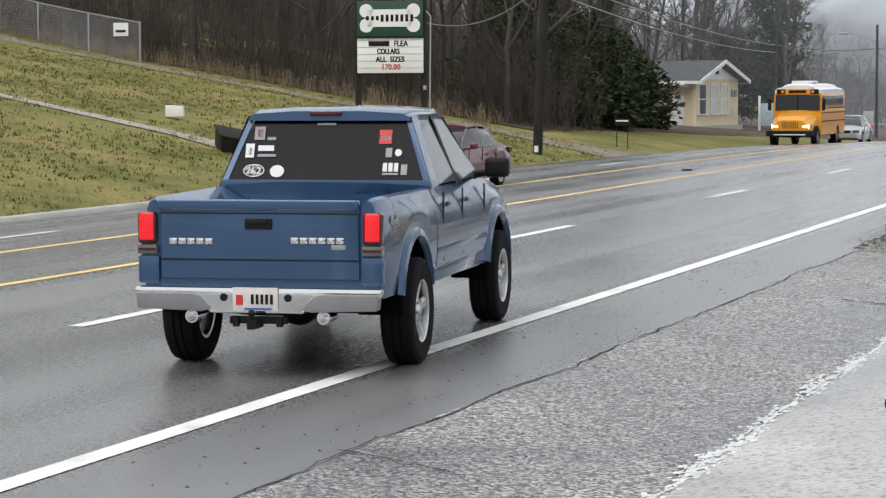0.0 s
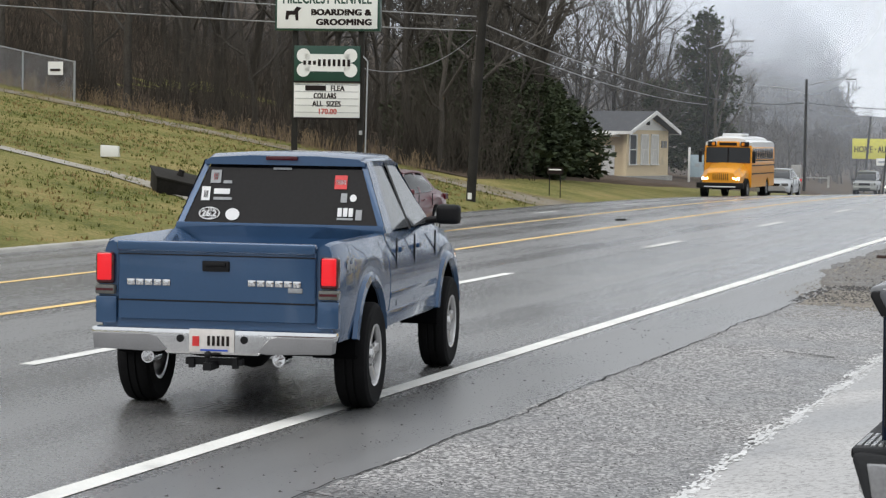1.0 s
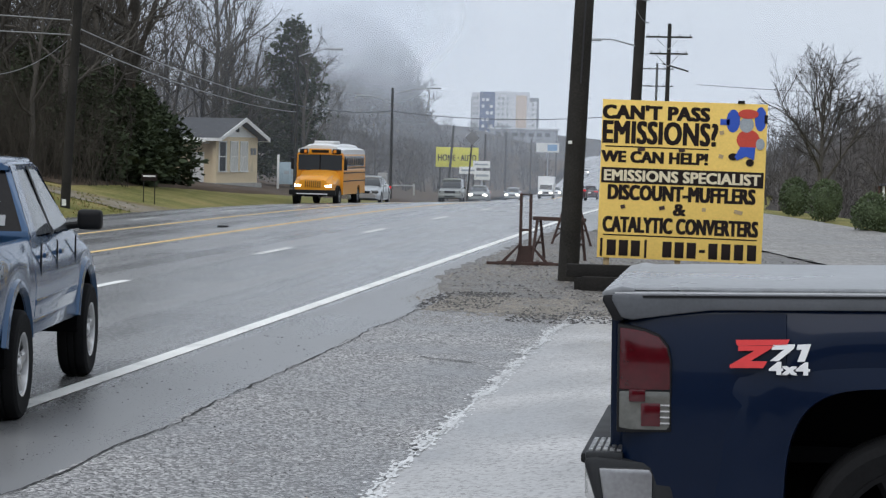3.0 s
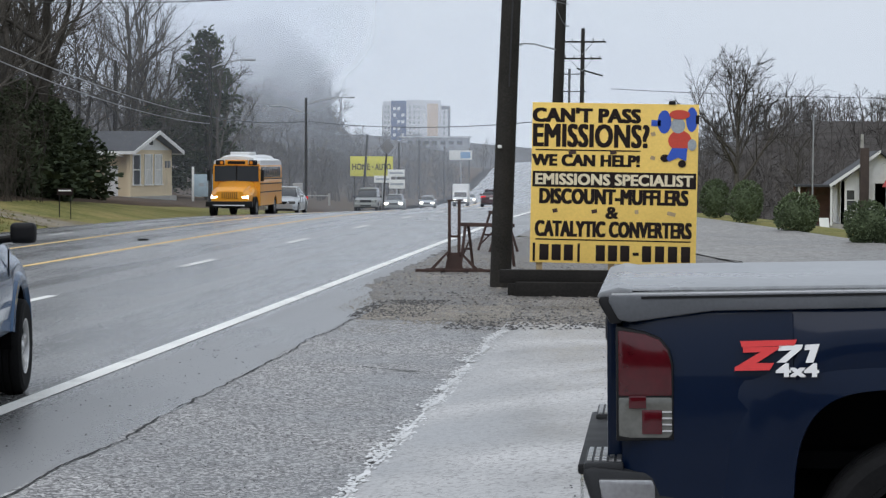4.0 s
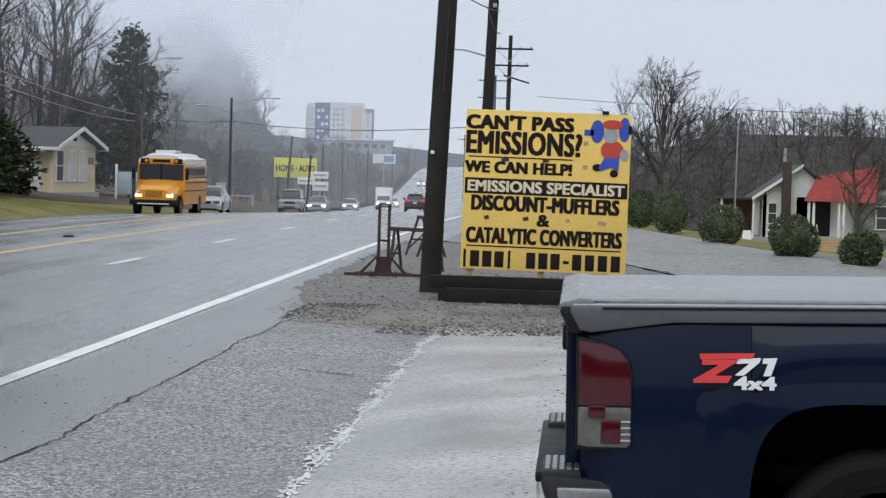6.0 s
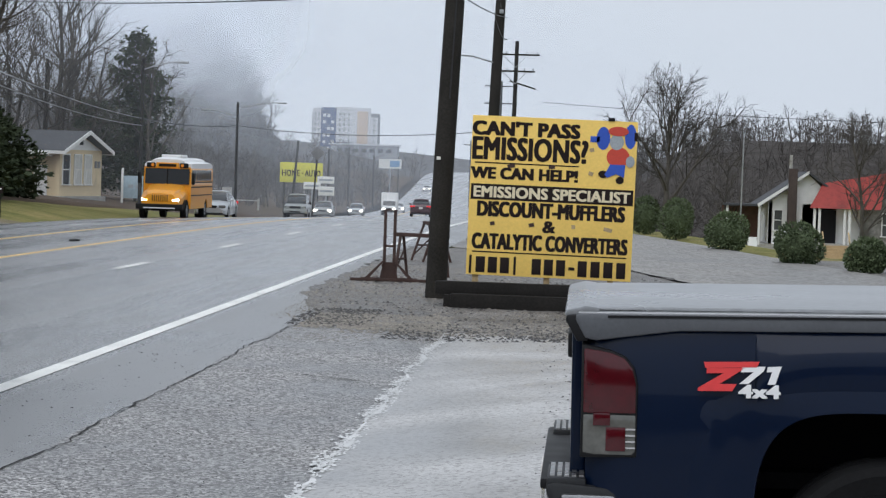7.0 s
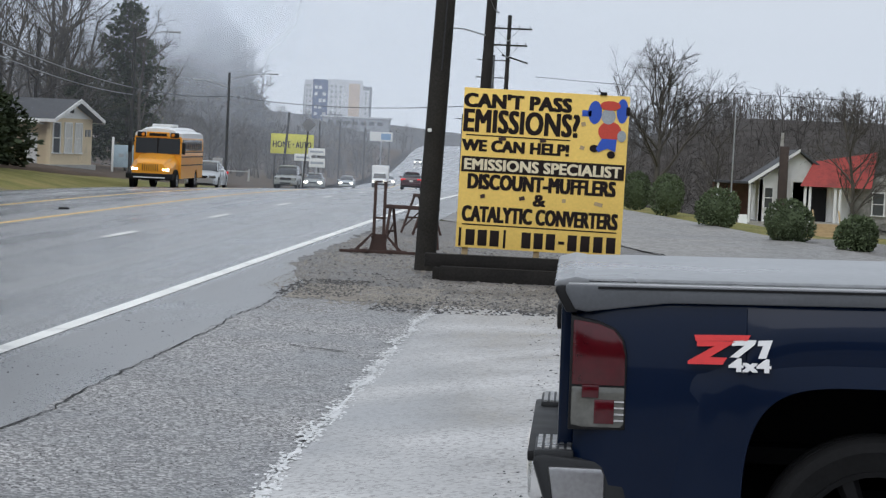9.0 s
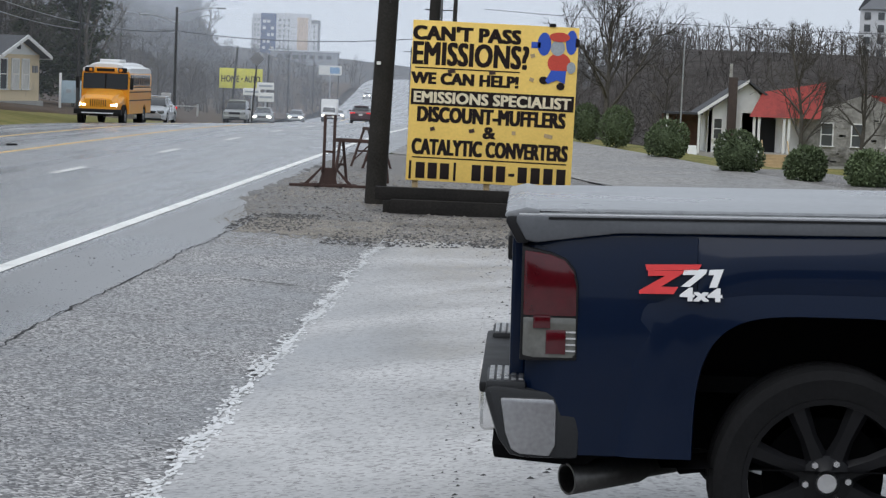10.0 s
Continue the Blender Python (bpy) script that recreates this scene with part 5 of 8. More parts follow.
def school_bus(at, turn):
    t = thing("school_bus", "yellow school bus with a white roof and lit headlamps", "bus", at, turn)
    W, H, L = 1.15, 2.95, 8.4
    Y = BUS_YELLOW
    st = [(0, 0.55, 1.85, W, W, W), (6.4, 0.55, 1.85, W, W, W)]
    part("body", hull(Shape(), arches(st, (1.9,), 0.50, 0.48), r=0.01, crown=0.0), Y, t)
    part("upper_body", hull(Shape(), [(0, 1.85, 2.55, W, W, W * 0.98), (6.4, 1.85, 2.55, W, W, W * 0.98)], r=0.04), Y, t)
    part("roof", hull(Shape(), [(0.05, 2.50, 2.84, W * 0.99, W * 0.98, W * 0.70), (0.4, 2.50, H, W * 0.99, W * 0.98, W * 0.66), (6.0, 2.50, H, W * 0.99, W * 0.98, W * 0.66), (6.35, 2.50, 2.86, W * 0.99, W * 0.97, W * 0.72)], r=0.12, crown=0.06), WHITE_PAINT, t, "white roof")
    part("destination_panel", Shape().box((0, 6.42, 2.62), (1.1, 0.10, 0.26), bev=0.03), Y, t)
    part("bar", Shape().box((0, 6.475, 2.62), (0.85, 0.012, 0.14)), SIGN_BLACK, t)
    for sx in (-1, 1):
        part("warning_lamp", Shape().box((sx * 0.80, 6.42, 2.62), (0.42, 0.10, 0.24), bev=0.05, seg=3), BLACK_PLASTIC, t)
        part("amber_lamp", Shape().lathe([(0, 0.02), (0.08, 0.015), (0.09, -0.02)], (sx * 0.72, 6.47, 2.62), "y", 12), AMBER, t)
    part("windscreen", quad_panel([(-W * 0.93, 6.44, 1.72), (W * 0.93, 6.44, 1.72), (W * 0.93, 6.40, 2.46), (-W * 0.93, 6.40, 2.46)], 0.03), CAR_GLASS, t)
    part("centre_post", Shape().box((0, 6.45, 2.1), (0.05, 0.03, 0.75)), BLACK_PLASTIC, t)
    bonnet = [(6.38, 0.75, 1.70, 0.98, 1.02, 0.86), (7.2, 0.72, 1.56, 0.98, 1.02, 0.80), (8.0, 0.72, 1.40, 0.92, 0.96, 0.72), (8.25, 0.75, 1.25, 0.84, 0.86, 0.66)]
    part("bonnet", hull(Shape(), arches(bonnet, (7.1,), 0.52, 0.48), r=0.12, crown=0.04), Y, t)
    g = part("grille", Shape().box((0, 8.24, 1.08), (0.86, 0.06, 0.36), bev=0.04, seg=3), Y, t)
    for k in range(8):
        part("slat", Shape().box((-0.35 + 0.1 * k, 8.28, 1.08), (0.03, 0.02, 0.30)), BLACK_PLASTIC, g)
    part("bumper", Shape().box((0, 8.32, 0.66), (2.25, 0.16, 0.26), bev=0.03), BLACK_PLASTIC, t, "black bumper")
    part("bumper_stripe", Shape().box((0, 8.41, 0.60), (1.5, 0.012, 0.05)), DECAL_WHITE, t)
    for sx in (-1, 1):
        part("headlamp", Shape().box((sx * 0.72, 8.18, 0.98), (0.34, 0.14, 0.17), bev=0.04, seg=3), HEAD_LIT, t, "lit headlamp")
        part("mirror", Shape().box((sx * 1.30, 6.7, 2.0), (0.16, 0.10, 0.55), bev=0.03).rod((sx * 1.1, 6.5, 2.3), (sx * 1.3, 6.7, 2.2), 0.02, n=6), BLACK_PLASTIC, t)
        for k in range(9):
            part("side_window", Shape().box((sx * (W + 0.004), 0.75 + 0.64 * k, 2.16), (0.02, 0.52, 0.52), bev=0.004), CAR_GLASS, t)
        for z in (1.20, 1.60, 1.83):
            part("rub_rail", Shape().box((sx * (W + 0.01), 3.2, z), (0.03, 6.3, 0.05)), BLACK_PLASTIC, t)
        for y in (1.9, 7.1):
            wheel(t, (sx * 0.98, y, 0.48), 0.48, 0.28, 0.28, GREY_PLASTIC, 6, sx)
            part("wheel_well", well(sx * (W - 0.06), sx * 0.6, y, 0.50, 0.50), BLACK_PLASTIC, t)
    part("roof_hatch", Shape().box((0, 4.6, H + 0.12), (1.0, 1.6, 0.14), bev=0.04), WHITE_PAINT, t)
    part("chassis", Shape().box((0, 4.2, 0.58), (0.9, 7.6, 0.24)).box((0, 3.2, 0.62), (2.1, 6.2, 0.1)), BLACK_PLASTIC, t)
    part("door", Shape().box((W + 0.006, 6.05, 1.45), (0.03, 0.62, 1.7), bev=0.01), CAR_GLASS, t)
    return t


def box_van(at, turn):
    t = thing("box_van", "white box van with lit headlamps", "van", at, turn, "traffic on the road")
    part("cargo_box", Shape().box((0, 2.2, 1.75), (2.1, 4.2, 2.3), bev=0.03), WHITE_PAINT, t)
    part("cab", hull(Shape(), [(4.3, 0.5, 1.95, 0.95, 0.97, 0.86), (4.7, 0.5, 1.9, 0.95, 0.97, 0.84), (5.3, 0.5, 1.25, 0.95, 0.97, 0.86), (6.1, 0.5, 1.05, 0.9, 0.92, 0.78)], r=0.08), WHITE_PAINT, t)
    part("windscreen", quad_panel([(-0.82, 5.32, 1.28), (0.82, 5.32, 1.28), (0.76, 4.76, 1.88), (-0.76, 4.76, 1.88)], 0.03), CAR_GLASS, t)
    for sx in (-1, 1):
        part("headlamp", Shape().box((sx * 0.68, 6.05, 0.86), (0.34, 0.12, 0.2), bev=0.03), HEAD_LIT, t)
        for y in (1.1, 5.2):
            wheel(t, (sx * 0.85, y, 0.36), 0.36, 0.24, 0.2, GREY_PLASTIC, 5, sx)
    part("grille", Shape().box((0, 6.1, 0.86), (0.7, 0.06, 0.24), bev=0.02), BLACK_PLASTIC, t)
    part("bumper", Shape().box((0, 6.1, 0.55), (1.8, 0.18, 0.2), bev=0.03), BLACK_PLASTIC, t)
    part("chassis", Shape().box((0, 3, 0.5), (0.9, 5.6, 0.2)), BLACK_PLASTIC, t)
    return t


def on_road(u, y):
    x = u + float(bend(y))
    return (x, y, float(land(x, y)) + 0.004)


lean_far = math.degrees(math.atan(0.05))
sedan("maroon saloon car with a chrome grille on wet asphalt", MAROON, on_road(-16.2, 55.6), 180)
sedan("dark maroon saloon car with lit tail lamps", DARK_MAROON, on_road(-9.7, 186.0), 2.8, W=0.87, H=1.42, front_chrome=False)
school_bus(on_road(-19.3, 120.0), 180)
sedan("silver saloon car with black grille on wet asphalt", SILVER, on_road(-18.9, 129.5), 181, front_chrome=False)
suv("grey-green estate car with a dark roof rail", BRONZE_GREY, on_road(-18.9, 180.5), 183)
sedan("grey saloon car with bright lit headlamps", BRONZE_GREY, on_road(-19.0, 214.5), 180 + lean_far, lit=True, front_chrome=False)
sedan("pale grey saloon car with lit headlamps", SILVER, on_road(-19.0, 275.0), 180 + lean_far, lit=True, front_chrome=False)
box_van(on_road(-16.2, 306.0), 180 + lean_far)
sedan("white saloon car with bright lit headlamps", WHITE_PAINT, on_road(-16.2, 342.0), 180 + lean_far, lit=True, front_chrome=False)
sedan("black saloon car with dim tail lamps", DARK_MAROON, on_road(-9.7, 250.0), lean_far, front_chrome=False)
sedan("white saloon car on the far hill", WHITE_PAINT, on_road(-16.2, 560.0), 180 + lean_far, lit=True, front_chrome=False)


# ---- emissions sign, pole, timbers ----
def emissions_sign():
    t = thing("advertising_board", "square yellow plywood board with black lettering on timber skids", "sign", (0.015, 37.11, 0.02))
    t.matrix_basis = pose(0.0, 37.11, 0.035, 0, 0.8, 0)
    part("panel", Shape().box((0, 0, 1.60), (2.44, 0.022, 2.36), bev=0.003), SIGN_YELLOW, t)
    f = -0.0135
    def words(text, x, z, w, h, material=SIGN_BLACK, bold=0.0):
        lettering("lettering", text, h * 1.36, material, t, Matrix.Translation((x, f, z)), w, 0.002, bold)
    words("CAN'T PASS", -0.42, 2.60, 1.56, 0.205, bold=0.018)
    words("EMISSIONS?", -0.35, 2.30, 1.68, 0.345, bold=0.017)
    words("WE CAN HELP!", -0.42, 1.935, 1.56, 0.17, bold=0.015)
    part("band", Shape().box((0.0, f, 1.655), (2.40, 0.006, 0.23)), SIGN_BLACK, t, "black painted band")
    lettering("lettering", "EMISSIONS SPECIALIST", 0.225, CREAM, t, Matrix.Translation((0, f - 0.004, 1.655)), 2.30, 0.002, 0.010)
    words("DISCOUNT-MUFFLERS", 0.0, 1.405, 2.16, 0.225, bold=0.016)
    words("&", -0.02, 1.17, 0.17, 0.18, bold=0.012)
    words("CATALYTIC CONVERTERS", 0.0, 0.925, 2.28, 0.235, bold=0.015)
    for z, a, b in ((2.085, -1.16, 0.38), (0.765, -1.14, 1.14)):
        part("underline", Shape().box(((a + b) / 2, f, z), (b - a, 0.004, 0.018)), SIGN_BLACK, t)
    for x in (-1.01, -0.83, -0.65, -0.18, 0.0, 0.18, 0.50, 0.69, 0.88, 1.07):
        part("bar", Shape().box((x, f, 0.575), (0.135, 0.004, 0.235), bev=0.001), SIGN_BLACK, t)
    for x in (-1.16, -0.50):
        part("bar", Shape().box((x, f, 0.575), (0.035, 0.004, 0.27), bev=0.001), SIGN_BLACK, t)
    part("bar", Shape().box((0.34, f, 0.57), (0.09, 0.004, 0.045), bev=0.001), SIGN_BLACK, t)
    # plain painted shapes in the upper corner
    def disc(x, z, w, h, material, d=0.0):
        s = Shape().lathe([(0.0, -0.003), (0.5, -0.003), (0.5, 0.003), (0.0, 0.003)], (0, 0, 0), "y", 22)
        bmesh.ops.scale(s.bm, vec=(w, 1, h), verts=s.bm.verts)
        bmesh.ops.translate(s.bm, vec=(x, f - d, z), verts=s.bm.verts)
        part("painted_shape", s, material, t)
    disc(1.12, 2.56, 0.17, 0.36, BLUE_PAINT)
    disc(0.72, 2.52, 0.20, 0.34, BLUE_PAINT)
    disc(0.735, 2.52, 0.10, 0.27, BLUE_PAINT, 0.004)
    part("painted_shape", Shape().box((0.60, f, 2.50), (0.14, 0.006, 0.09), bev=0.002), BLUE_PAINT, t)
    part("painted_shape", Shape().box((1.20, f - 0.001, 2.56), (0.05, 0.006, 0.13), bev=0.002), SIGN_BLACK, t)
    disc(0.92, 2.47, 0.21, 0.23, GREY_PAINT, 0.004)
    disc(0.94, 2.63, 0.30, 0.14, RED_PAINT, 0.008)
    disc(0.95, 2.25, 0.34, 0.30, RED_PAINT, 0.002)
    disc(1.13, 2.19, 0.13, 0.17, GREY_PAINT, 0.006)
    part("painted_shape", Shape().prism([(0.84, 2.14), (1.06, 2.14), (1.05, 1.95), (0.93, 2.0), (0.80, 1.94), (0.76, 1.99)], "y", f - 0.009, f - 0.003), BLUE_PAINT, t)
    disc(0.74, 1.99, 0.14, 0.11, SIGN_BLACK, 0.004)
    disc(0.99, 1.91, 0.12, 0.11, SIGN_BLACK, 0.004)
    rng = random.Random(4)
    for x, z in ((-0.86, 1.19), (-0.28, 1.19), (0.34, 1.19), (0.85, 1.17), (-0.62, 2.05), (-0.02, 2.06), (0.56, 2.34), (0.56, 1.99)):
        part("patch", Shape().box((x, f - 0.002, z), (rng.uniform(0.05, 0.13), 0.004, 0.055), rot=(0, rng.uniform(-20, 20), 0)), RUST if x < 0 else OLD_WOOD, t, "bare spot with flaked paint")
    for x in (-1.08, -0.02, 0.92):
        part("leg", Shape().box((x, 0.05, 1.45), (0.09, 0.04, 2.6), bev=0.004), OLD_WOOD, t)
    part("brace", Shape().box((0, 0.05, 2.2), (2.2, 0.04, 0.09), bev=0.004), OLD_WOOD, t)
    part("cap", Shape().box((0.83, 0.0, 2.80), (0.10, 0.06, 0.05), bev=0.006), BLACK_PLASTIC, t)
    return t


emissions_sign()
for at, size, turn, lab in (((-0.32, 36.55, 0.29), (2.6, 0.2, 0.19), -1.5, "upper"), ((0.0, 36.25, 0.11), (2.75, 0.22, 0.22), -2.0, "lower")):
    t = thing("timber_beam", "black tarred railway timber lying in front of the yellow board", "timber", (at[0], at[1], at[2]), turn)
    part("beam", Shape().box((0, 0, 0), size, bev=0.015), TIMBER, t)
for x in (-1.35, 0.7):
    t = thing("timber_block", "short black timber block under the upper beam", "timber", (x, 36.58, 0.10), 80)
    part("block", Shape().box((0, 0, 0), (0.5, 0.2, 0.185), bev=0.012), TIMBER, t)


def utility_pole(at, top, r0, r1, lean, label, name="utility_pole", arms=(), extra=None, cat="utility pole"):
    """A tapered wooden pole; arms: (height, half length, turn)."""
    t = thing(name, label, cat, at)
    s = Shape()
    n = 9
    for i in range(n):
        a, b = i / n, (i + 1) / n
        s.rod((lean[0] * a, lean[1] * a, top * a - (0.3 if i == 0 else 0)), (lean[0] * b, lean[1] * b, top * b), r0 + (r1 - r0) * a, r0 + (r1 - r0) * b, 14, i in (0, n - 1))
    part("pole", s, POLE_WOOD, t)
    for h, half, turn in arms:
        c, d = math.cos(radians(turn)) * half, math.sin(radians(turn)) * half
        bx, by = lean[0] * h / top, lean[1] * h / top
        part("crossarm", Shape().box((bx, by - 0.12, h), (2 * half, 0.09, 0.11), rot=(0, 0, turn), bev=0.008), POLE_WOOD, t)
        for k in (-0.9, -0.45, 0.45, 0.9):
            part("insulator", Shape().lathe([(0.03, 0), (0.05, 0.03), (0.03, 0.07), (0.055, 0.1), (0.02, 0.16)], (bx + c * k, by - 0.12 + d * k, h + 0.05), "z", 8), GREY_PLASTIC, t)
    return t


big_pole = utility_pole((-1.75, 38.5, 0), 10.2, 0.165, 0.125, (0.36, 0.05, 0), "thick dark wooden utility pole beside the yellow board")
part("tag", Shape().box((0.0, -0.162, 2.18), (0.06, 0.02, 0.05), bev=0.003), SIGN_WHITE, big_pole, "small pale metal tag")
part("meter_box", Shape().box((0.17, -0.20, 5.15), (0.20, 0.10, 0.60), bev=0.01), GREY_PLASTIC, big_pole, "grey steel box on the pole")
part("lamp_arm", Shape().rod((0.05, -0.12, 4.82), (-0.28, -0.15, 4.80), 0.015, n=6), STEEL, big_pole)
part("lamp_head", Shape().box((-0.40, -0.15, 4.79), (0.32, 0.13, 0.09), bev=0.03, seg=3), STEEL, big_pole, "small grey lamp head")
part("conduit", Shape().rod((0.14, -0.13, 3.1), (0.30, -0.10, 7.5), 0.012, n=6), CABLE, big_pole)


# ---- trees ----
def sprout(rng, verts, faces, a, b, r0, r1, sides, segs, crook):
    """A crooked tapering limb from a to b; returns points along it with its direction."""
    a, b = np.array(a, float), np.array(b, float)
    d = b - a
    length = np.linalg.norm(d)
    side = np.cross(d, (0.3, 0.5, 0.8))
    side /= np.linalg.norm(side) + 1e-9
    other = np.cross(d / length, side)
    pts, first = [], len(verts)
    for k in range(segs + 1):
        f = k / segs
        w = math.sin(f * math.pi) * crook * length
        c = a + d * f + side * w * rng.uniform(-1, 1) + other * w * rng.uniform(-1, 1)
        r = r0 + (r1 - r0) * f
        for s in range(sides):
            t = 2 * math.pi * s / sides
            verts.append(tuple(c + side * (r * math.cos(t)) + other * (r * math.sin(t))))
        pts.append(c)
    for k in range(segs):
        for s in range(sides):
            i, j = first + k * sides + s, first + k * sides + (s + 1) % sides
            faces.append((i, j, j + sides, i + sides))
    return pts


def limb_mesh(limbs):
    """Vertices and faces of many tapering limbs: (points, first radius, last radius, sides)."""
    verts, faces, base = [], [], 0
    kinds = collections.defaultdict(list)
    for pts, r0, r1, sides in limbs:
        kinds[(len(pts), sides)].append((pts, r0, r1))
    for (k, sides), rows in kinds.items():
        P = np.array([r[0] for r in rows], float)
        R = np.array([[r[1] + (r[2] - r[1]) * i / (k - 1) for i in range(k)] for r in rows])
        d = P[:, -1] - P[:, 0]
        d /= np.linalg.norm(d, axis=1, keepdims=True) + 1e-9
        u = np.cross(d, (0.31, 0.52, 0.79))
        u /= np.linalg.norm(u, axis=1, keepdims=True) + 1e-9
        w = np.cross(d, u)
        t = 2 * math.pi * np.arange(sides) / sides
        ring = np.cos(t)[None, :, None] * u[:, None, :] + np.sin(t)[None, :, None] * w[:, None, :]
        V = P[:, :, None, :] + R[:, :, None, None] * ring[:, None, :, :]
        verts.append(V.reshape(-1, 3))
        m = len(rows)
        a = (np.arange(m)[:, None, None] * k + np.arange(k - 1)[None, :, None]) * sides
        i, j = a + np.arange(sides), a + (np.arange(sides) + 1) % sides
        faces.append(np.stack((i, j, j + sides, i + sides), -1).reshape(-1, 4) + base)
        base += m * k * sides
    return np.concatenate(verts), np.concatenate(faces)


def bare_tree(seed, height, spread, limbs=8, branches=5, twigs=5, fine=3, trunk_r=0.16, low=0.3, coarse=False, lift=(0.35, 0.95)):
    """Trunk with crooked limbs, and the crown of branches and twigs: vertices and faces of each."""
    rng = random.Random(seed)
    wood, crown = [], []

    def grow(a, d, length, r0, r1, steps, sides, wild, rise, into):
        p, d, pts = np.array(a, float), np.array(d, float), [np.array(a, float)]
        for _ in range(steps):
            d = d + np.array((rng.gauss(0, wild), rng.gauss(0, wild), rng.gauss(0, wild) + rise))
            d /= np.linalg.norm(d)
            p = p + d * (length / steps)
            pts.append(p)
        into.append((pts, r0, r1, sides))
        return pts

    def fork(pts, f, angle):
        k = min(len(pts) - 2, int(f * (len(pts) - 1)))
        g = f * (len(pts) - 1) - k
        p, d = pts[k] * (1 - g) + pts[k + 1] * g, pts[k + 1] - pts[k]
        d = d / np.linalg.norm(d)
        s = np.array([rng.gauss(0, 1) for _ in range(3)])
        s -= d * s.dot(d)
        s /= np.linalg.norm(s) + 1e-9
        return p, d * math.cos(angle) + s * math.sin(angle)

    trunk = grow((0, 0, -0.3), (0, 0, 1), height * 0.82, trunk_r, trunk_r * 0.22, 8, 5 if coarse else 8, 0.06, 0.05, wood)
    for i in range(limbs):
        f = low + (0.97 - low) * (i + rng.random()) / limbs
        p, _ = fork(trunk, f, 0.5)
        turn, up = i * 2.4 + rng.uniform(-0.5, 0.5), rng.uniform(*lift) + 0.35 * f
        d = (math.cos(turn) * math.cos(up), math.sin(turn) * math.cos(up), math.sin(up))
        length = spread * (1.25 - 0.75 * f) * rng.uniform(0.75, 1.2)
        r = trunk_r * 0.52 * (1.15 - 0.7 * f)
        limb = grow(p, d, length, r, 0.03 if coarse else 0.02, 3 if coarse else 6, 3 if coarse else 5, 0.13, 0.07, wood)
        for j in range(branches):
            g = 0.22 + 0.76 * (j + rng.random()) / branches
            q, d2 = fork(limb, g, rng.uniform(0.45, 0.95))
            l2 = length * (0.72 - 0.35 * g) * rng.uniform(0.7, 1.2)
            br = grow(q, d2, l2, 0.034 if coarse else max(0.016, r * 0.36), 0.02 if coarse else 0.010, 1 if coarse else 4, 3 if coarse else 4, 0.16, 0.06, crown)
            for k in range(twigs):
                w, d3 = fork(br, 0.2 + 0.78 * (k + rng.random()) / twigs, rng.uniform(0.4, 0.95))
                l3 = l2 * rng.uniform(0.3, 0.6)
                tw = grow(w, d3, l3, 0.024 if coarse else 0.011, 0.012 if coarse else 0.006, 1 if coarse else 2, 3, 0.14, 0.05, crown)
                for _ in range(fine):
                    v, d4 = fork(tw, rng.uniform(0.15, 0.98), rng.uniform(0.35, 0.9))
                    grow(v, d4, l3 * rng.uniform(0.35, 0.7), 0.0075, 0.004, 1, 3, 0.1, 0.05, crown)
    return (*limb_mesh(wood), *limb_mesh(crown))


def tree_thing(seed, height, spread, at, label="tall bare deciduous tree in winter", group="roadside woods", material=BARK, **kw):
    tv, tf, cv, cf = bare_tree(seed, height, spread, **kw)
    t = thing("tree", label, "tree", at, 0, group)
    raw("trunk", tv, tf, material, t, True)
    raw("crown", cv, cf, material, t)
    return t


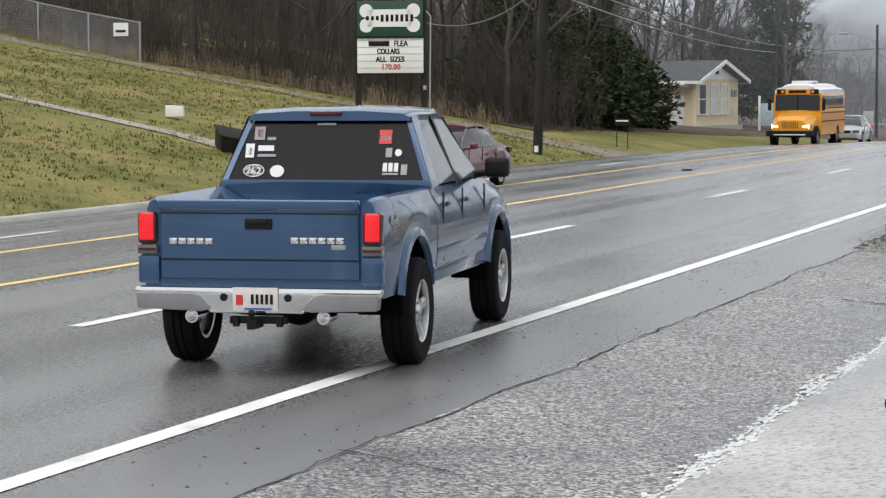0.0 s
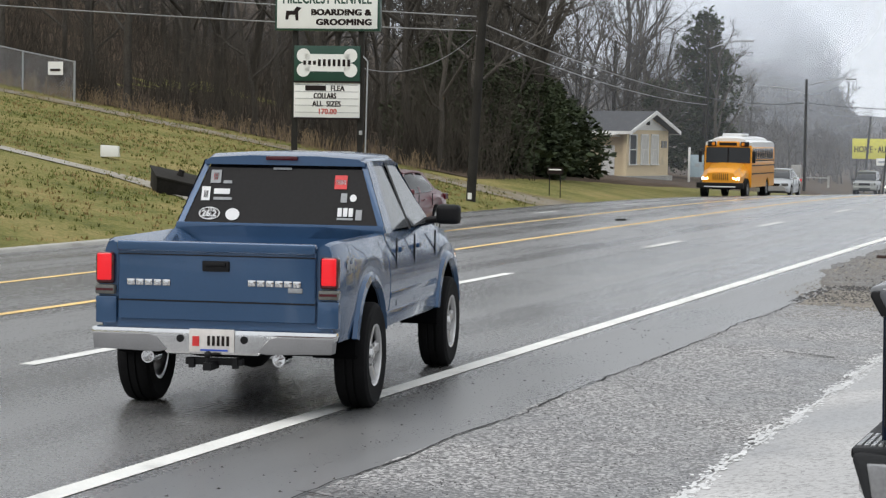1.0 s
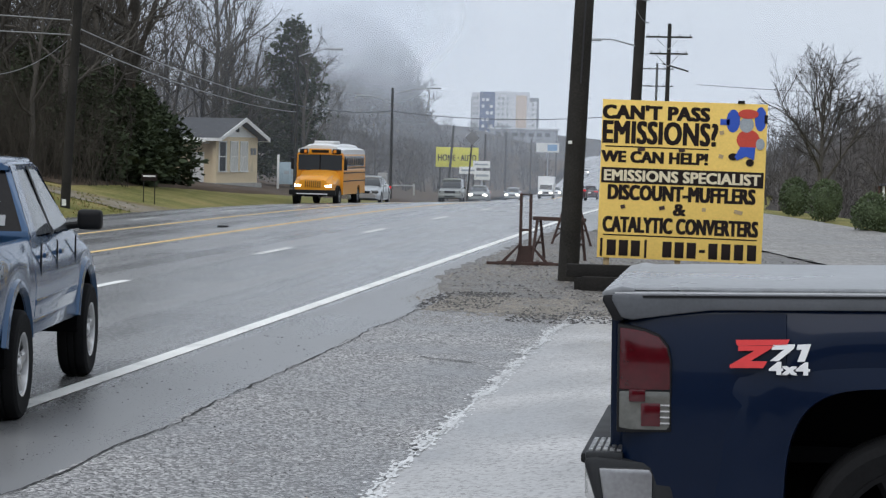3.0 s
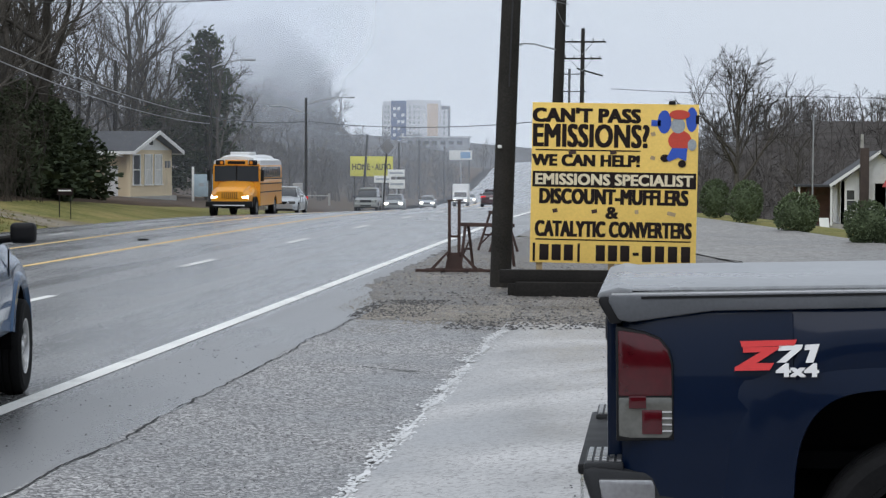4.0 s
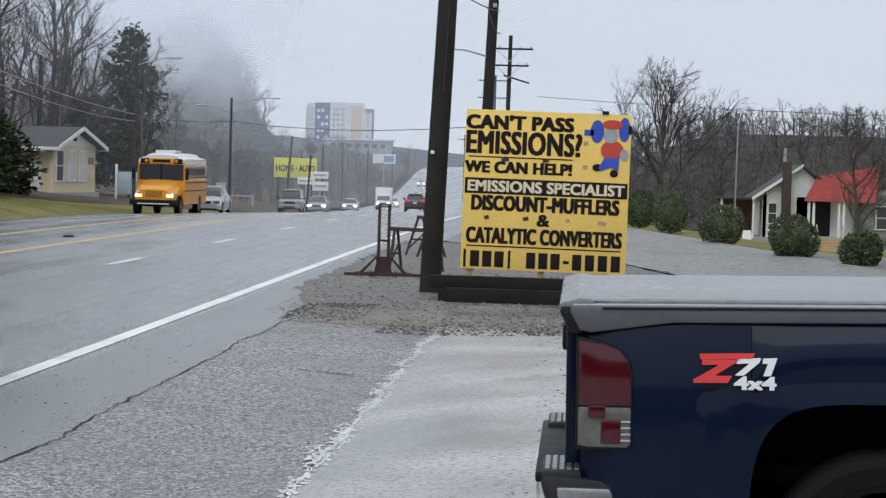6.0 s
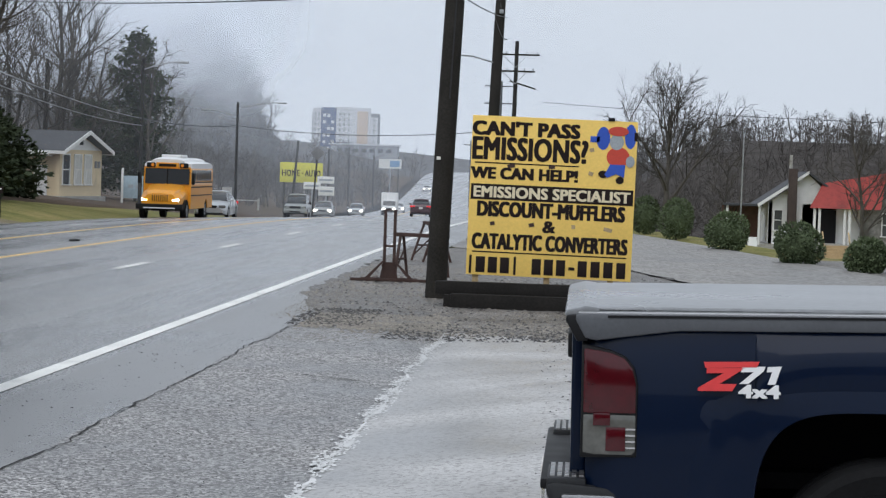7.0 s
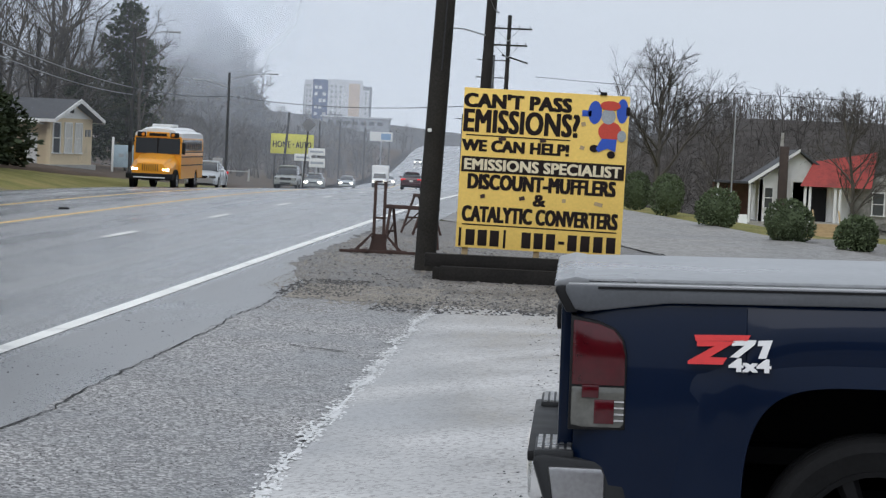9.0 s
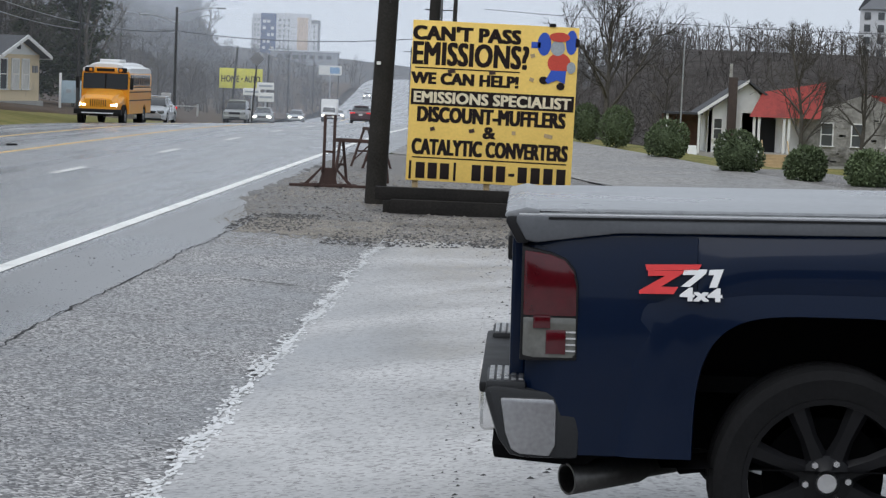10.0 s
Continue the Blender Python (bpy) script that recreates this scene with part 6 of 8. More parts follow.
def cedar(seed, height, width, at, group="cedars", low=0.06, open_crown=False):
    """An evergreen: trunk and boughs hung with many small foliage sprays; open_crown leaves gaps between the boughs."""
    rng = random.Random(seed)
    t = thing("cedar_tree", "dark green shaggy evergreen cedar beside the road", "tree", at, rng.uniform(0, 360), group)
    tv, tf = [], []
    sprout(rng, tv, tf, (0, 0, -0.2), (0.1, 0, height * 0.97), 0.14, 0.02, 6, 5, 0.02)
    centres = []
    if open_crown:
        for i in range(int(height * 11)):
            h = low + (0.98 - low) * (i + rng.random()) / int(height * 11)
            a = i * 2.4 + rng.uniform(-0.6, 0.6)
            lump = 1 + 0.5 * noise.noise(Vector((math.cos(a) * 1.3 + seed, math.sin(a) * 1.3, h * height * 0.35)))
            reach = width * 0.5 * min(1.0, 0.62 + 1.4 * h) * (1 - h) ** 0.55 * rng.uniform(0.55, 1.25) * lump + 0.15
            tip = (math.cos(a) * reach, math.sin(a) * reach, h * height + reach * rng.uniform(-0.15, 0.5))
            sprout(rng, tv, tf, (0, 0, h * height - 0.1), tip, 0.03, 0.01, 3, 1, 0.0)
            for k in range(int(9 + 15 * reach)):
                g = rng.random() ** 0.6
                e = 0.14 + 0.20 * g * (1 - 0.5 * g) * reach
                centres.append((np.array((tip[0] * g, tip[1] * g, (h * height - 0.1) * (1 - g) + tip[2] * g)) + np.array([rng.gauss(0, e), rng.gauss(0, e), rng.gauss(0, e * 0.55)]), a, rng.uniform(0.16, 0.36)))
    else:
        for i in range(int(58 * height * width)):
            h = low + (1 - low) * rng.random() ** 1.15
            a = rng.uniform(0, 2 * math.pi)
            lump = 1 + 0.55 * noise.noise(Vector((math.cos(a) * 1.6 + seed, math.sin(a) * 1.6, h * height * 0.55)))
            reach = width * 0.5 * min(1.0, 0.55 + 2.2 * h) * (1 - h) ** 0.42 * rng.uniform(0.35, 1.08) * lump + 0.05
            centres.append((np.array((math.cos(a) * reach, math.sin(a) * reach, h * height + rng.uniform(-0.2, 0.2))), a, rng.uniform(0.2, 0.5) * (0.55 + 0.6 * (1 - h))))
    k = len(centres) * 4
    gen = np.random.default_rng(seed)
    C = np.repeat(np.array([c[0] for c in centres]), 4, axis=0)
    A, S = np.repeat([c[1] for c in centres], 4), np.repeat([c[2] for c in centres], 4)[:, None]
    D = np.stack((np.cos(A) + gen.uniform(-0.9, 0.9, k), np.sin(A) + gen.uniform(-0.9, 0.9, k), gen.uniform(-0.6, 0.9, k)), 1)
    D = D / np.linalg.norm(D, axis=1, keepdims=True) * S
    E = np.cross(D, np.stack((gen.uniform(-1, 1, k), gen.uniform(-1, 1, k), np.ones(k)), 1))
    E = E / (np.linalg.norm(E, axis=1, keepdims=True) + 1e-9) * S * 0.28
    V = np.stack((C, C + D * 0.5 + E, C + D, C + D * 0.5 - E), 1).reshape(-1, 3)
    raw("trunk", tv, tf, BARK, t, True)
    raw("crown", V, np.arange(k * 4).reshape(-1, 4), NEEDLES, t)
    return t


# ---- far verge: kerb, drives, woodland floor ----
def zland(x, y):
    return float(land(x, y))


kerb = sheet("kerb", [KERB - 0.22, KERB - 0.19, KERB - 0.03, KERB], list(np.arange(20, 57.5, 1.5)), CONCRETE, 0.0)
for i, v in enumerate(kerb.data.vertices):
    v.co.z += (0.0, 0.08, 0.08, 0.0)[i % 4] - 0.02
tagged(kerb, "low grey concrete kerb along the turf", "kerb", kind="structure")


def strip(name, mid, widths, material, lift, label):
    """A winding path along points (x, y)."""
    verts, faces = [], []
    pts = []
    for k in range(len(mid) - 1):
        for s in range(6):
            f = s / 6
            pts.append((mid[k][0] * (1 - f) + mid[k + 1][0] * f, mid[k][1] * (1 - f) + mid[k + 1][1] * f, widths[k] * (1 - f) + widths[k + 1] * f))
    pts.append((*mid[-1], widths[-1]))
    for i, (x, y, w) in enumerate(pts):
        a, b = pts[max(0, i - 1)], pts[min(len(pts) - 1, i + 1)]
        n = Vector((-(b[1] - a[1]), b[0] - a[0], 0)).normalized()
        for s in (-0.5, 0, 0.5):
            px, py = x + n.x * w * s, y + n.y * w * s
            verts.append((px, py, zland(px, py) + lift))
    for i in range(len(pts) - 1):
        for s in range(2):
            faces.append((i * 3 + s, i * 3 + s + 1, i * 3 + s + 4, i * 3 + s + 3))
    return tagged(raw(name, verts, faces, material, None, True), label, "driveway", kind="structure")


strip("pavement", [(-20.7, 60.6), (-22.2, 60.4), (-24.3, 61.4), (-27.5, 62.9), (-33, 64.2), (-42, 66)], [5.6, 3.6, 1.6, 1.0, 0.9, 0.9], DRIVE, -0.03, "pale concrete drive climbing the turf bank")
strip("pavement", [(-20.7, 86.6), (-22.5, 86.6), (-25.4, 87.4), (-34, 87.2), (-45, 87.6), (-60, 90)], [6.5, 4.2, 2.6, 2.2, 2.2, 2.2], TRACK, -0.03, "grey gravel drive along the edge of the woods")
litter = sheet("woodland_floor", list(np.arange(-140, -21.5, 3.0)), list(np.arange(91, 250, 3.0)) + list(np.arange(250, 700, 9.0)), LITTER, -0.02, ragged=1.0)
lv = litter.data.vertices
for v in lv:
    if v.co.x - float(bend(v.co.y)) > -27 - 3.0 * math.sin(v.co.y * 0.21) and v.co.y < 300:
        v.co.z -= 0.25 if v.co.x - float(bend(v.co.y)) > -25 else 0.0
tagged(litter, "brown leaf litter under the bare trees", "ground", kind="structure")

# ---- kennel sign ----
def kennel_sign():
    t = thing("roadside_sign", "white and dark green kennel sign on two tall brown posts", "sign", (-23.85, 69.9, 0.05), 6)
    t.scale = (1.07, 1.07, 1.07)
    for x, z0 in ((-0.98, -0.2), (0.98, -0.35)):
        part("post", Shape().box((x, 0.05, (z0 + 6.05) / 2), (0.15, 0.15, 6.05 - z0), bev=0.01), POLE_WOOD, t)
    top = part("cabinet", Shape().box((0.0, 0, 5.42), (3.1, 0.28, 1.30), bev=0.02), SIGN_GREEN, t)
    part("face", Shape().box((0.0, -0.145, 5.42), (2.98, 0.012, 1.18), bev=0.003), SIGN_WHITE, top, "white lit-box face")
    F = -0.154
    lettering("lettering", "HILLCREST KENNEL", 0.50, SIGN_GREEN, top, Matrix.Translation((0.0, F, 5.72)), 2.62, 0.002, 0.008)
    lettering("lettering", "BOARDING &", 0.24, SIGN_BLACK, top, Matrix.Translation((0.42, F, 5.30)), 1.75, 0.002, 0.018)
    lettering("lettering", "GROOMING", 0.24, SIGN_BLACK, top, Matrix.Translation((0.50, F, 5.02)), 1.62, 0.002, 0.018)
    part("emblem", Shape().prism([(-1.24, 5.08), (-1.16, 5.08), (-1.12, 5.22), (-0.95, 5.22), (-0.93, 5.06), (-0.85, 5.06), (-0.86, 5.32), (-0.76, 5.42), (-0.90, 5.46), (-1.0, 5.34), (-1.22, 5.34)], "y", F - 0.003, F + 0.004), SIGN_BLACK, top)
    mid = part("panel", Shape().box((0.0, 0, 3.83), (1.96, 0.16, 1.02), bev=0.01), SIGN_GREEN, t, "dark green panel")
    bone = Shape().box((0, -0.088, 3.85), (1.35, 0.012, 0.50))
    for x in (-0.70, 0.70):
        for z in (3.64, 4.06):
            bone.lathe([(0, -0.006), (0.20, -0.006), (0.20, 0.006), (0, 0.006)], (x, -0.088, z), "y", 20)
    part("bone_shape", bone, SIGN_WHITE, mid, "white bone-shaped plate")
    for k in range(10):
        part("bar", Shape().box((-0.66 + 0.146 * k, -0.098, 3.85), (0.085, 0.004, 0.20 if k > 2 else 0.12)), SIGN_BLACK, mid)
    low = part("letter_board", Shape().box((0.0, 0, 2.78), (1.96, 0.14, 1.02), bev=0.01), SIGN_WHITE, t, "white letter board")
    for z in (2.25, 3.30):
        part("edge", Shape().box((0, -0.05, z), (1.98, 0.12, 0.05)), SIGN_BLACK, low)
    for k in range(5):
        part("rail", Shape().box((0, -0.074, 2.42 + 0.2 * k), (1.9, 0.006, 0.012)), GREY_PLASTIC, low)
    part("bar", Shape().box((-0.33, -0.074, 3.12), (0.62, 0.006, 0.15)), SIGN_BLACK, low)
    for text, x, z, w, m in (("FLEA", 0.33, 3.12, 0.40, SIGN_BLACK), ("COLLARS", -0.05, 2.90, 0.66, SIGN_BLACK), ("ALL  SIZES", 0.0, 2.67, 0.84, SIGN_BLACK), ("170.00", 0.04, 2.45, 0.52, LETTER_RED)):
        lettering("lettering", text, 0.22, m, low, Matrix.Translation((x, -0.075, z)), w, 0.002, 0.008)
    part("conduit", Shape().rod((1.16, -0.05, 0.9), (1.20, -0.05, 3.9), 0.022, n=6).rod((1.20, -0.05, 3.9), (1.05, 0.0, 4.05), 0.022, n=6), STEEL, t, "grey steel conduit")
    part("meter", Shape().lathe([(0.0, -0.16), (0.09, -0.15), (0.10, -0.02), (0.0, 0.0)], (1.17, -0.06, 0.95), "y", 14).box((1.15, -0.02, 0.92), (0.16, 0.10, 0.30), bev=0.01), STEEL, t, "grey electric meter")
    part("junction_box", Shape().box((1.02, -0.05, 1.85), (0.08, 0.08, 0.12), bev=0.005), STEEL, t)
    return t


kennel_sign()

# ---- mailbox, fallen planter, white box, fence ----
t = thing("mailbox", "black mailbox on a dark post beside the road", "mailbox", (-22.2, 57.4, zland(-22.2, 57.4) - 0.03), -70)
part("post", Shape().box((0, 0, 0.55), (0.10, 0.10, 1.2), bev=0.006), TIMBER, t)
box = Shape()
ring = [(-0.10, 1.12), (0.10, 1.12)] + [(0.10 * math.cos(a), 1.22 + 0.10 * math.sin(a)) for a in [math.pi * k / 8 for k in range(9)]]
part("box", box.prism(ring, "y", -0.27, 0.27, 0.006), BLACK_PLASTIC, t, "black mailbox body")
part("door", Shape().box((0, -0.275, 1.2), (0.17, 0.012, 0.15), bev=0.01), GREY_PLASTIC, t)
part("platform", Shape().box((0, 0, 1.11), (0.16, 0.5, 0.03)), TIMBER, t)

t = thing("planter_box", "weathered dark wooden planter tipped on the bank", "planter", (-25.1, 61.3, zland(-25.1, 61.3) - 0.02), 35)
t.matrix_basis = Matrix.Translation((-25.1, 61.3, zland(-25.1, 61.3) + 0.12)) @ pose(0, 0, 0, 16, 12, 38) @ Matrix.Scale(0.88, 4)
part("box", Shape().prism([(-0.75, 0.35), (0.75, 0.35), (0.62, -0.25), (-0.62, -0.25)], "y", -0.55, 0.55, 0.01), TIMBER, t)
part("rim", Shape().box((0, 0, 0.37), (1.6, 1.2, 0.06), bev=0.01), POLE_WOOD, t, "grey worn rim")
part("stump", Shape().rod((0.1, 0.1, 0.38), (0.12, 0.12, 0.58), 0.12, 0.09, 9), TIMBER, t)

t = thing("white_crate", "small white plastic crate on the turf bank", "crate", (-30.1, 67.6, zland(-30.1, 67.6)), 20)
part("crate", Shape().prism([(-0.28, 0.0), (0.28, 0.0), (0.27, 0.33), (-0.28, 0.36)], "y", -0.2, 0.2, 0.02), SIGN_WHITE, t)

t = thing("fence", "grey chain-link fence along the top of the bank", "fence", (0, 0, 0), kind="")
rail_pts = []
for k in range(8):
    x, y = -42.4 - 2.6 * k, 89.6 + 0.4 * k
    z = zland(x, y)
    rail_pts.append((x, y, z))
    part("post", Shape().rod((x, y, z - 0.1), (x, y, z + 1.62), 0.035 if k else 0.05, n=8), STEEL, t)
for a, b in zip(rail_pts, rail_pts[1:]):
    part("rail", Shape().rod((a[0], a[1], a[2] + 1.58), (b[0], b[1], b[2] + 1.58), 0.022, n=6), STEEL, t)
    wires = Shape()
    for k in range(-12, 22):
        for up in (1, -1):
            f0, f1 = k / 20, (k + 12) / 20
            g0, g1 = max(0, f0), min(1, f1)
            if g1 - g0 < 0.05:
                continue
            h0, h1 = (g0 - f0) / 0.6, (g1 - f0) / 0.6
            if up < 0:
                h0, h1 = 1 - h0, 1 - h1
            p = [a[i] + (b[i] - a[i]) * g0 for i in range(3)]
            q = [a[i] + (b[i] - a[i]) * g1 for i in range(3)]
            wires.rod((p[0], p[1], p[2] + 1.55 * h0), (q[0], q[1], q[2] + 1.55 * h1), 0.0032, n=3, caps=False)
    part("wire_mesh", wires, STEEL, t)
part("notice", Shape().box((-43.3, 89.65, zland(-43.3, 89.7) + 1.15), (0.75, 0.02, 0.55), rot=(0, 0, -9)), SIGN_WHITE, t, "white notice plate")
part("bar", Shape().box((-43.3, 89.62, zland(-43.3, 89.7) + 1.08), (0.5, 0.02, 0.10), rot=(0, 0, -9)), SIGN_BLACK, t)

# ---- the woods ----
wood_kinds = []
for seed, h, sp, r in ((11, 15, 6.2, 0.24), (12, 13, 4.6, 0.16), (13, 16, 6.8, 0.28), (14, 11, 4.2, 0.13), (15, 14, 5.2, 0.19)):
    wood_kinds.append(bare_tree(seed, h, sp, trunk_r=r, low=0.26, limbs=9, branches=6, twigs=5, fine=2))
wood_protos = []
for k, (tv, tf, cv, cf) in enumerate(wood_kinds):
    p = thing("tree", "tall bare deciduous tree with grey-brown bark", "tree", (-40 - 3 * k, 97 + k, 0), 0, "roadside woods")
    raw("trunk", tv, tf, BARK, p, True)
    raw("crown", cv, cf, BARK, p)
    wood_protos.append(p)


def open_ground(x, y):
    """The lawn between the road and the cream house, east of a slanting edge of the woods."""
    return x > 1.0 - 0.278 * (y - 2.0) and y < 152


rng = random.Random(5)
spots = []
for _ in range(900):
    y = rng.uniform(92.5, 176)
    west = rng.uniform(0, 1) ** 1.2 * (44 if y < 150 else 40)
    x = -26.5 - west - max(0, y - 118) * 0.12
    if (y > 134 and x > -43) or open_ground(x, y):
        continue
    if all((x - a) ** 2 + (y - b) ** 2 > 3.0 ** 2 for a, b in spots):
        spots.append((x, y))
    if len(spots) >= 95:
        break
spots += [(-39.5, 163), (-42.2, 160), (-37.6, 168), (-41.0, 173), (-45.5, 165), (-44.0, 178), (-38.3, 182), (-47.5, 171), (-35.8, 164), (-33.6, 184), (-40.8, 157), (-44.2, 156), (-37.0, 174), (-42.6, 167), (-46.5, 160), (-39.0, 177)]
LARGE = [(-29.6, 116.5), (-33.5, 121.0), (-27.6, 108.0), (-34.6, 166.5), (-36.6, 160.0), (-31.2, 171.0), (-42.0, 104.0)]
spots += LARGE
for k, (x, y) in enumerate(spots):
    src = wood_protos[(0, 2)[k % 2] if (x, y) in LARGE else k % 5]
    z = zland(x, y) - 0.1
    sc = rng.uniform(0.78, 1.12) * (1.12 if (x, y) in LARGE[:3] else 0.85 if (x, y) in LARGE else 1.0)
    m = Matrix.Translation((x, y, z)) @ pose(0, 0, 0, rng.uniform(-3, 3), rng.uniform(-3, 3), rng.uniform(0, 360)) @ Matrix.Scale(sc, 4)
    if k < 5:
        src.matrix_basis = m
        src.scale = (sc, sc, sc)
    else:
        c = copy_thing(src, m)
        c.scale = (sc, sc, sc)

# understorey of thin stems
def thicket(name, boxes, count, seed, hmin, hmax, material, label, stems=5):
    rng = random.Random(seed)
    v, f = [], []
    for _ in range(count):
        x0, x1, y0, y1 = rng.choice(boxes)
        x, y = rng.uniform(x0, x1), rng.uniform(y0, y1)
        if open_ground(x, y) and y > 98:
            continue
        z = zland(x, y)
        for _ in range(stems):
            h = rng.uniform(hmin, hmax)
            a = rng.uniform(0, 6.28)
            lean = rng.uniform(0.05, 0.55) * h
            base = np.array((x + rng.uniform(-0.3, 0.3), y + rng.uniform(-0.3, 0.3), z - 0.05))
            tip = base + np.array((math.cos(a) * lean, math.sin(a) * lean, h))
            pts = sprout(rng, v, f, base, tip, 0.014, 0.004, 3, 3, 0.06)
            for _ in range(4):
                q = pts[rng.randint(1, 3)]
                d = np.array((rng.uniform(-1, 1), rng.uniform(-1, 1), rng.uniform(0.1, 1.2))) * h * 0.22
                sprout(rng, v, f, q, q + d, 0.007, 0.003, 3, 1, 0)
    ob = raw(name, v, f, material)
    return tagged(ob, label, "undergrowth", kind="stuff")


thicket("thicket", [(-62, -27, 90.5, 97), (-30, -25, 92, 118), (-70, -30, 97, 125), (-60, -40, 125, 160)], 1500, 8, 1.2, 4.5, UNDERGROWTH, "dense brown leafless thicket under the trees")
thicket("tall_grass", [(-50, -27, 89.4, 91.5)], 150, 9, 0.25, 0.7, DRY_WEED, "dry brown weeds at the edge of the woods", 6)

def tufts(name, count, material, label, seed):
    """Small tufts of blades standing out of the turf on the bank."""
    rng = random.Random(seed)
    v, f = [], []
    while len(f) < count * 4:
        x, y = rng.uniform(-50, -20.9), rng.uniform(24, 89)
        if x > float(bend(y)) + KERB - 0.3 or noise.noise(Vector((x * 0.25, y * 0.25, seed))) < rng.uniform(-0.5, 0.4):
            continue
        z = zland(x, y) - 0.07
        for _ in range(4):
            a, h = rng.uniform(0, 6.28), rng.uniform(0.055, 0.115)
            w = rng.uniform(0.012, 0.035)
            bx, by = x + rng.uniform(-0.12, 0.12), y + rng.uniform(-0.12, 0.12)
            k = len(v)
            v += [(bx - w * math.sin(a), by + w * math.cos(a), z), (bx + w * math.sin(a), by - w * math.cos(a), z), (bx + math.cos(a) * 0.05, by + math.sin(a) * 0.05, z + h)]
            f.append((k, k + 1, k + 2))
    return tagged(raw(name, v, f, material), label, "grass", kind="stuff")


tufts("grass", 9000, GREEN_TUFT, "green tufts of grass on the turf bank", 61)
tufts("grass", 6000, STRAW_TUFT, "dry straw-coloured tufts of grass on the bank", 62)

# evergreens
for k, (x, y, h, w) in enumerate(((-26.4, 104, 4.0, 4.2), (-28.0, 108, 5.0, 4.8), (-29.8, 111, 5.0, 4.8), (-28.6, 114, 4.4, 4.6), (-31.2, 118, 5.6, 5.2), (-29.6, 121, 3.7, 4.6), (-33.2, 125, 5.0, 4.6), (-31.5, 106, 5.0, 4.4), (-34, 112, 6.0, 4.6), (-27.4, 99.5, 4.0, 4.4), (-29.6, 102.5, 6.0, 5.0))):
    cedar(30 + k, h, w, (x, y, zland(x, y)), low=0.0)
for k, (x, y, h, w) in enumerate(((-33.3, 176, 12.8, 6.0), (-36.0, 172, 7.0, 5.2))):
    cedar(50 + k, h, w, (x, y, zland(x, y)), open_crown=True)


# ---- cream house across the road ----
def sash(parent, at, w, h, turn, pane, frame_mat=WHITE_TRIM, name="window"):
    """A window: frame of four bars, sill, two panes. Faces -y before the turn."""
    o = new(name)
    o.parent = parent
    o.matrix_basis = Matrix.Translation(at) @ pose(0, 0, 0, 0, 0, turn)
    part("pane", Shape().box((0, 0.01, h * 0.25), (w * 0.92, 0.012, h * 0.46)), pane, o)
    part("pane", Shape().box((0, 0.01, -h * 0.25), (w * 0.92, 0.012, h * 0.46)), pane, o)
    part("window_frame", Shape().box((-w / 2, -0.01, 0), (0.08, 0.07, h)).box((w / 2, -0.01, 0), (0.08, 0.07, h)).box((0, -0.008, h / 2), (w + 0.08, 0.07, 0.08)).box((0, -0.008, 0), (w, 0.05, 0.05)), frame_mat, o)
    part("window_sill", Shape().box((0, -0.04, -h / 2), (w + 0.2, 0.14, 0.07), bev=0.01), frame_mat, o)
    return o


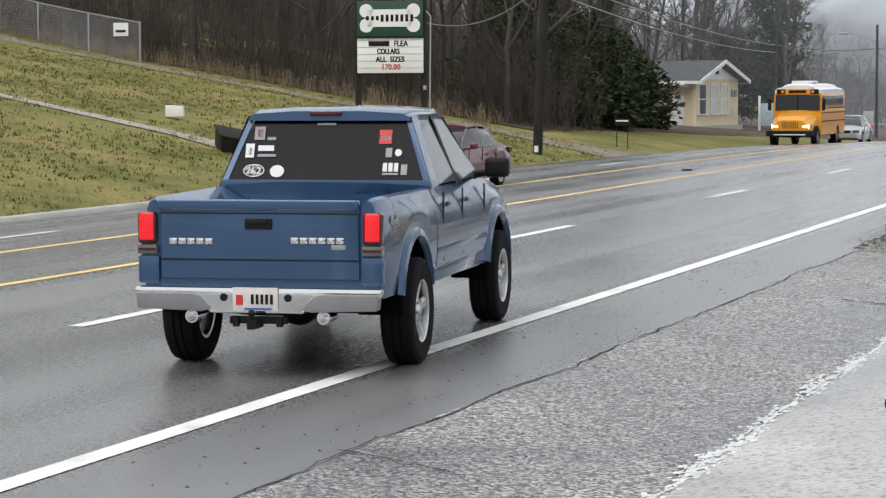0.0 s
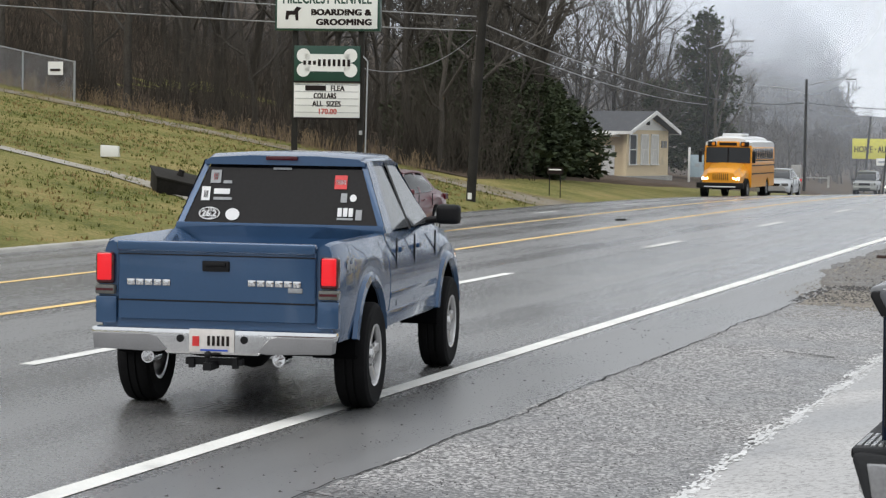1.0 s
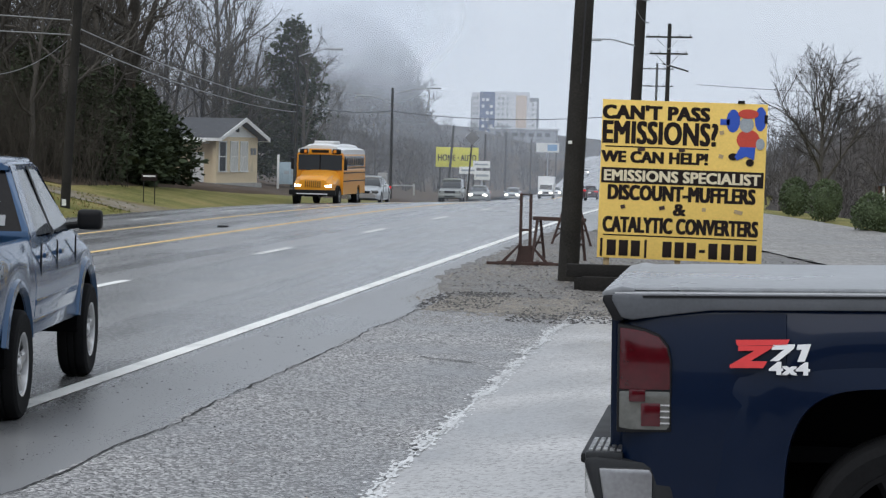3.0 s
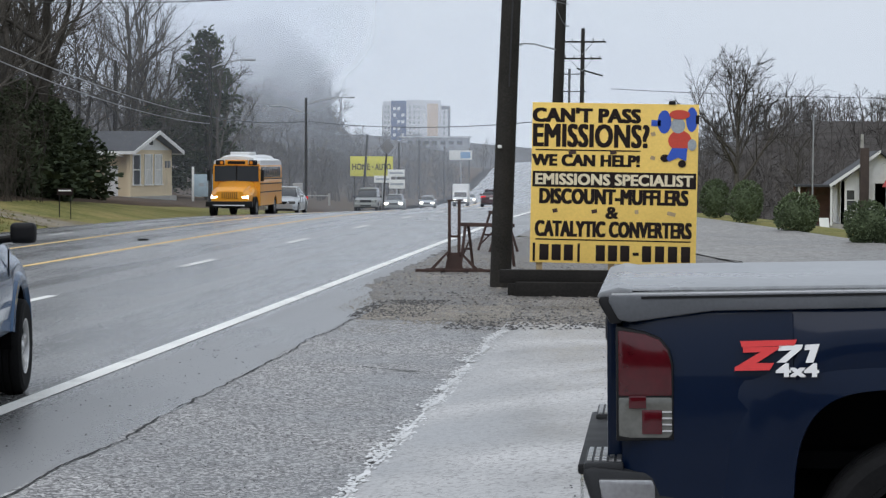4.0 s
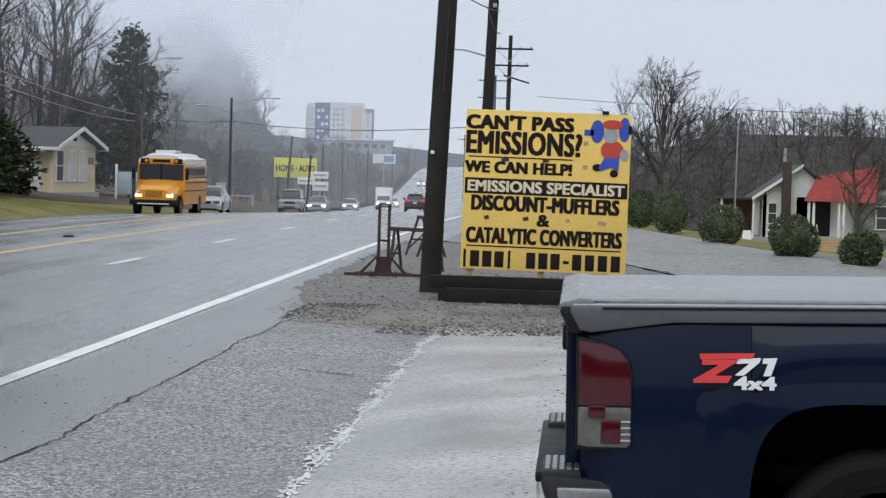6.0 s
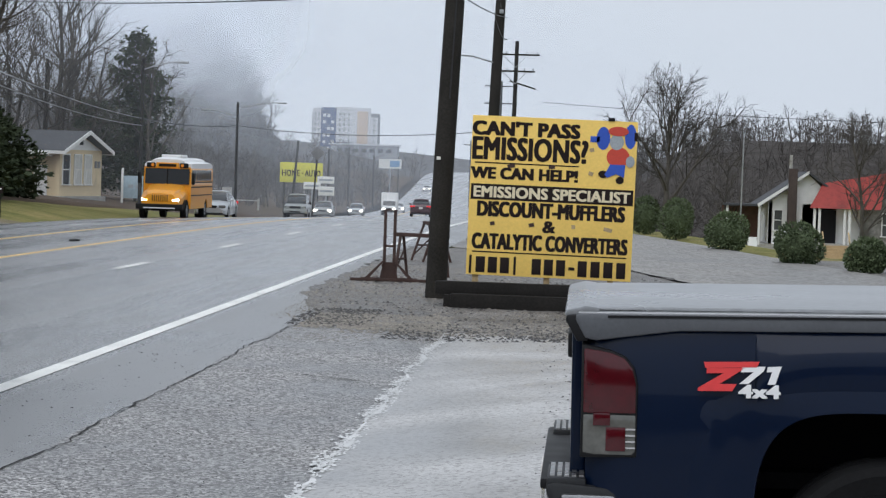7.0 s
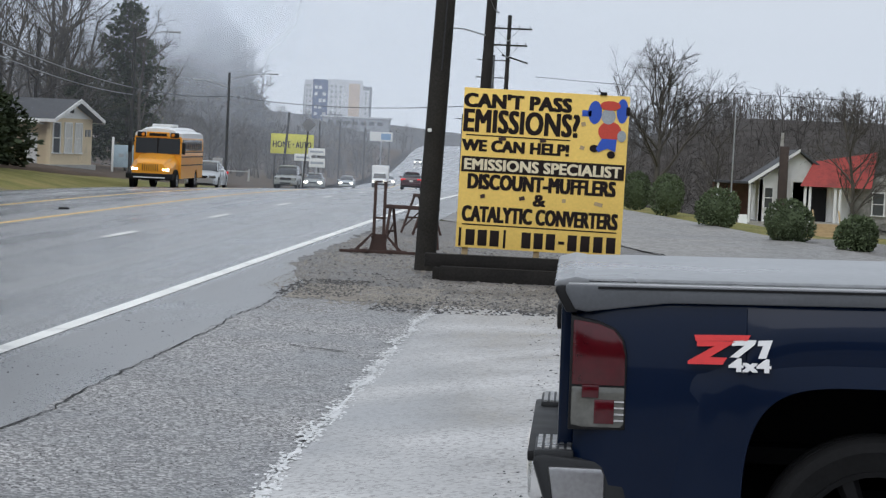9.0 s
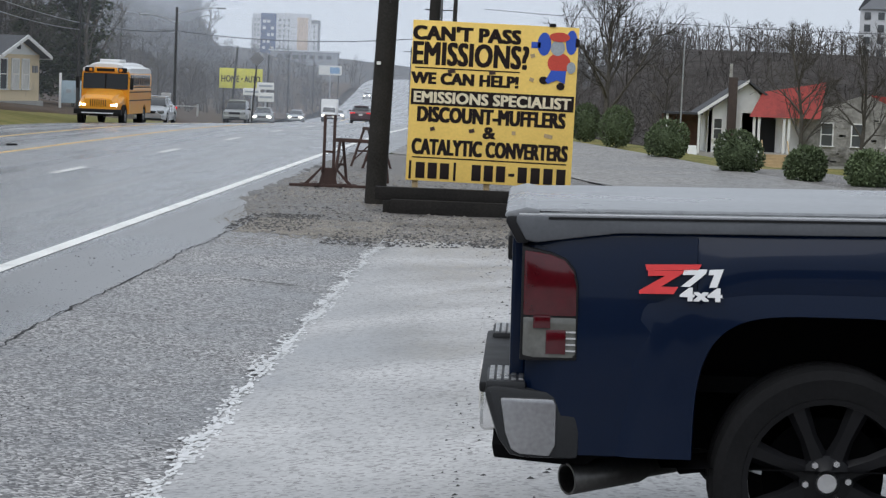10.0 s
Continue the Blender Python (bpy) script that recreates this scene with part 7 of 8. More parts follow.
def cream_house(at, turn):
    """Gable end faces local +x; the ridge runs along x."""
    t = thing("house", "cream block house with a dark shingle gable roof", "house", at, turn)
    W, L, E, A = 6.0, 8.5, 3.1, 4.2
    h = W / 2
    wall = Shape().prism([(-h, 0 - 0.3), (h, -0.3), (h, E), (0, A - 0.12), (-h, E)], "x", -0.25, 0.0)
    part("wall", wall, CREAM_WALL, t)
    part("wall", Shape().box((-L / 2, -h + 0.45, E / 2 - 0.15), (L - 0.1, 0.25, E + 0.3)), CREAM_WALL, t)
    part("wall", Shape().box((-L / 2, h - 0.12, E / 2 - 0.15), (L - 0.1, 0.25, E + 0.3)), CREAM_WALL, t)
    part("wall", Shape().prism([(-h + 0.8, -0.3), (h, -0.3), (h, E), (0, A - 0.15), (-h + 0.8, E)], "x", -L, -L + 0.25), CREAM_WALL, t)
    for sgn in (-1, 1):
        o = 0.55
        ze = E - (A - E) / h * o
        part("roof_slope", Shape().prism([(sgn * (h + o), ze), (0, A), (0, A + 0.16), (sgn * (h + o), ze + 0.16)], "x", -L - 0.4, 0.6), DARK_ROOF, t, "dark shingle roof slope")
        part("barge_board", Shape().prism([(sgn * (h + o + 0.02), ze - 0.06), (0, A - 0.06), (0, A + 0.19), (sgn * (h + o + 0.02), ze + 0.19)], "x", 0.6, 0.66), WHITE_TRIM, t)
        part("fascia", Shape().box((-L / 2 + 0.1, sgn * (h + o), ze + 0.04), (L + 1.0, 0.04, 0.20)), WHITE_TRIM, t)
    part("gable_panel", Shape().prism([(-h * 0.92, E + 0.02), (h * 0.92, E + 0.02), (0, A - 0.2)], "x", 0.002, 0.03), WHITE_TRIM, t, "white gable boarding")
    part("gable_vent", Shape().box((0.04, -0.1, E + 0.65), (0.04, 0.5, 0.6)), BLACK_PLASTIC, t)
    for k, y in enumerate((-2.15, -0.5, 0.95)):
        sash(t, (0.02, y, 1.85), 1.0, 1.95, 90, PALE_PANE if k else PANE)
    for y in (2.1, 2.55):
        part("vent", Shape().box((0.03, y, 2.2), (0.06, 0.28, 0.45)), GREY_PLASTIC, t)
    part("porch_post", Shape().box((-0.15, -h + 0.1, E / 2), (0.18, 0.18, E)), WHITE_TRIM, t)
    part("porch_post", Shape().box((-3.2, -h + 0.1, E / 2), (0.18, 0.18, E)), WHITE_TRIM, t)
    part("door", Shape().box((-1.5, -h + 0.30, 1.05), (0.95, 0.06, 2.1), bev=0.01), WHITE_TRIM, t)
    part("base", Shape().box((-L / 2 + 0.2, 0, -0.2), (L + 0.2, W + 0.2, 0.7)), CONCRETE, t)
    part("awning", Shape().box((-2.2, -h - 0.35, E - 0.35), (3.4, 0.8, 0.07), rot=(-8, 0, 0)), SIGN_WHITE, t)
    return t


cream_house((-32.1, 151.5, zland(-31.6, 151.5) + 0.05), -14)
t = thing("board_sign", "pale blue board between two white posts", "sign", (-29.6, 158.0, zland(-29.6, 158.0)), 0)
part("panel", Shape().box((0, 0, 1.15), (2.0, 0.06, 1.5), bev=0.01), mat("faded_blue_board", (0.36, 0.46, 0.52), 0.7), t)
for x in (-1.08, 1.08):
    part("post", Shape().box((x, 0, 1.1), (0.14, 0.14, 2.6), bev=0.01), SIGN_WHITE, t)
for k in range(3):
    part("bar", Shape().box((-0.5 + 0.5 * k, -0.035, 1.2), (0.34, 0.006, 0.24)), GREY_PAINT, t)
t = thing("notice_board", "small dark notice board on two thin legs", "sign", (-22.0, 90.4, zland(-22.0, 90.4)), 0)
part("panel", Shape().box((0, 0, 0.95), (0.62, 0.05, 0.26), bev=0.01), SIGN_BLACK, t)
part("bar", Shape().box((0, -0.028, 1.0), (0.5, 0.006, 0.05)), SIGN_WHITE, t)
for x in (-0.22, 0.22):
    part("leg", Shape().rod((x, 0, -0.1), (x, 0, 0.95), 0.02, n=6), TIMBER, t)

# ---- poles, lamps and cables along the road ----
def street_lamp(t, h, reach, turn, top):
    """A curved arm with a flat lamp head."""
    c, s = math.cos(radians(turn)), math.sin(radians(turn))
    pts = [(c * reach * f, s * reach * f, h + 0.55 * math.sin(f * math.pi / 2)) for f in (0, 0.25, 0.5, 0.75, 1.0)]
    arm = Shape()
    for a, b in zip(pts, pts[1:]):
        arm.rod([top[i] * (h / top[2]) * (i < 2) + a[i] for i in range(3)], [top[i] * (h / top[2]) * (i < 2) + b[i] for i in range(3)], 0.035, n=6)
    part("lamp_arm", arm, STEEL, t, "thin grey lamp arm")
    e = [top[i] * (h / top[2]) * (i < 2) + pts[-1][i] for i in range(3)]
    part("lamp_head", Shape().box((e[0] + c * 0.25, e[1] + s * 0.25, e[2] - 0.02), (0.75, 0.26, 0.13), rot=(0, 0, turn), bev=0.05, seg=3), STEEL, t, "pale grey lamp head")


def pole_at(x, y, top, r0, r1, lean, label, arms=(), cat="utility pole", name="utility_pole"):
    return utility_pole((x, y, zland(x, y)), top, r0, r1, lean, label, name, arms, cat=cat)


wood_pole = pole_at(-22.1, 79.5, 10.5, 0.17, 0.13, (0.55, 0, 0), "tall weathered wooden utility pole on the verge")
part("guard", Shape().box((0.02, -0.16, 0.12), (0.14, 0.05, 0.22)), SIGN_WHITE, wood_pole)
part("conduit", Shape().rod((0.12, -0.1, 0.3), (0.34, -0.06, 6.3), 0.012, n=6), GREY_PLASTIC, wood_pole)
lamp_a = pole_at(-28.0, 150.3, 9.4, 0.13, 0.10, (0.0, 0, 0), "dark wooden pole with a street lamp", cat="street lamp", name="street_lamp")
street_lamp(lamp_a, 8.7, 2.3, 0, (0, 0, 9.4))
lamp_b = pole_at(-27.4, 187.0, 8.7, 0.12, 0.10, (0.0, 0, 0), "dark wooden pole with a street lamp", cat="street lamp", name="street_lamp")
street_lamp(lamp_b, 8.2, 3.3, 0, (0, 0, 8.7))
street_lamp(lamp_b, 7.5, 2.3, 180, (0, 0, 8.7))
pole_at(-38.5, 168.0, 9.5, 0.14, 0.11, (0.15, 0, 0), "dark wooden pole behind the cream house")
for x, y, h, ln in ((-28.6, 232, 7.2, 0.5), (-32.6, 300, 8.0, 0.0), (-34.6, 345, 9.2, 0.0), (-36.0, 400, 9.0, 0.0), (-37.5, 470, 9.0, 0.1)):
    pole_at(x, y, h, 0.14, 0.11, (ln, 0, 0), "thin dark wooden pole beside the far road")
for x, y, h in ((-20.5, 420, 12), (-26.0, 540, 12), (-31.0, 660, 12), (-36.0, 800, 12)):
    pole_at(x, y, h, 0.16, 0.12, (0.0, 0, 0), "distant wooden utility pole with a crossarm", ((h - 0.8, 1.3, 0),))
pole_b = pole_at(-2.0, 62.0, 11.5, 0.15, 0.11, (0.34, 0, 0), "dark wooden utility pole behind the yellow board")
part("lamp_arm", Shape().rod((0.1, -0.05, 4.75), (-0.5, -0.3, 4.9), 0.02, n=6).rod((-0.5, -0.3, 4.9), (-0.95, -0.5, 4.9), 0.02, n=6).box((-0.95, -0.5, 4.88), (0.34, 0.14, 0.07), bev=0.02), STEEL, pole_b)
part("bracket", Shape().rod((0.25, -0.1, 6.75), (-0.85, -0.3, 7.0), 0.02, n=6), STEEL, pole_b)
part("clamp", Shape().box((0.22, -0.16, 6.05), (0.10, 0.10, 0.10), bev=0.01), STEEL, pole_b)
pole_c = pole_at(-4.3, 150.0, 11.5, 0.16, 0.12, (0.12, 0, 0), "wooden utility pole with two crossarms", ((10.65, 1.45, 0), (9.6, 1.2, 0)))
for h in (10.6, 9.55):
    for sx in (-1, 1):
        part("brace", Shape().rod((sx * 0.75, -0.16, h), (0.08, -0.16, h - 0.75), 0.02, n=5), STEEL, pole_c)
part("transformer_bracket", Shape().box((0.55, -0.1, 8.75), (1.7, 0.1, 0.1), rot=(0, 16, 0)), POLE_WOOD, pole_c)
top_d = 11.1 - zland(-8.3, 240.0)
pole_d = pole_at(-8.6, 240.0, top_d, 0.16, 0.12, (0.1, 0, 0), "wooden utility pole with two crossarms", ((top_d - 0.55, 1.7, 0), (top_d - 2.3, 1.7, 0)))


def cable(a, b, sag, r=0.018, label="black overhead cable sagging between poles", material=CABLE):
    pts = [Vector(a).lerp(Vector(b), k / 16) - Vector((0, 0, sag * 4 * (k / 16) * (1 - k / 16))) for k in range(17)]
    s = Shape()
    s.grid([[p + Vector((0, math.cos(k * math.pi / 2) * r, math.sin(k * math.pi / 2) * r)) for k in range(5)] for p in pts])
    return tagged(link_mesh("overhead_cable", s.mesh("overhead_cable"), material), label, "cable", "overhead cables")


cable((-22.0, 79.5, 5.95), (-28.0, 150.3, 4.6), 0.35, 0.022, "grey overhead cable sagging between poles", GREY_CABLE)
cable((-22.0, 79.5, 5.45), (-28.0, 150.3, 4.15), 0.45, 0.022, "grey overhead cable sagging between poles", GREY_CABLE)
cable((-22.0, 79.5, 6.1), (-60.0, 62.0, 8.6), 0.3, 0.022, "grey overhead cable sagging between poles", GREY_CABLE)
cable((-22.0, 79.5, 5.6), (-60.0, 62.0, 7.9), 0.4, 0.022, "grey overhead cable sagging between poles", GREY_CABLE)
cable((-28.0, 150.3, 4.6), (-27.4, 187.0, 4.9), 0.25, 0.03)
cable((-27.4, 187.0, 4.9), (-3.7, 150.0, 4.7), 0.6, 0.025)
cable((-27.4, 187.0, 4.4), (-30.5, 250.0, 4.6), 0.3)
cable((-22.0, 79.5, 7.3), (-1.55, 38.5, 4.75), 0.25, 0.012)
cable((-22.6, 69.8, 4.0), (-22.1, 79.5, 5.4), 0.5, 0.014, "grey cable looping to the kennel sign", GREY_CABLE)
cable((-4.95, 150.0, 7.6), (-1.65, 62.0, 9.0), 0.6, 0.012)
cable((-2.35, 150.0, 7.6), (-1.25, 62.0, 9.2), 0.6, 0.012)
cable((-1.50, 38.6, 4.7), (-1.62, 61.9, 5.9), 0.06, 0.012)
cable((-1.45, 38.6, 7.4), (-1.62, 61.9, 5.35), 0.9, 0.014)
cable((-1.5, 62.0, 6.2), (-1.9, 62.0, 9.8), -0.25, 0.014)
cable((-1.75, 62.0, 5.95), (-1.40, 38.6, 8.5), 0.5, 0.014)
cable((-2.4, 150.0, 6.4), (40.0, 120.0, 5.6), 0.6, 0.015)

# ---- steel stands and trestles on the gravel ----
def gz(x, y):
    return zland(x, y) + 0.018


t = thing("steel_stand", "rusty brown steel stand with two uprights on gravel", "stand", (-2.87, 43.2, gz(-2.87, 43.2)), 4)
for x in (-0.085, 0.085):
    part("upright", Shape().box((x, 0, 0.63), (0.055, 0.06, 1.24), bev=0.004), RUST, t)
part("top_plate", Shape().box((0, 0, 1.25), (0.24, 0.08, 0.02)), RUST, t)
part("tie", Shape().box((0, -0.01, 0.62), (0.20, 0.04, 0.04)).box((0, -0.01, 0.28), (0.26, 0.05, 0.05)), RUST, t)
part("foot", Shape().box((0.0, -0.10, 0.03), (1.34, 0.06, 0.05), bev=0.004), RUST, t)
part("foot", Shape().box((0.0, 0.25, 0.03), (1.0, 0.05, 0.05), bev=0.004), RUST, t)
for sx in (-1, 1):
    part("gusset", Shape().prism([(sx * 0.08, 0.36), (sx * 0.12, 0.36), (sx * 0.42, 0.06), (sx * 0.34, 0.06)], "y", -0.12, -0.07), RUST, t)
    part("runner", Shape().box((sx * 0.22, 0.08, 0.05), (0.05, 0.7, 0.05)), RUST, t)
part("gusset_plate", Shape().prism([(-0.16, 0.05), (0.16, 0.05), (0.10, 0.34), (-0.10, 0.34)], "y", -0.055, -0.045), RUST, t)


def trestle(x, y, turn, h=0.9, w=0.75):
    t = thing("trestle", "rusty brown steel trestle on gravel beside the road", "trestle", (x, y, gz(x, y)), turn, "steel trestles")
    for d in (-0.45, 0.45):
        for sx in (-1, 1):
            part("leg", Shape().rod((sx * w / 2, d, 0), (sx * 0.05, d, h), 0.028, n=6), RUST, t)
        part("crosspiece", Shape().rod((-w * 0.27, d, h * 0.42), (w * 0.27, d, h * 0.42), 0.022, n=6), RUST, t)
        part("brace", Shape().rod((-w * 0.4, d, h * 0.18), (w * 0.18, d, h * 0.62), 0.016, n=6), RUST, t)
    part("beam", Shape().box((0, 0, h + 0.02), (0.12, 1.1, 0.07), bev=0.006), RUST, t)


trestle(-2.45, 45.4, 62, 0.74, 0.42)
trestle(-2.75, 52.5, 20, 0.80, 0.62)

# ---- clipped bushes and lawn on the right ----
def bush(seed, at, r, h):
    rng = random.Random(seed)
    t = thing("bush", "rounded clipped dark green evergreen bush", "bush", at, rng.uniform(0, 360), "clipped bushes beside the yard")
    v, f = [], []
    for i in range(2600):
        a, q = rng.uniform(0, 2 * math.pi), math.acos(rng.uniform(-0.9, 1))
        lump = 1 + 0.10 * math.sin(3 * a + seed) * math.sin(2.5 * q) + rng.uniform(-0.14, 0.05)
        n = np.array((math.sin(q) * math.cos(a), math.sin(q) * math.sin(a), math.cos(q)))
        c = np.array((n[0] * r * lump, n[1] * r * lump, h * 0.5 + n[2] * h * 0.52 * lump))
        d = n + np.array([rng.uniform(-0.9, 0.9) for _ in range(3)])
        d = d / np.linalg.norm(d) * rng.uniform(0.05, 0.10)
        s = np.cross(d, [rng.uniform(-1, 1) for _ in range(3)])
        s = s / (np.linalg.norm(s) + 1e-9) * 0.028
        k = len(v)
        v += [c, c + d * 0.5 + s, c + d, c + d * 0.5 - s]
        f.append((k, k + 1, k + 2, k + 3))
    raw("foliage", v, f, BUSH_LEAF, t)
    core = Shape().ball((0, 0, h * 0.48), 1.0, (r * 0.78, r * 0.78, h * 0.40), 14)
    part("core", core, BUSH_LEAF, t)
    sv, sf = [], []
    sprout(rng, sv, sf, (0, 0, -0.1), (0, 0, h * 0.4), 0.05, 0.03, 5, 2, 0)
    raw("stem", sv, sf, BARK, t)


for k, (x, y, r, h) in enumerate(((2.65, 86.3, 0.55, 1.35), (3.5, 79.4, 0.60, 1.35), (4.5, 68.0, 0.64, 1.12), (5.65, 59.0, 0.62, 1.05), (6.8, 54.9, 0.48, 0.82), (7.9, 53.0, 0.50, 0.84))):
    bush(70 + k, (x, y, zland(x, y) - 0.04), r * 0.9, h * 0.95)
yard = sheet("yard", [-2.9, -1, 1, 2.5, 4, 6, 9, 13], list(np.arange(42, 92, 1.0)), YARD, 0.012, follow=False)
for v in yard.data.vertices:
    edge = 2.0 - 0.157 * (v.co.y - 86) - 0.4
    near = float(np.interp(v.co.y, [42, 54, 62], [3.4, 0.9, -2.9])) + 0.25 * noise.noise(Vector((v.co.x, v.co.y * 0.8, 4)))
    v.co.x = min(max(v.co.x, near), edge)
    v.co.z = zland(v.co.x, v.co.y) + 0.036
tagged(yard, "pale worn gravel yard behind the yellow board", "yard", kind="structure")

# ---- stone house with a red roof ----
def red_house(at, turn):
    t = thing("house", "grey stone house with red metal roof and white gable", "house", at, turn)
    # white gabled wing with chimney
    part("wall", Shape().prism([(-2.6, -0.5), (1.6, -0.5), (1.6, 2.4), (-0.2, 4.0), (-2.6, 2.2)], "y", 0.0, 0.25), WHITE_TRIM, t, "white boarded gable wall")
    part("wall", Shape().box((-2.5, 3.0, 0.9), (0.25, 6.0, 2.8)), WHITE_TRIM, t)
    for pts in ([(-3.2, 1.95), (-0.2, 4.05), (-0.2, 4.2), (-3.3, 2.05)], [(2.4, 2.2), (-0.2, 4.05), (-0.2, 4.2), (2.5, 2.3)]):
        part("roof_slope", Shape().prism(pts, "y", -0.5, 6.5), DARK_ROOF, t)
    part("barge_board", Shape().prism([(-3.3, 1.88), (-0.2, 4.05), (-0.2, 4.24), (-3.35, 2.08)], "y", -0.58, -0.5), WHITE_TRIM, t)
    part("chimney", Shape().box((-1.2, -0.45, 1.9), (0.55, 0.5, 4.9), bev=0.01), CHIMNEY, t, "dark brick chimney")
    part("chimney_pot", Shape().rod((-1.35, -0.45, 4.3), (-1.35, -0.45, 5.2), 0.12, 0.09, 10), CONCRETE, t)
    sash(t, (-2.0, -0.03, 1.1), 0.55, 1.3, 0, PANE)
    # porch roof on posts at the side
    part("porch_roof", Shape().box((-4.2, 0.8, 2.0), (2.4, 2.6, 0.14)), DARK_ROOF, t)
    part("porch_post", Shape().box((-3.2, -0.3, 0.75), (0.14, 0.14, 2.5)), WHITE_TRIM, t)
    part("porch_post", Shape().box((-5.2, -0.3, 0.75), (0.14, 0.14, 2.5)), WHITE_TRIM, t)
    part("porch_back", Shape().box((-4.2, 2.2, 0.75), (2.4, 0.2, 2.5)), BRICK_RED, t)
    # red entrance porch
    s = Shape().grid([[(-0.25, -2.0, 1.95), (2.4, -2.0, 1.95), (4.2, -1.4, 1.95)], [(0.7, -0.2, 3.5), (2.6, -0.1, 3.85), (4.7, 0.3, 4.25)]])
    bmesh.ops.solidify(s.bm, geom=s.bm.faces[:], thickness=0.08)
    part("red_roof", s, RED_ROOF, t, "red metal porch roof")
    for x in (0.1, 0.4, 1.95, 2.25):
        part("porch_post", Shape().box((x, -1.75, 0.7), (0.16, 0.16, 2.5)), WHITE_TRIM, t)
    part("porch_floor", Shape().box((1.2, -1.0, -0.5), (2.8, 1.8, 0.5)), CONCRETE, t)
    part("door", Shape().box((1.1, -0.06, 0.75), (1.0, 0.08, 2.2)), BLACK_PLASTIC, t)
    part("wall", Shape().box((1.3, 0.1, 0.8), (3.6, 0.2, 2.7)), WHITE_TRIM, t)
    for k in range(5):
        part("step", Shape().box((1.4, -2.05 - 0.28 * k, -0.42 - 0.18 * k), (1.5, 0.3, 0.18)), OLD_WOOD, t)
    for sx in (0.6, 2.2):
        part("hand_rail", Shape().rod((sx, -1.9, 0.5), (sx, -3.3, -0.4), 0.05, n=6).rod((sx, -3.3, -1.4), (sx, -3.3, -0.35), 0.05, n=6), OLD_WOOD, t)
    # stone wing
    stone = Shape().prism([(3.12, -0.9), (10.2, -0.9), (10.2, 2.2), (7.2, 3.6), (3.12, 2.1)], "y", -0.3, 0.0)
    part("wall", stone, FIELDSTONE, t, "grey fieldstone wall")
    part("red_roof", Shape().prism([(7.0, 3.62), (13.5, 3.0), (13.5, 1.9), (10.3, 2.1)], "y", 0.4, 0.6), RED_ROOF, t)
    part("wall", Shape().box((11.8, 0.3, 0.6), (3.3, 0.25, 2.9)), FIELDSTONE, t)
    rng = random.Random(3)
    for x, z in ((4.8, 1.0), (6.7, 1.0), (8.9, 1.0)):
        sash(t, (x, -0.33, z), 0.75, 1.45, 0, PANE)
    for _ in range(90):
        x, z = rng.uniform(3.3, 10.0), rng.uniform(-0.8, 2.1)
        if any(abs(x - a) < 0.75 and abs(z - 1.0) < 1.0 for a in (4.8, 6.7, 8.9)):
            continue
        part("stone", Shape().box((x, -0.31, z), (rng.uniform(0.25, 0.6), 0.06, rng.uniform(0.14, 0.26)), bev=0.02), FIELDSTONE, t)
    part("base", Shape().box((3.0, 2.5, -1.0), (13, 5.5, 1.2)), CONCRETE, t)
    part("wall", Shape().box((5, 5.4, 0.6), (10, 0.25, 3.0)), FIELDSTONE, t)
    return t


red_house((14.55, 150.0, zland(14, 150) + 1.0), 0)
t = thing("garden_chair", "small white plastic garden chair on the lawn", "chair", (8.3, 110.0, zland(8.3, 110)), 30)
part("seat", Shape().box((0, 0, 0.42), (0.5, 0.5, 0.05), bev=0.01), SIGN_WHITE, t)
part("backrest", Shape().box((0, 0.24, 0.72), (0.5, 0.05, 0.6), rot=(-10, 0, 0), bev=0.01), SIGN_WHITE, t)
for x in (-0.22, 0.22):
    for y in (-0.22, 0.22):
        part("leg", Shape().rod((x, y, 0), (x, y, 0.42), 0.025, n=6), SIGN_WHITE, t)
t = thing("pole", "thin pale steel pole on the lawn", "pole", (9.4, 138.0, zland(9.4, 138.0)))
part("shaft", Shape().rod((0, 0, -0.2), (0.05, 0, 7.2), 0.05, 0.04, 8), STEEL, t)

# ---- trees on the right ----
tree_thing(215, 8.4, 4.9, (4.5, 128.0, zland(4.5, 128)), "broad bare tree beyond the lawn", "yard trees", limbs=12, branches=8, twigs=6, fine=4, trunk_r=0.20, low=0.30, lift=(0.45, 1.05))
tree_thing(202, 8.6, 3.0, (15.2, 128.0, zland(15.2, 128)), "bare tree with fine twigs before the stone house", "yard trees", limbs=12, branches=6, twigs=6, trunk_r=0.15, low=0.25)
tree_thing(203, 8.6, 2.6, (19.0, 133.0, zland(19, 133)), "bare tree with fine twigs before the stone house", "yard trees", limbs=10, branches=6, twigs=5, trunk_r=0.16, low=0.25)
tree_thing(204, 7.0, 2.2, (9.3, 150.0, zland(9.3, 150)), "small bare tree beside the house", "yard trees", limbs=9, twigs=5, trunk_r=0.1, low=0.2)
tree_thing(205, 10.0, 2.8, (-33.2, 196.0, zland(-33.2, 196)), "slender bare tree in the mist", "misty trees", limbs=10, branches=5, twigs=5, trunk_r=0.14, low=0.25)
tree_thing(206, 8.4, 2.6, (-31.4, 204.0, zland(-31.4, 204)), "slender bare tree in the mist", "misty trees", limbs=9, branches=5, twigs=5, trunk_r=0.12, low=0.25)


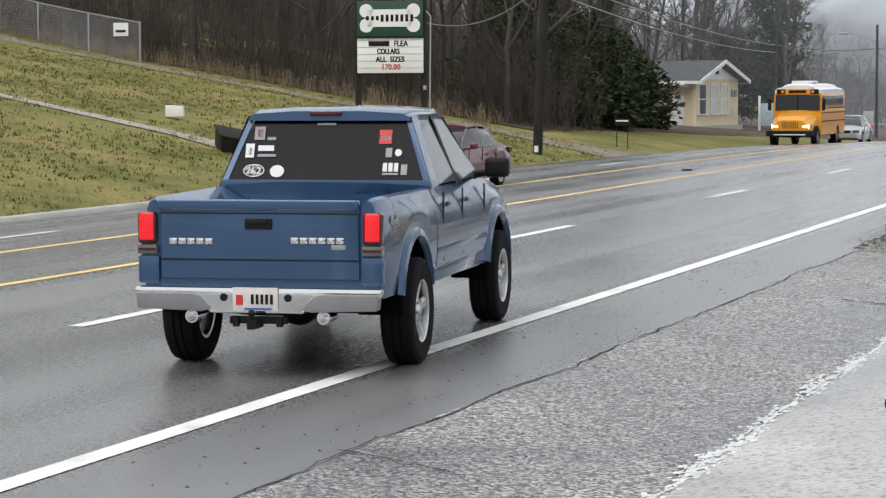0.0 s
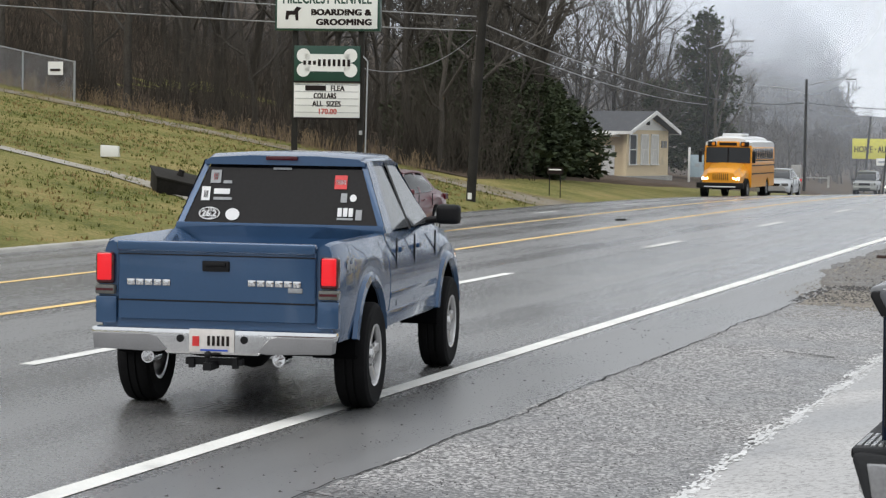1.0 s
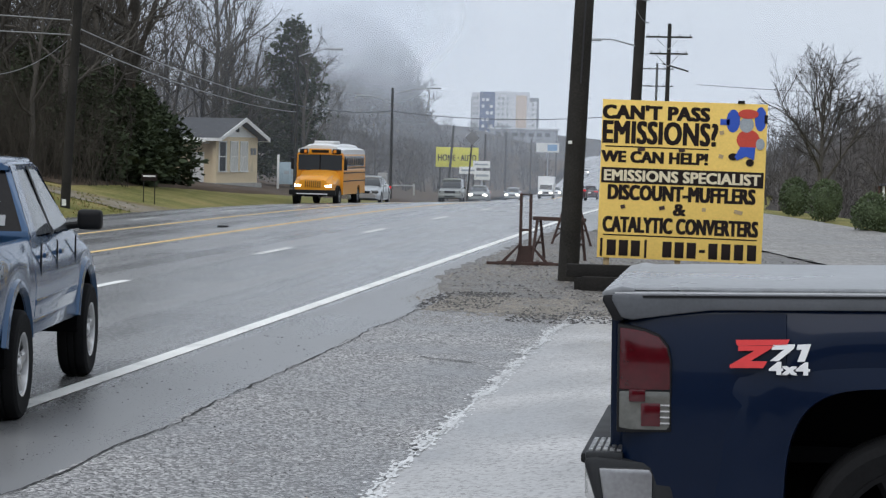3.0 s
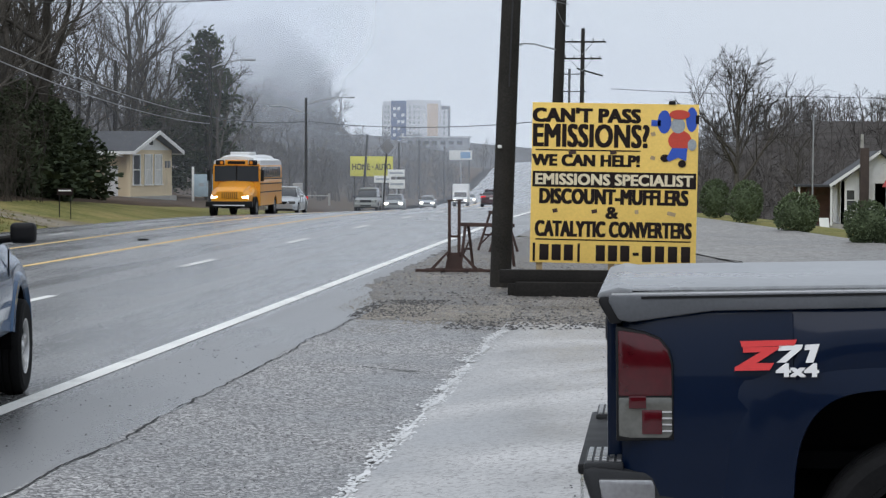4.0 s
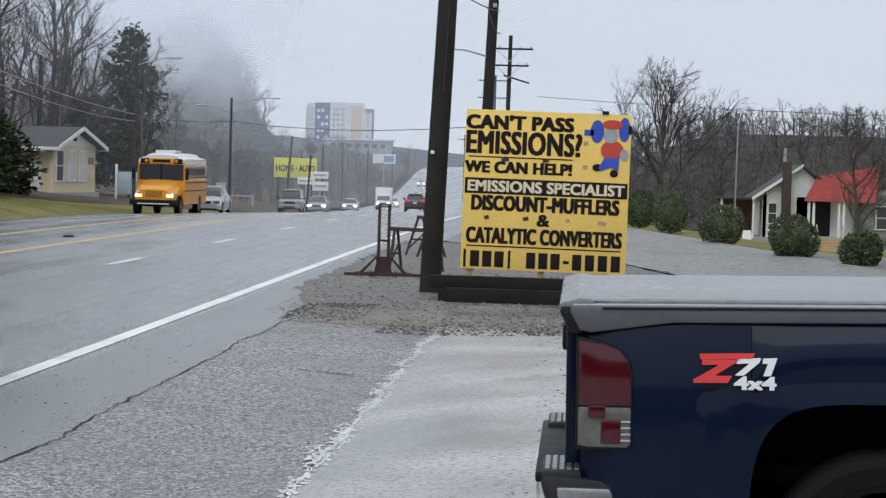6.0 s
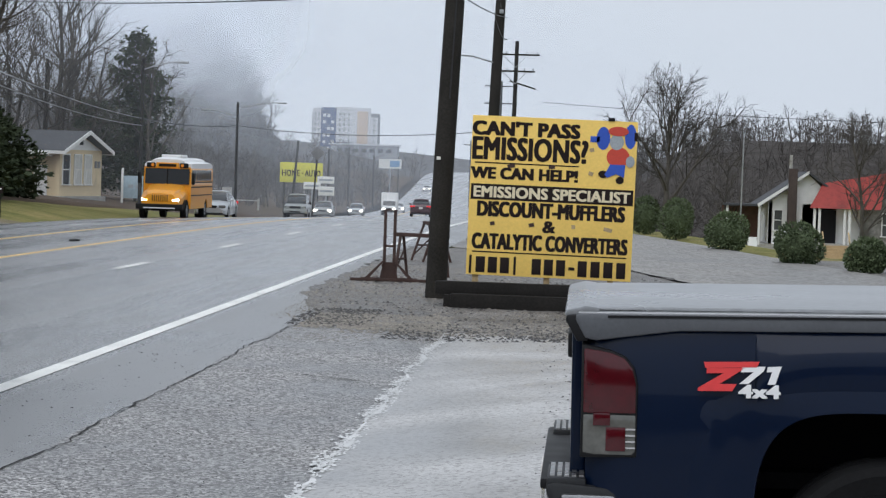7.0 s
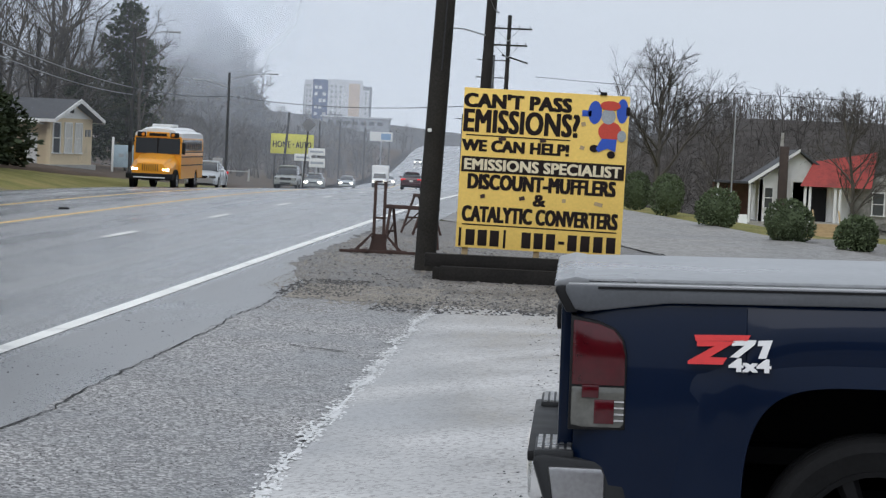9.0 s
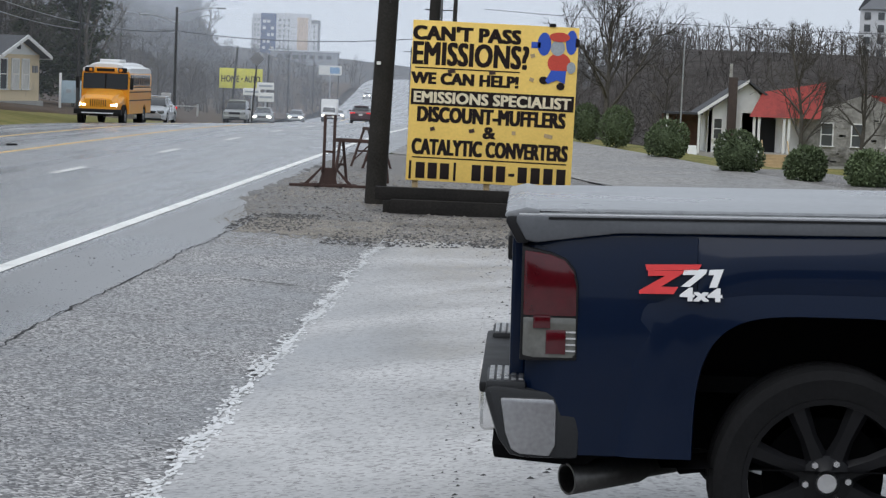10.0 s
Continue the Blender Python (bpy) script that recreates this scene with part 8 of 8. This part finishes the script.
def far_wood(name, rows, seed, hmin, hmax, label, kinds=4, material=TWIGS):
    """Many small bare trees joined: rows of (x0, x1, y0, y1, count)."""
    rng = random.Random(seed)
    protos = []
    for k in range(kinds):
        tv, tf, cv, cf = bare_tree(seed * 10 + k, 10, 3.4, limbs=7, branches=4, twigs=2, fine=0, trunk_r=0.16, low=0.1, coarse=True)
        protos.append((np.concatenate((tv, cv)), np.concatenate((tf, cf + len(tv)))))
    vs, fs, base = [], [], 0
    for x0, x1, y0, y1, count in rows:
        for _ in range(count):
            x, y = rng.uniform(x0, x1), rng.uniform(y0, y1)
            V, F = protos[rng.randrange(kinds)]
            a, s, q = rng.uniform(0, 6.28), rng.uniform(hmin, hmax) / 10, rng.uniform(0.9, 1.5)
            R = np.array(((math.cos(a), -math.sin(a), 0), (math.sin(a), math.cos(a), 0), (0, 0, 1)))
            vs.append((V * (s * q, s * q, s)) @ R.T + (x, y, zland(x, y) - 0.2))
            fs.append(F + base)
            base += len(V)
    V, F = np.concatenate(vs), np.concatenate(fs)
    me = bpy.data.meshes.new(name)
    me.from_pydata(V.tolist(), [], F.tolist())
    ob = link_mesh(name, me, material)
    return tagged(ob, label, "woods", kind="stuff")


hill_floor = sheet("woodland_floor", list(np.arange(3, 120, 5.0)), list(np.arange(164, 430, 7.0)), WOODED_SLOPE, 0.05, follow=False, ragged=1.0)
tagged(hill_floor, "brown leaf litter on the wooded hill", "ground", kind="structure")
far_wood("far_woods", [(6, 60, 165, 185, 120), (0, 80, 186, 240, 220), (-2, 100, 240, 330, 260), (0, 110, 330, 420, 260)], 41, 3.4, 6.4, "grey-brown leafless woods behind the stone house")
far_wood("far_woods", [(-75, -37, 205, 300, 120), (-70, -36, 240, 330, 100), (-66, -38, 330, 480, 110)], 42, 5, 9, "misty leafless woods beside the far road")
far_wood("far_woods", [(-120, -50, 520, 760, 90), (-20, 40, 430, 700, 100)], 43, 6, 10, "distant misty woods along the hill road")
# trees out of view, added to darken what the trucks reflect
far_wood("far_woods", [(-60, -26, -130, -30, 40), (-30, 60, -160, -110, 50)], 44, 9, 14, "unseen leafless woods added behind the lot for reflections")


# ---- misty hill ----
def hill_height(x, y):
    dx, dy = (x + 92) / 34, (y - 520) / 70
    return 31.0 * math.exp(-(dx * dx if dx < 0 else (1.65 * dx) ** 4) - dy * dy) - 7.0


hv, hf = [], []
HX, HY = 92, 34
for j in range(HY):
    for i in range(HX):
        x = -175 + 150 * i / (HX - 1)
        y = 430 + 160 * j / (HY - 1)
        z = hill_height(x, y) + 7.0
        z += (4.6 * noise.noise(Vector((x * 0.10, y * 0.06, 0))) + 3.4 * noise.noise(Vector((x * 0.34, y * 0.2, 5))) + 2.2 * noise.noise(Vector((x * 0.9, y * 0.5, 3)))) * min(1, z / 5)
        hv.append((x, y, z - 7.0))
for j in range(HY - 1):
    for i in range(HX - 1):
        hf.append((j * HX + i, j * HX + i + 1, (j + 1) * HX + i + 1, (j + 1) * HX + i))
hill = raw("hill", hv, hf, WOODED_SLOPE, None, True)
tagged(hill, "steep wooded hill fading into low cloud", "hill", kind="structure")


rng = random.Random(77)
tv, tf, cv, cf = bare_tree(771, 8, 2.8, limbs=7, branches=4, twigs=2, fine=0, trunk_r=0.14, low=0.15, coarse=True)
proto_v, proto_f = np.concatenate((tv, cv)), np.concatenate((tf, cf + len(tv)))
vs, fs, base = [], [], 0
for k in range(460):
    x, y = rng.uniform(-130, -62) if k < 260 else rng.uniform(-84, -62), rng.uniform(440, 535)
    z = hill_height(x, y)
    if z < -4:
        continue
    a, s = rng.uniform(0, 6.28), rng.uniform(0.8, 1.6)
    R = np.array(((math.cos(a), -math.sin(a), 0), (math.sin(a), math.cos(a), 0), (0, 0, 1)))
    vs.append((proto_v * (s * 1.3, s * 1.3, s)) @ R.T + (x, y, z - 0.3))
    fs.append(proto_f + base)
    base += len(proto_v)
me = bpy.data.meshes.new("hill_woods")
me.from_pydata(np.concatenate(vs).tolist(), [], np.concatenate(fs).tolist())
tagged(link_mesh("hill_woods", me, UNDERGROWTH), "leafless woods on the misty hill", "woods", kind="stuff")

# ---- tower hotel on the skyline ----
t = thing("hotel_tower", "pale tower block with a blue panel and tan panel", "building", (-141.7, 1200, 5), 0)
part("wall", Shape().box((16.5, 8, 12), (34, 14, 24)), HOTEL_GREY, t)
def slab(x0, x1, z0, z1, material, d=0.0):
    return part("panel", Shape().box(((x0 + x1) / 2, 0.6 - d, (z0 + z1) / 2), (x1 - x0, 0.8, z1 - z0)), material, t)
slab(0, 4.2, 8.5, 26.2, HOTEL_WHITE)
slab(4.2, 12, 2, 26.6, HOTEL_BLUE, 0.3)
slab(12, 20.5, 9, 27, HOTEL_WHITE)
slab(20.5, 30, 6, 26.8, HOTEL_WHITE, 0.4)
slab(23, 28.5, 6.5, 25.0, HOTEL_TAN, 0.8)
slab(30, 33.5, 4, 22, HOTEL_WHITE)
for k in range(6):
    for x in (6.0, 8.2, 10.3):
        if (k * 7 + int(x)) % 3:
            part("window", Shape().box((x, 0.0, 5.5 + 3.4 * k), (1.5, 0.5, 1.6)), HOTEL_WHITE, t)
    for x in (1.2, 2.9, 14.0, 16.2, 18.6, 31.7):
        part("window", Shape().box((x, 0.12, 9.8 + 2.7 * k), (0.8, 0.4, 1.3)), HOTEL_GREY, t)
t = thing("office_block", "low grey flat-roofed building below the tower", "building", (-128, 1180, 5), 0)
part("wall", Shape().box((15, 6, 4), (34, 12, 7)), HOTEL_GREY, t)
part("roof", Shape().box((15, 6, 7.8), (36, 13, 0.7)), HOTEL_WHITE, t)
for k in range(7):
    part("window", Shape().box((2.5 + 4.2 * k, -0.05, 4.8), (2.6, 0.2, 1.8)), PANE, t)

t = thing("apartment_building", "white apartment building with grey gables on the hill", "building", (83, 500, zland(80, 500) + 1.0), -10)
part("wall", Shape().box((0, 5, 5.5), (26, 10, 11)), HOTEL_WHITE, t)
for x in (-9, 4):
    part("gable", Shape().prism([(x - 4, 11), (x + 4, 11), (x, 14.5)], "y", -0.6, 4), HOTEL_GREY, t)
part("roof", Shape().prism([(-13.5, 10.9), (13.5, 10.9), (12, 13.5), (-12, 13.5)], "y", 1, 10.5), DARK_ROOF, t)
for i in range(9):
    for j in range(4):
        part("window", Shape().box((-11.4 + 2.85 * i, -0.06, 1.8 + 2.6 * j), (1.3, 0.2, 1.5)), PANE, t)

# ---- billboards and road signs ----
t = thing("billboard", "yellow billboard with black lettering beside the far road", "billboard", (-28.2, 236.0, zland(-28.2, 236)), 4)
zc = 1.15 - zland(-28.2, 236)
part("panel", Shape().box((0, 0, zc), (4.3, 0.12, 2.0), bev=0.01), mat("lime_yellow_billboard", (0.66, 0.62, 0.06), 0.5, var=0.1), t)
lettering("lettering", "HOME", 0.9, SIGN_BLACK, t, Matrix.Translation((-1.05, -0.075, zc - 0.05)), 1.75, 0.004, 0.02)
lettering("lettering", "AUTO", 0.9, SIGN_BLACK, t, Matrix.Translation((1.15, -0.075, zc - 0.05)), 1.55, 0.004, 0.02)
part("bar", Shape().box((0.12, -0.07, zc - 0.05), (0.14, 0.01, 0.14)), SIGN_BLACK, t)
for x in (-1.7, 1.7):
    part("post", Shape().box((x, 0.12, zc / 2 - 0.4), (0.16, 0.16, zc + 0.6)), POLE_WOOD, t)
for x, y, w, h, z in ((-26.6, 232.0, 1.7, 0.7, -0.1), (-25.4, 234.0, 1.6, 0.9, -0.6), (-25.5, 234.2, 1.7, 0.7, 0.5)):
    t = thing("shop_sign", "small white shop sign beside the far road", "sign", (x, y, zland(x, y)), 0)
    part("panel", Shape().box((0, 0, z - zland(x, y)), (w, 0.1, h), bev=0.01), SIGN_WHITE, t)
    part("bar", Shape().box((0, -0.055, z - zland(x, y)), (w * 0.8, 0.01, h * 0.25)), GREY_PAINT, t)
    part("post", Shape().box((0, 0.1, (z - zland(x, y)) / 2), (0.12, 0.12, abs(z - zland(x, y)) + 0.4)), STEEL, t)
t = thing("billboard", "blue and white billboard on a tall post", "billboard", (-37.6, 452.0, zland(-37.6, 452)), 0)
zb = 2.6 - zland(-37.6, 452)
part("panel", Shape().box((0, 0, zb), (4.4, 0.2, 1.8)), SIGN_WHITE, t)
part("bar", Shape().box((0.9, -0.12, zb), (1.9, 0.02, 1.2)), mat("faded_blue_print", (0.18, 0.34, 0.55), 0.6), t)
part("post", Shape().rod((0, 0.2, 0), (0, 0.2, zb), 0.15, n=10), STEEL, t)
t = thing("road_sign", "grey diamond road sign seen from behind on a leaning post", "road sign", (-21.6, 190.0, zland(-21.6, 190)), 0)
part("post", Shape().rod((0, 0, -0.2), (0.35, 0, 5.3), 0.07, n=8), POLE_WOOD, t)
part("panel", Shape().box((0.35, -0.06, 5.2), (0.85, 0.03, 0.85), rot=(0, 45, 0), bev=0.01), GREY_PLASTIC, t)

# ---- rails and posts on the far verge ----
t = thing("rail_fence", "low pale rail fence with white posts", "fence", (-30.2, 196, zland(-30.2, 196)), 0)
for x in (-3.2, 0.2, 3.4):
    part("post", Shape().box((x, 0, 0.45), (0.16, 0.16, 1.0)), CONCRETE, t)
part("rail", Shape().box((0.1, 0, 0.75), (6.7, 0.07, 0.10)), CONCRETE, t)
t = thing("gate_pillar", "grey concrete pillar at the end of a fence", "pillar", (-29.0, 193, zland(-29.0, 193)), 0)
part("pillar", Shape().box((0, 0, 0.9), (0.75, 0.5, 1.9), bev=0.03), CONCRETE, t)
for x, y in ((-30.6, 176), (-27.9, 180)):
    t = thing("marker_post", "short white marker post on the verge", "post", (x, y, zland(x, y)), 0)
    part("post", Shape().box((0, 0, 0.35), (0.22, 0.18, 0.8), bev=0.02), SIGN_WHITE, t)

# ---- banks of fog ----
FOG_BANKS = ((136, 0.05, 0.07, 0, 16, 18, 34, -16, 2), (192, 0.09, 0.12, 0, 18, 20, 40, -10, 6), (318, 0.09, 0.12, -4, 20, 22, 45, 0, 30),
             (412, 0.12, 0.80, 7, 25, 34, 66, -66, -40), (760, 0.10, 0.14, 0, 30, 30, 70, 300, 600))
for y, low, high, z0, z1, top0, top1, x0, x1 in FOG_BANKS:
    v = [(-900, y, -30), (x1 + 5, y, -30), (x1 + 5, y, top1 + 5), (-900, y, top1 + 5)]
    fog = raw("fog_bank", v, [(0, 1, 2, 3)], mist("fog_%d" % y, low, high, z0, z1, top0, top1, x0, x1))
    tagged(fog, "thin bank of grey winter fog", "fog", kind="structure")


# ---- cracks, pale seam, litter on the paving ----
def ribbon(name, pts, widths, material, label, lift=0.018):
    verts, faces = [], []
    for (x, y), w in zip(pts, widths):
        verts += [(x - w / 2, y, zland(x - w / 2, y) + lift), (x + w / 2, y, zland(x + w / 2, y) + lift)]
    for i in range(len(pts) - 1):
        faces.append((2 * i, 2 * i + 1, 2 * i + 3, 2 * i + 2))
    return tagged(raw(name, verts, faces, material), label, "crack", kind="structure")


rng = random.Random(21)
pts, ws = [], []
for k in range(190):
    y = 6 + k * 0.145
    pts.append((-3.10 + 0.16 * noise.noise(Vector((0, y * 0.45, 9))) + 0.05 * noise.noise(Vector((0, y * 3.5, 2))) + (y - 20) * 0.004, y))
    ws.append(0.008 + 0.022 * max(0, noise.noise(Vector((3, y * 1.1, 4))) + 0.35))
ribbon("crack", pts, ws, CRACK, "long ragged open crack in the asphalt", 0.0165)
def seam_x(y):
    return -1.13 + 0.09 * noise.noise(Vector((0, y * 0.8, 19))) + 0.035 * noise.noise(Vector((0, y * 5.5, 12)))


ys = [6 + k * 0.05 for k in range(460)]
ribbon("seam", [(seam_x(y), y) for y in ys], [0.006 + 0.05 * max(0.0, 0.3 + noise.noise(Vector((3, y * 2.3, 14)))) for y in ys], WATER_LINE, "pale crumbling seam between asphalt and concrete", 0.020)
v, f = [], []
while len(f) < 3400:
    y = rng.uniform(6, 29.5)
    thick = 0.35 + 0.9 * noise.noise(Vector((5, y * 0.9, 3))) + 0.5 * noise.noise(Vector((5, y * 3.1, 3)))
    if rng.random() > thick:
        continue
    x, r, n, lift = seam_x(y) + rng.gauss(0, 0.042), rng.uniform(0.005, 0.026), 7, rng.uniform(0.0212, 0.026)
    k = len(v)
    for a in range(n):
        q = 2 * math.pi * a / n
        d = r * rng.uniform(0.45, 1.25)
        px, py = x + 0.8 * d * math.cos(q), y + 2.0 * d * math.sin(q)
        v.append((px, py, zland(px, py) + lift))
    f.append(tuple(range(k, k + n)))
tagged(raw("mineral_crust", v, f, WATER_LINE), "pale flaking crust along the concrete edge", "stain", kind="stuff")
for x0, y0, n, drift in ((-1.75, 10.5, 40, 0.012), (-1.45, 24.2, 8, -0.09), (-2.3, 14.0, 10, -0.10)):
    pts, ws = [], []
    for k in range(n):
        y = y0 + k * 0.06
        pts.append((x0 + drift * k + 0.10 * noise.noise(Vector((x0, y * 2.0, 1))), y))
        ws.append(0.02 + 0.06 * max(0.0, noise.noise(Vector((x0, y * 4, 7))) + 0.3))
    ribbon("seam", pts, ws, WATER_LINE if drift > 0 else CRACK, "pale stain and short crack in the asphalt", 0.019)


def scatter(name, rects, count, smin, smax, material, label, seed, lift=0.016):
    rng = random.Random(seed)
    v, f = [], []
    for _ in range(count):
        x0, x1, y0, y1 = rng.choice(rects)
        x, y = rng.uniform(x0, x1), rng.uniform(y0, y1)
        z = zland(x, y) + lift
        s = rng.uniform(smin, smax)
        k = len(v)
        for a in range(5):
            t = 2 * math.pi * a / 5 + rng.uniform(-0.3, 0.3)
            v.append((x + math.cos(t) * s * rng.uniform(0.6, 1.2), y + math.sin(t) * s * rng.uniform(0.6, 1.2), z - 0.004))
        v.append((x + rng.uniform(-0.3, 0.3) * s, y + rng.uniform(-0.3, 0.3) * s, z + s * rng.uniform(0.25, 0.5)))
        for a in range(5):
            f.append((k + a, k + (a + 1) % 5, k + 5))
    return tagged(raw(name, v, f, material), label, "gravel", kind="stuff")


STONE_GREY = mat("loose_grey_stone", (0.22, 0.20, 0.17), 0.7, var=0.6, scale=3, fine=30)
STONE_DARK = mat("dark_wet_grit", (0.035, 0.032, 0.03), 0.5, var=0.4)
scatter("loose_gravel", [(-3.4, 3.0, 32.5, 44), (-3.8, -0.5, 38, 50), (-2.4, 2.5, 30.4, 33), (-3.0, -1.2, 31.0, 34)], 8000, 0.008, 0.034, STONE_GREY, "loose grey gravel round the pole and stands", 1, 0.022)
scatter("loose_gravel", [(-3.7, 2.0, 36, 48), (-2.9, 2.0, 31, 37), (-1.8, 1.0, 29.5, 32), (-3.2, -2.2, 31.5, 35)], 2600, 0.010, 0.040, STONE_DARK, "dark wet gravel and clods", 2, 0.022)
scatter("grit", [(-3.1, -1.2, 8, 31)], 2000, 0.004, 0.011, STONE_DARK, "dark grit on the worn shoulder", 3, 0.012)
scatter("grit", [(-1.0, 0.9, 8, 31), (-1.1, 0.3, 10, 16)], 1700, 0.006, 0.021, STONE_DARK, "dark grit and leaf crumbs on the concrete", 4, 0.017)
scatter("grit", [(-4.3, -3.2, 8, 30)], 130, 0.006, 0.018, STONE_DARK, "dark grit along the edge line", 5, 0.008)
scatter("grit", [(-3.95, -3.3, 37, 60), (-3.6, -2.9, 33, 40), (-3.0, -1.0, 29.0, 32.5), (-1.2, 1.5, 27.6, 30.5)], 3600, 0.004, 0.013, STONE_GREY, "fine grey grit spilling over the paving", 6, 0.016)
t = thing("road_litter", "small black scrap lying on the wet road", "litter", (-12.6, 62.0, float(land(-12.6, 62.0)) + 0.002), 20)
part("scrap", Shape().box((0, 0, 0.03), (0.28, 0.12, 0.05), bev=0.012), BLACK_PLASTIC, t)
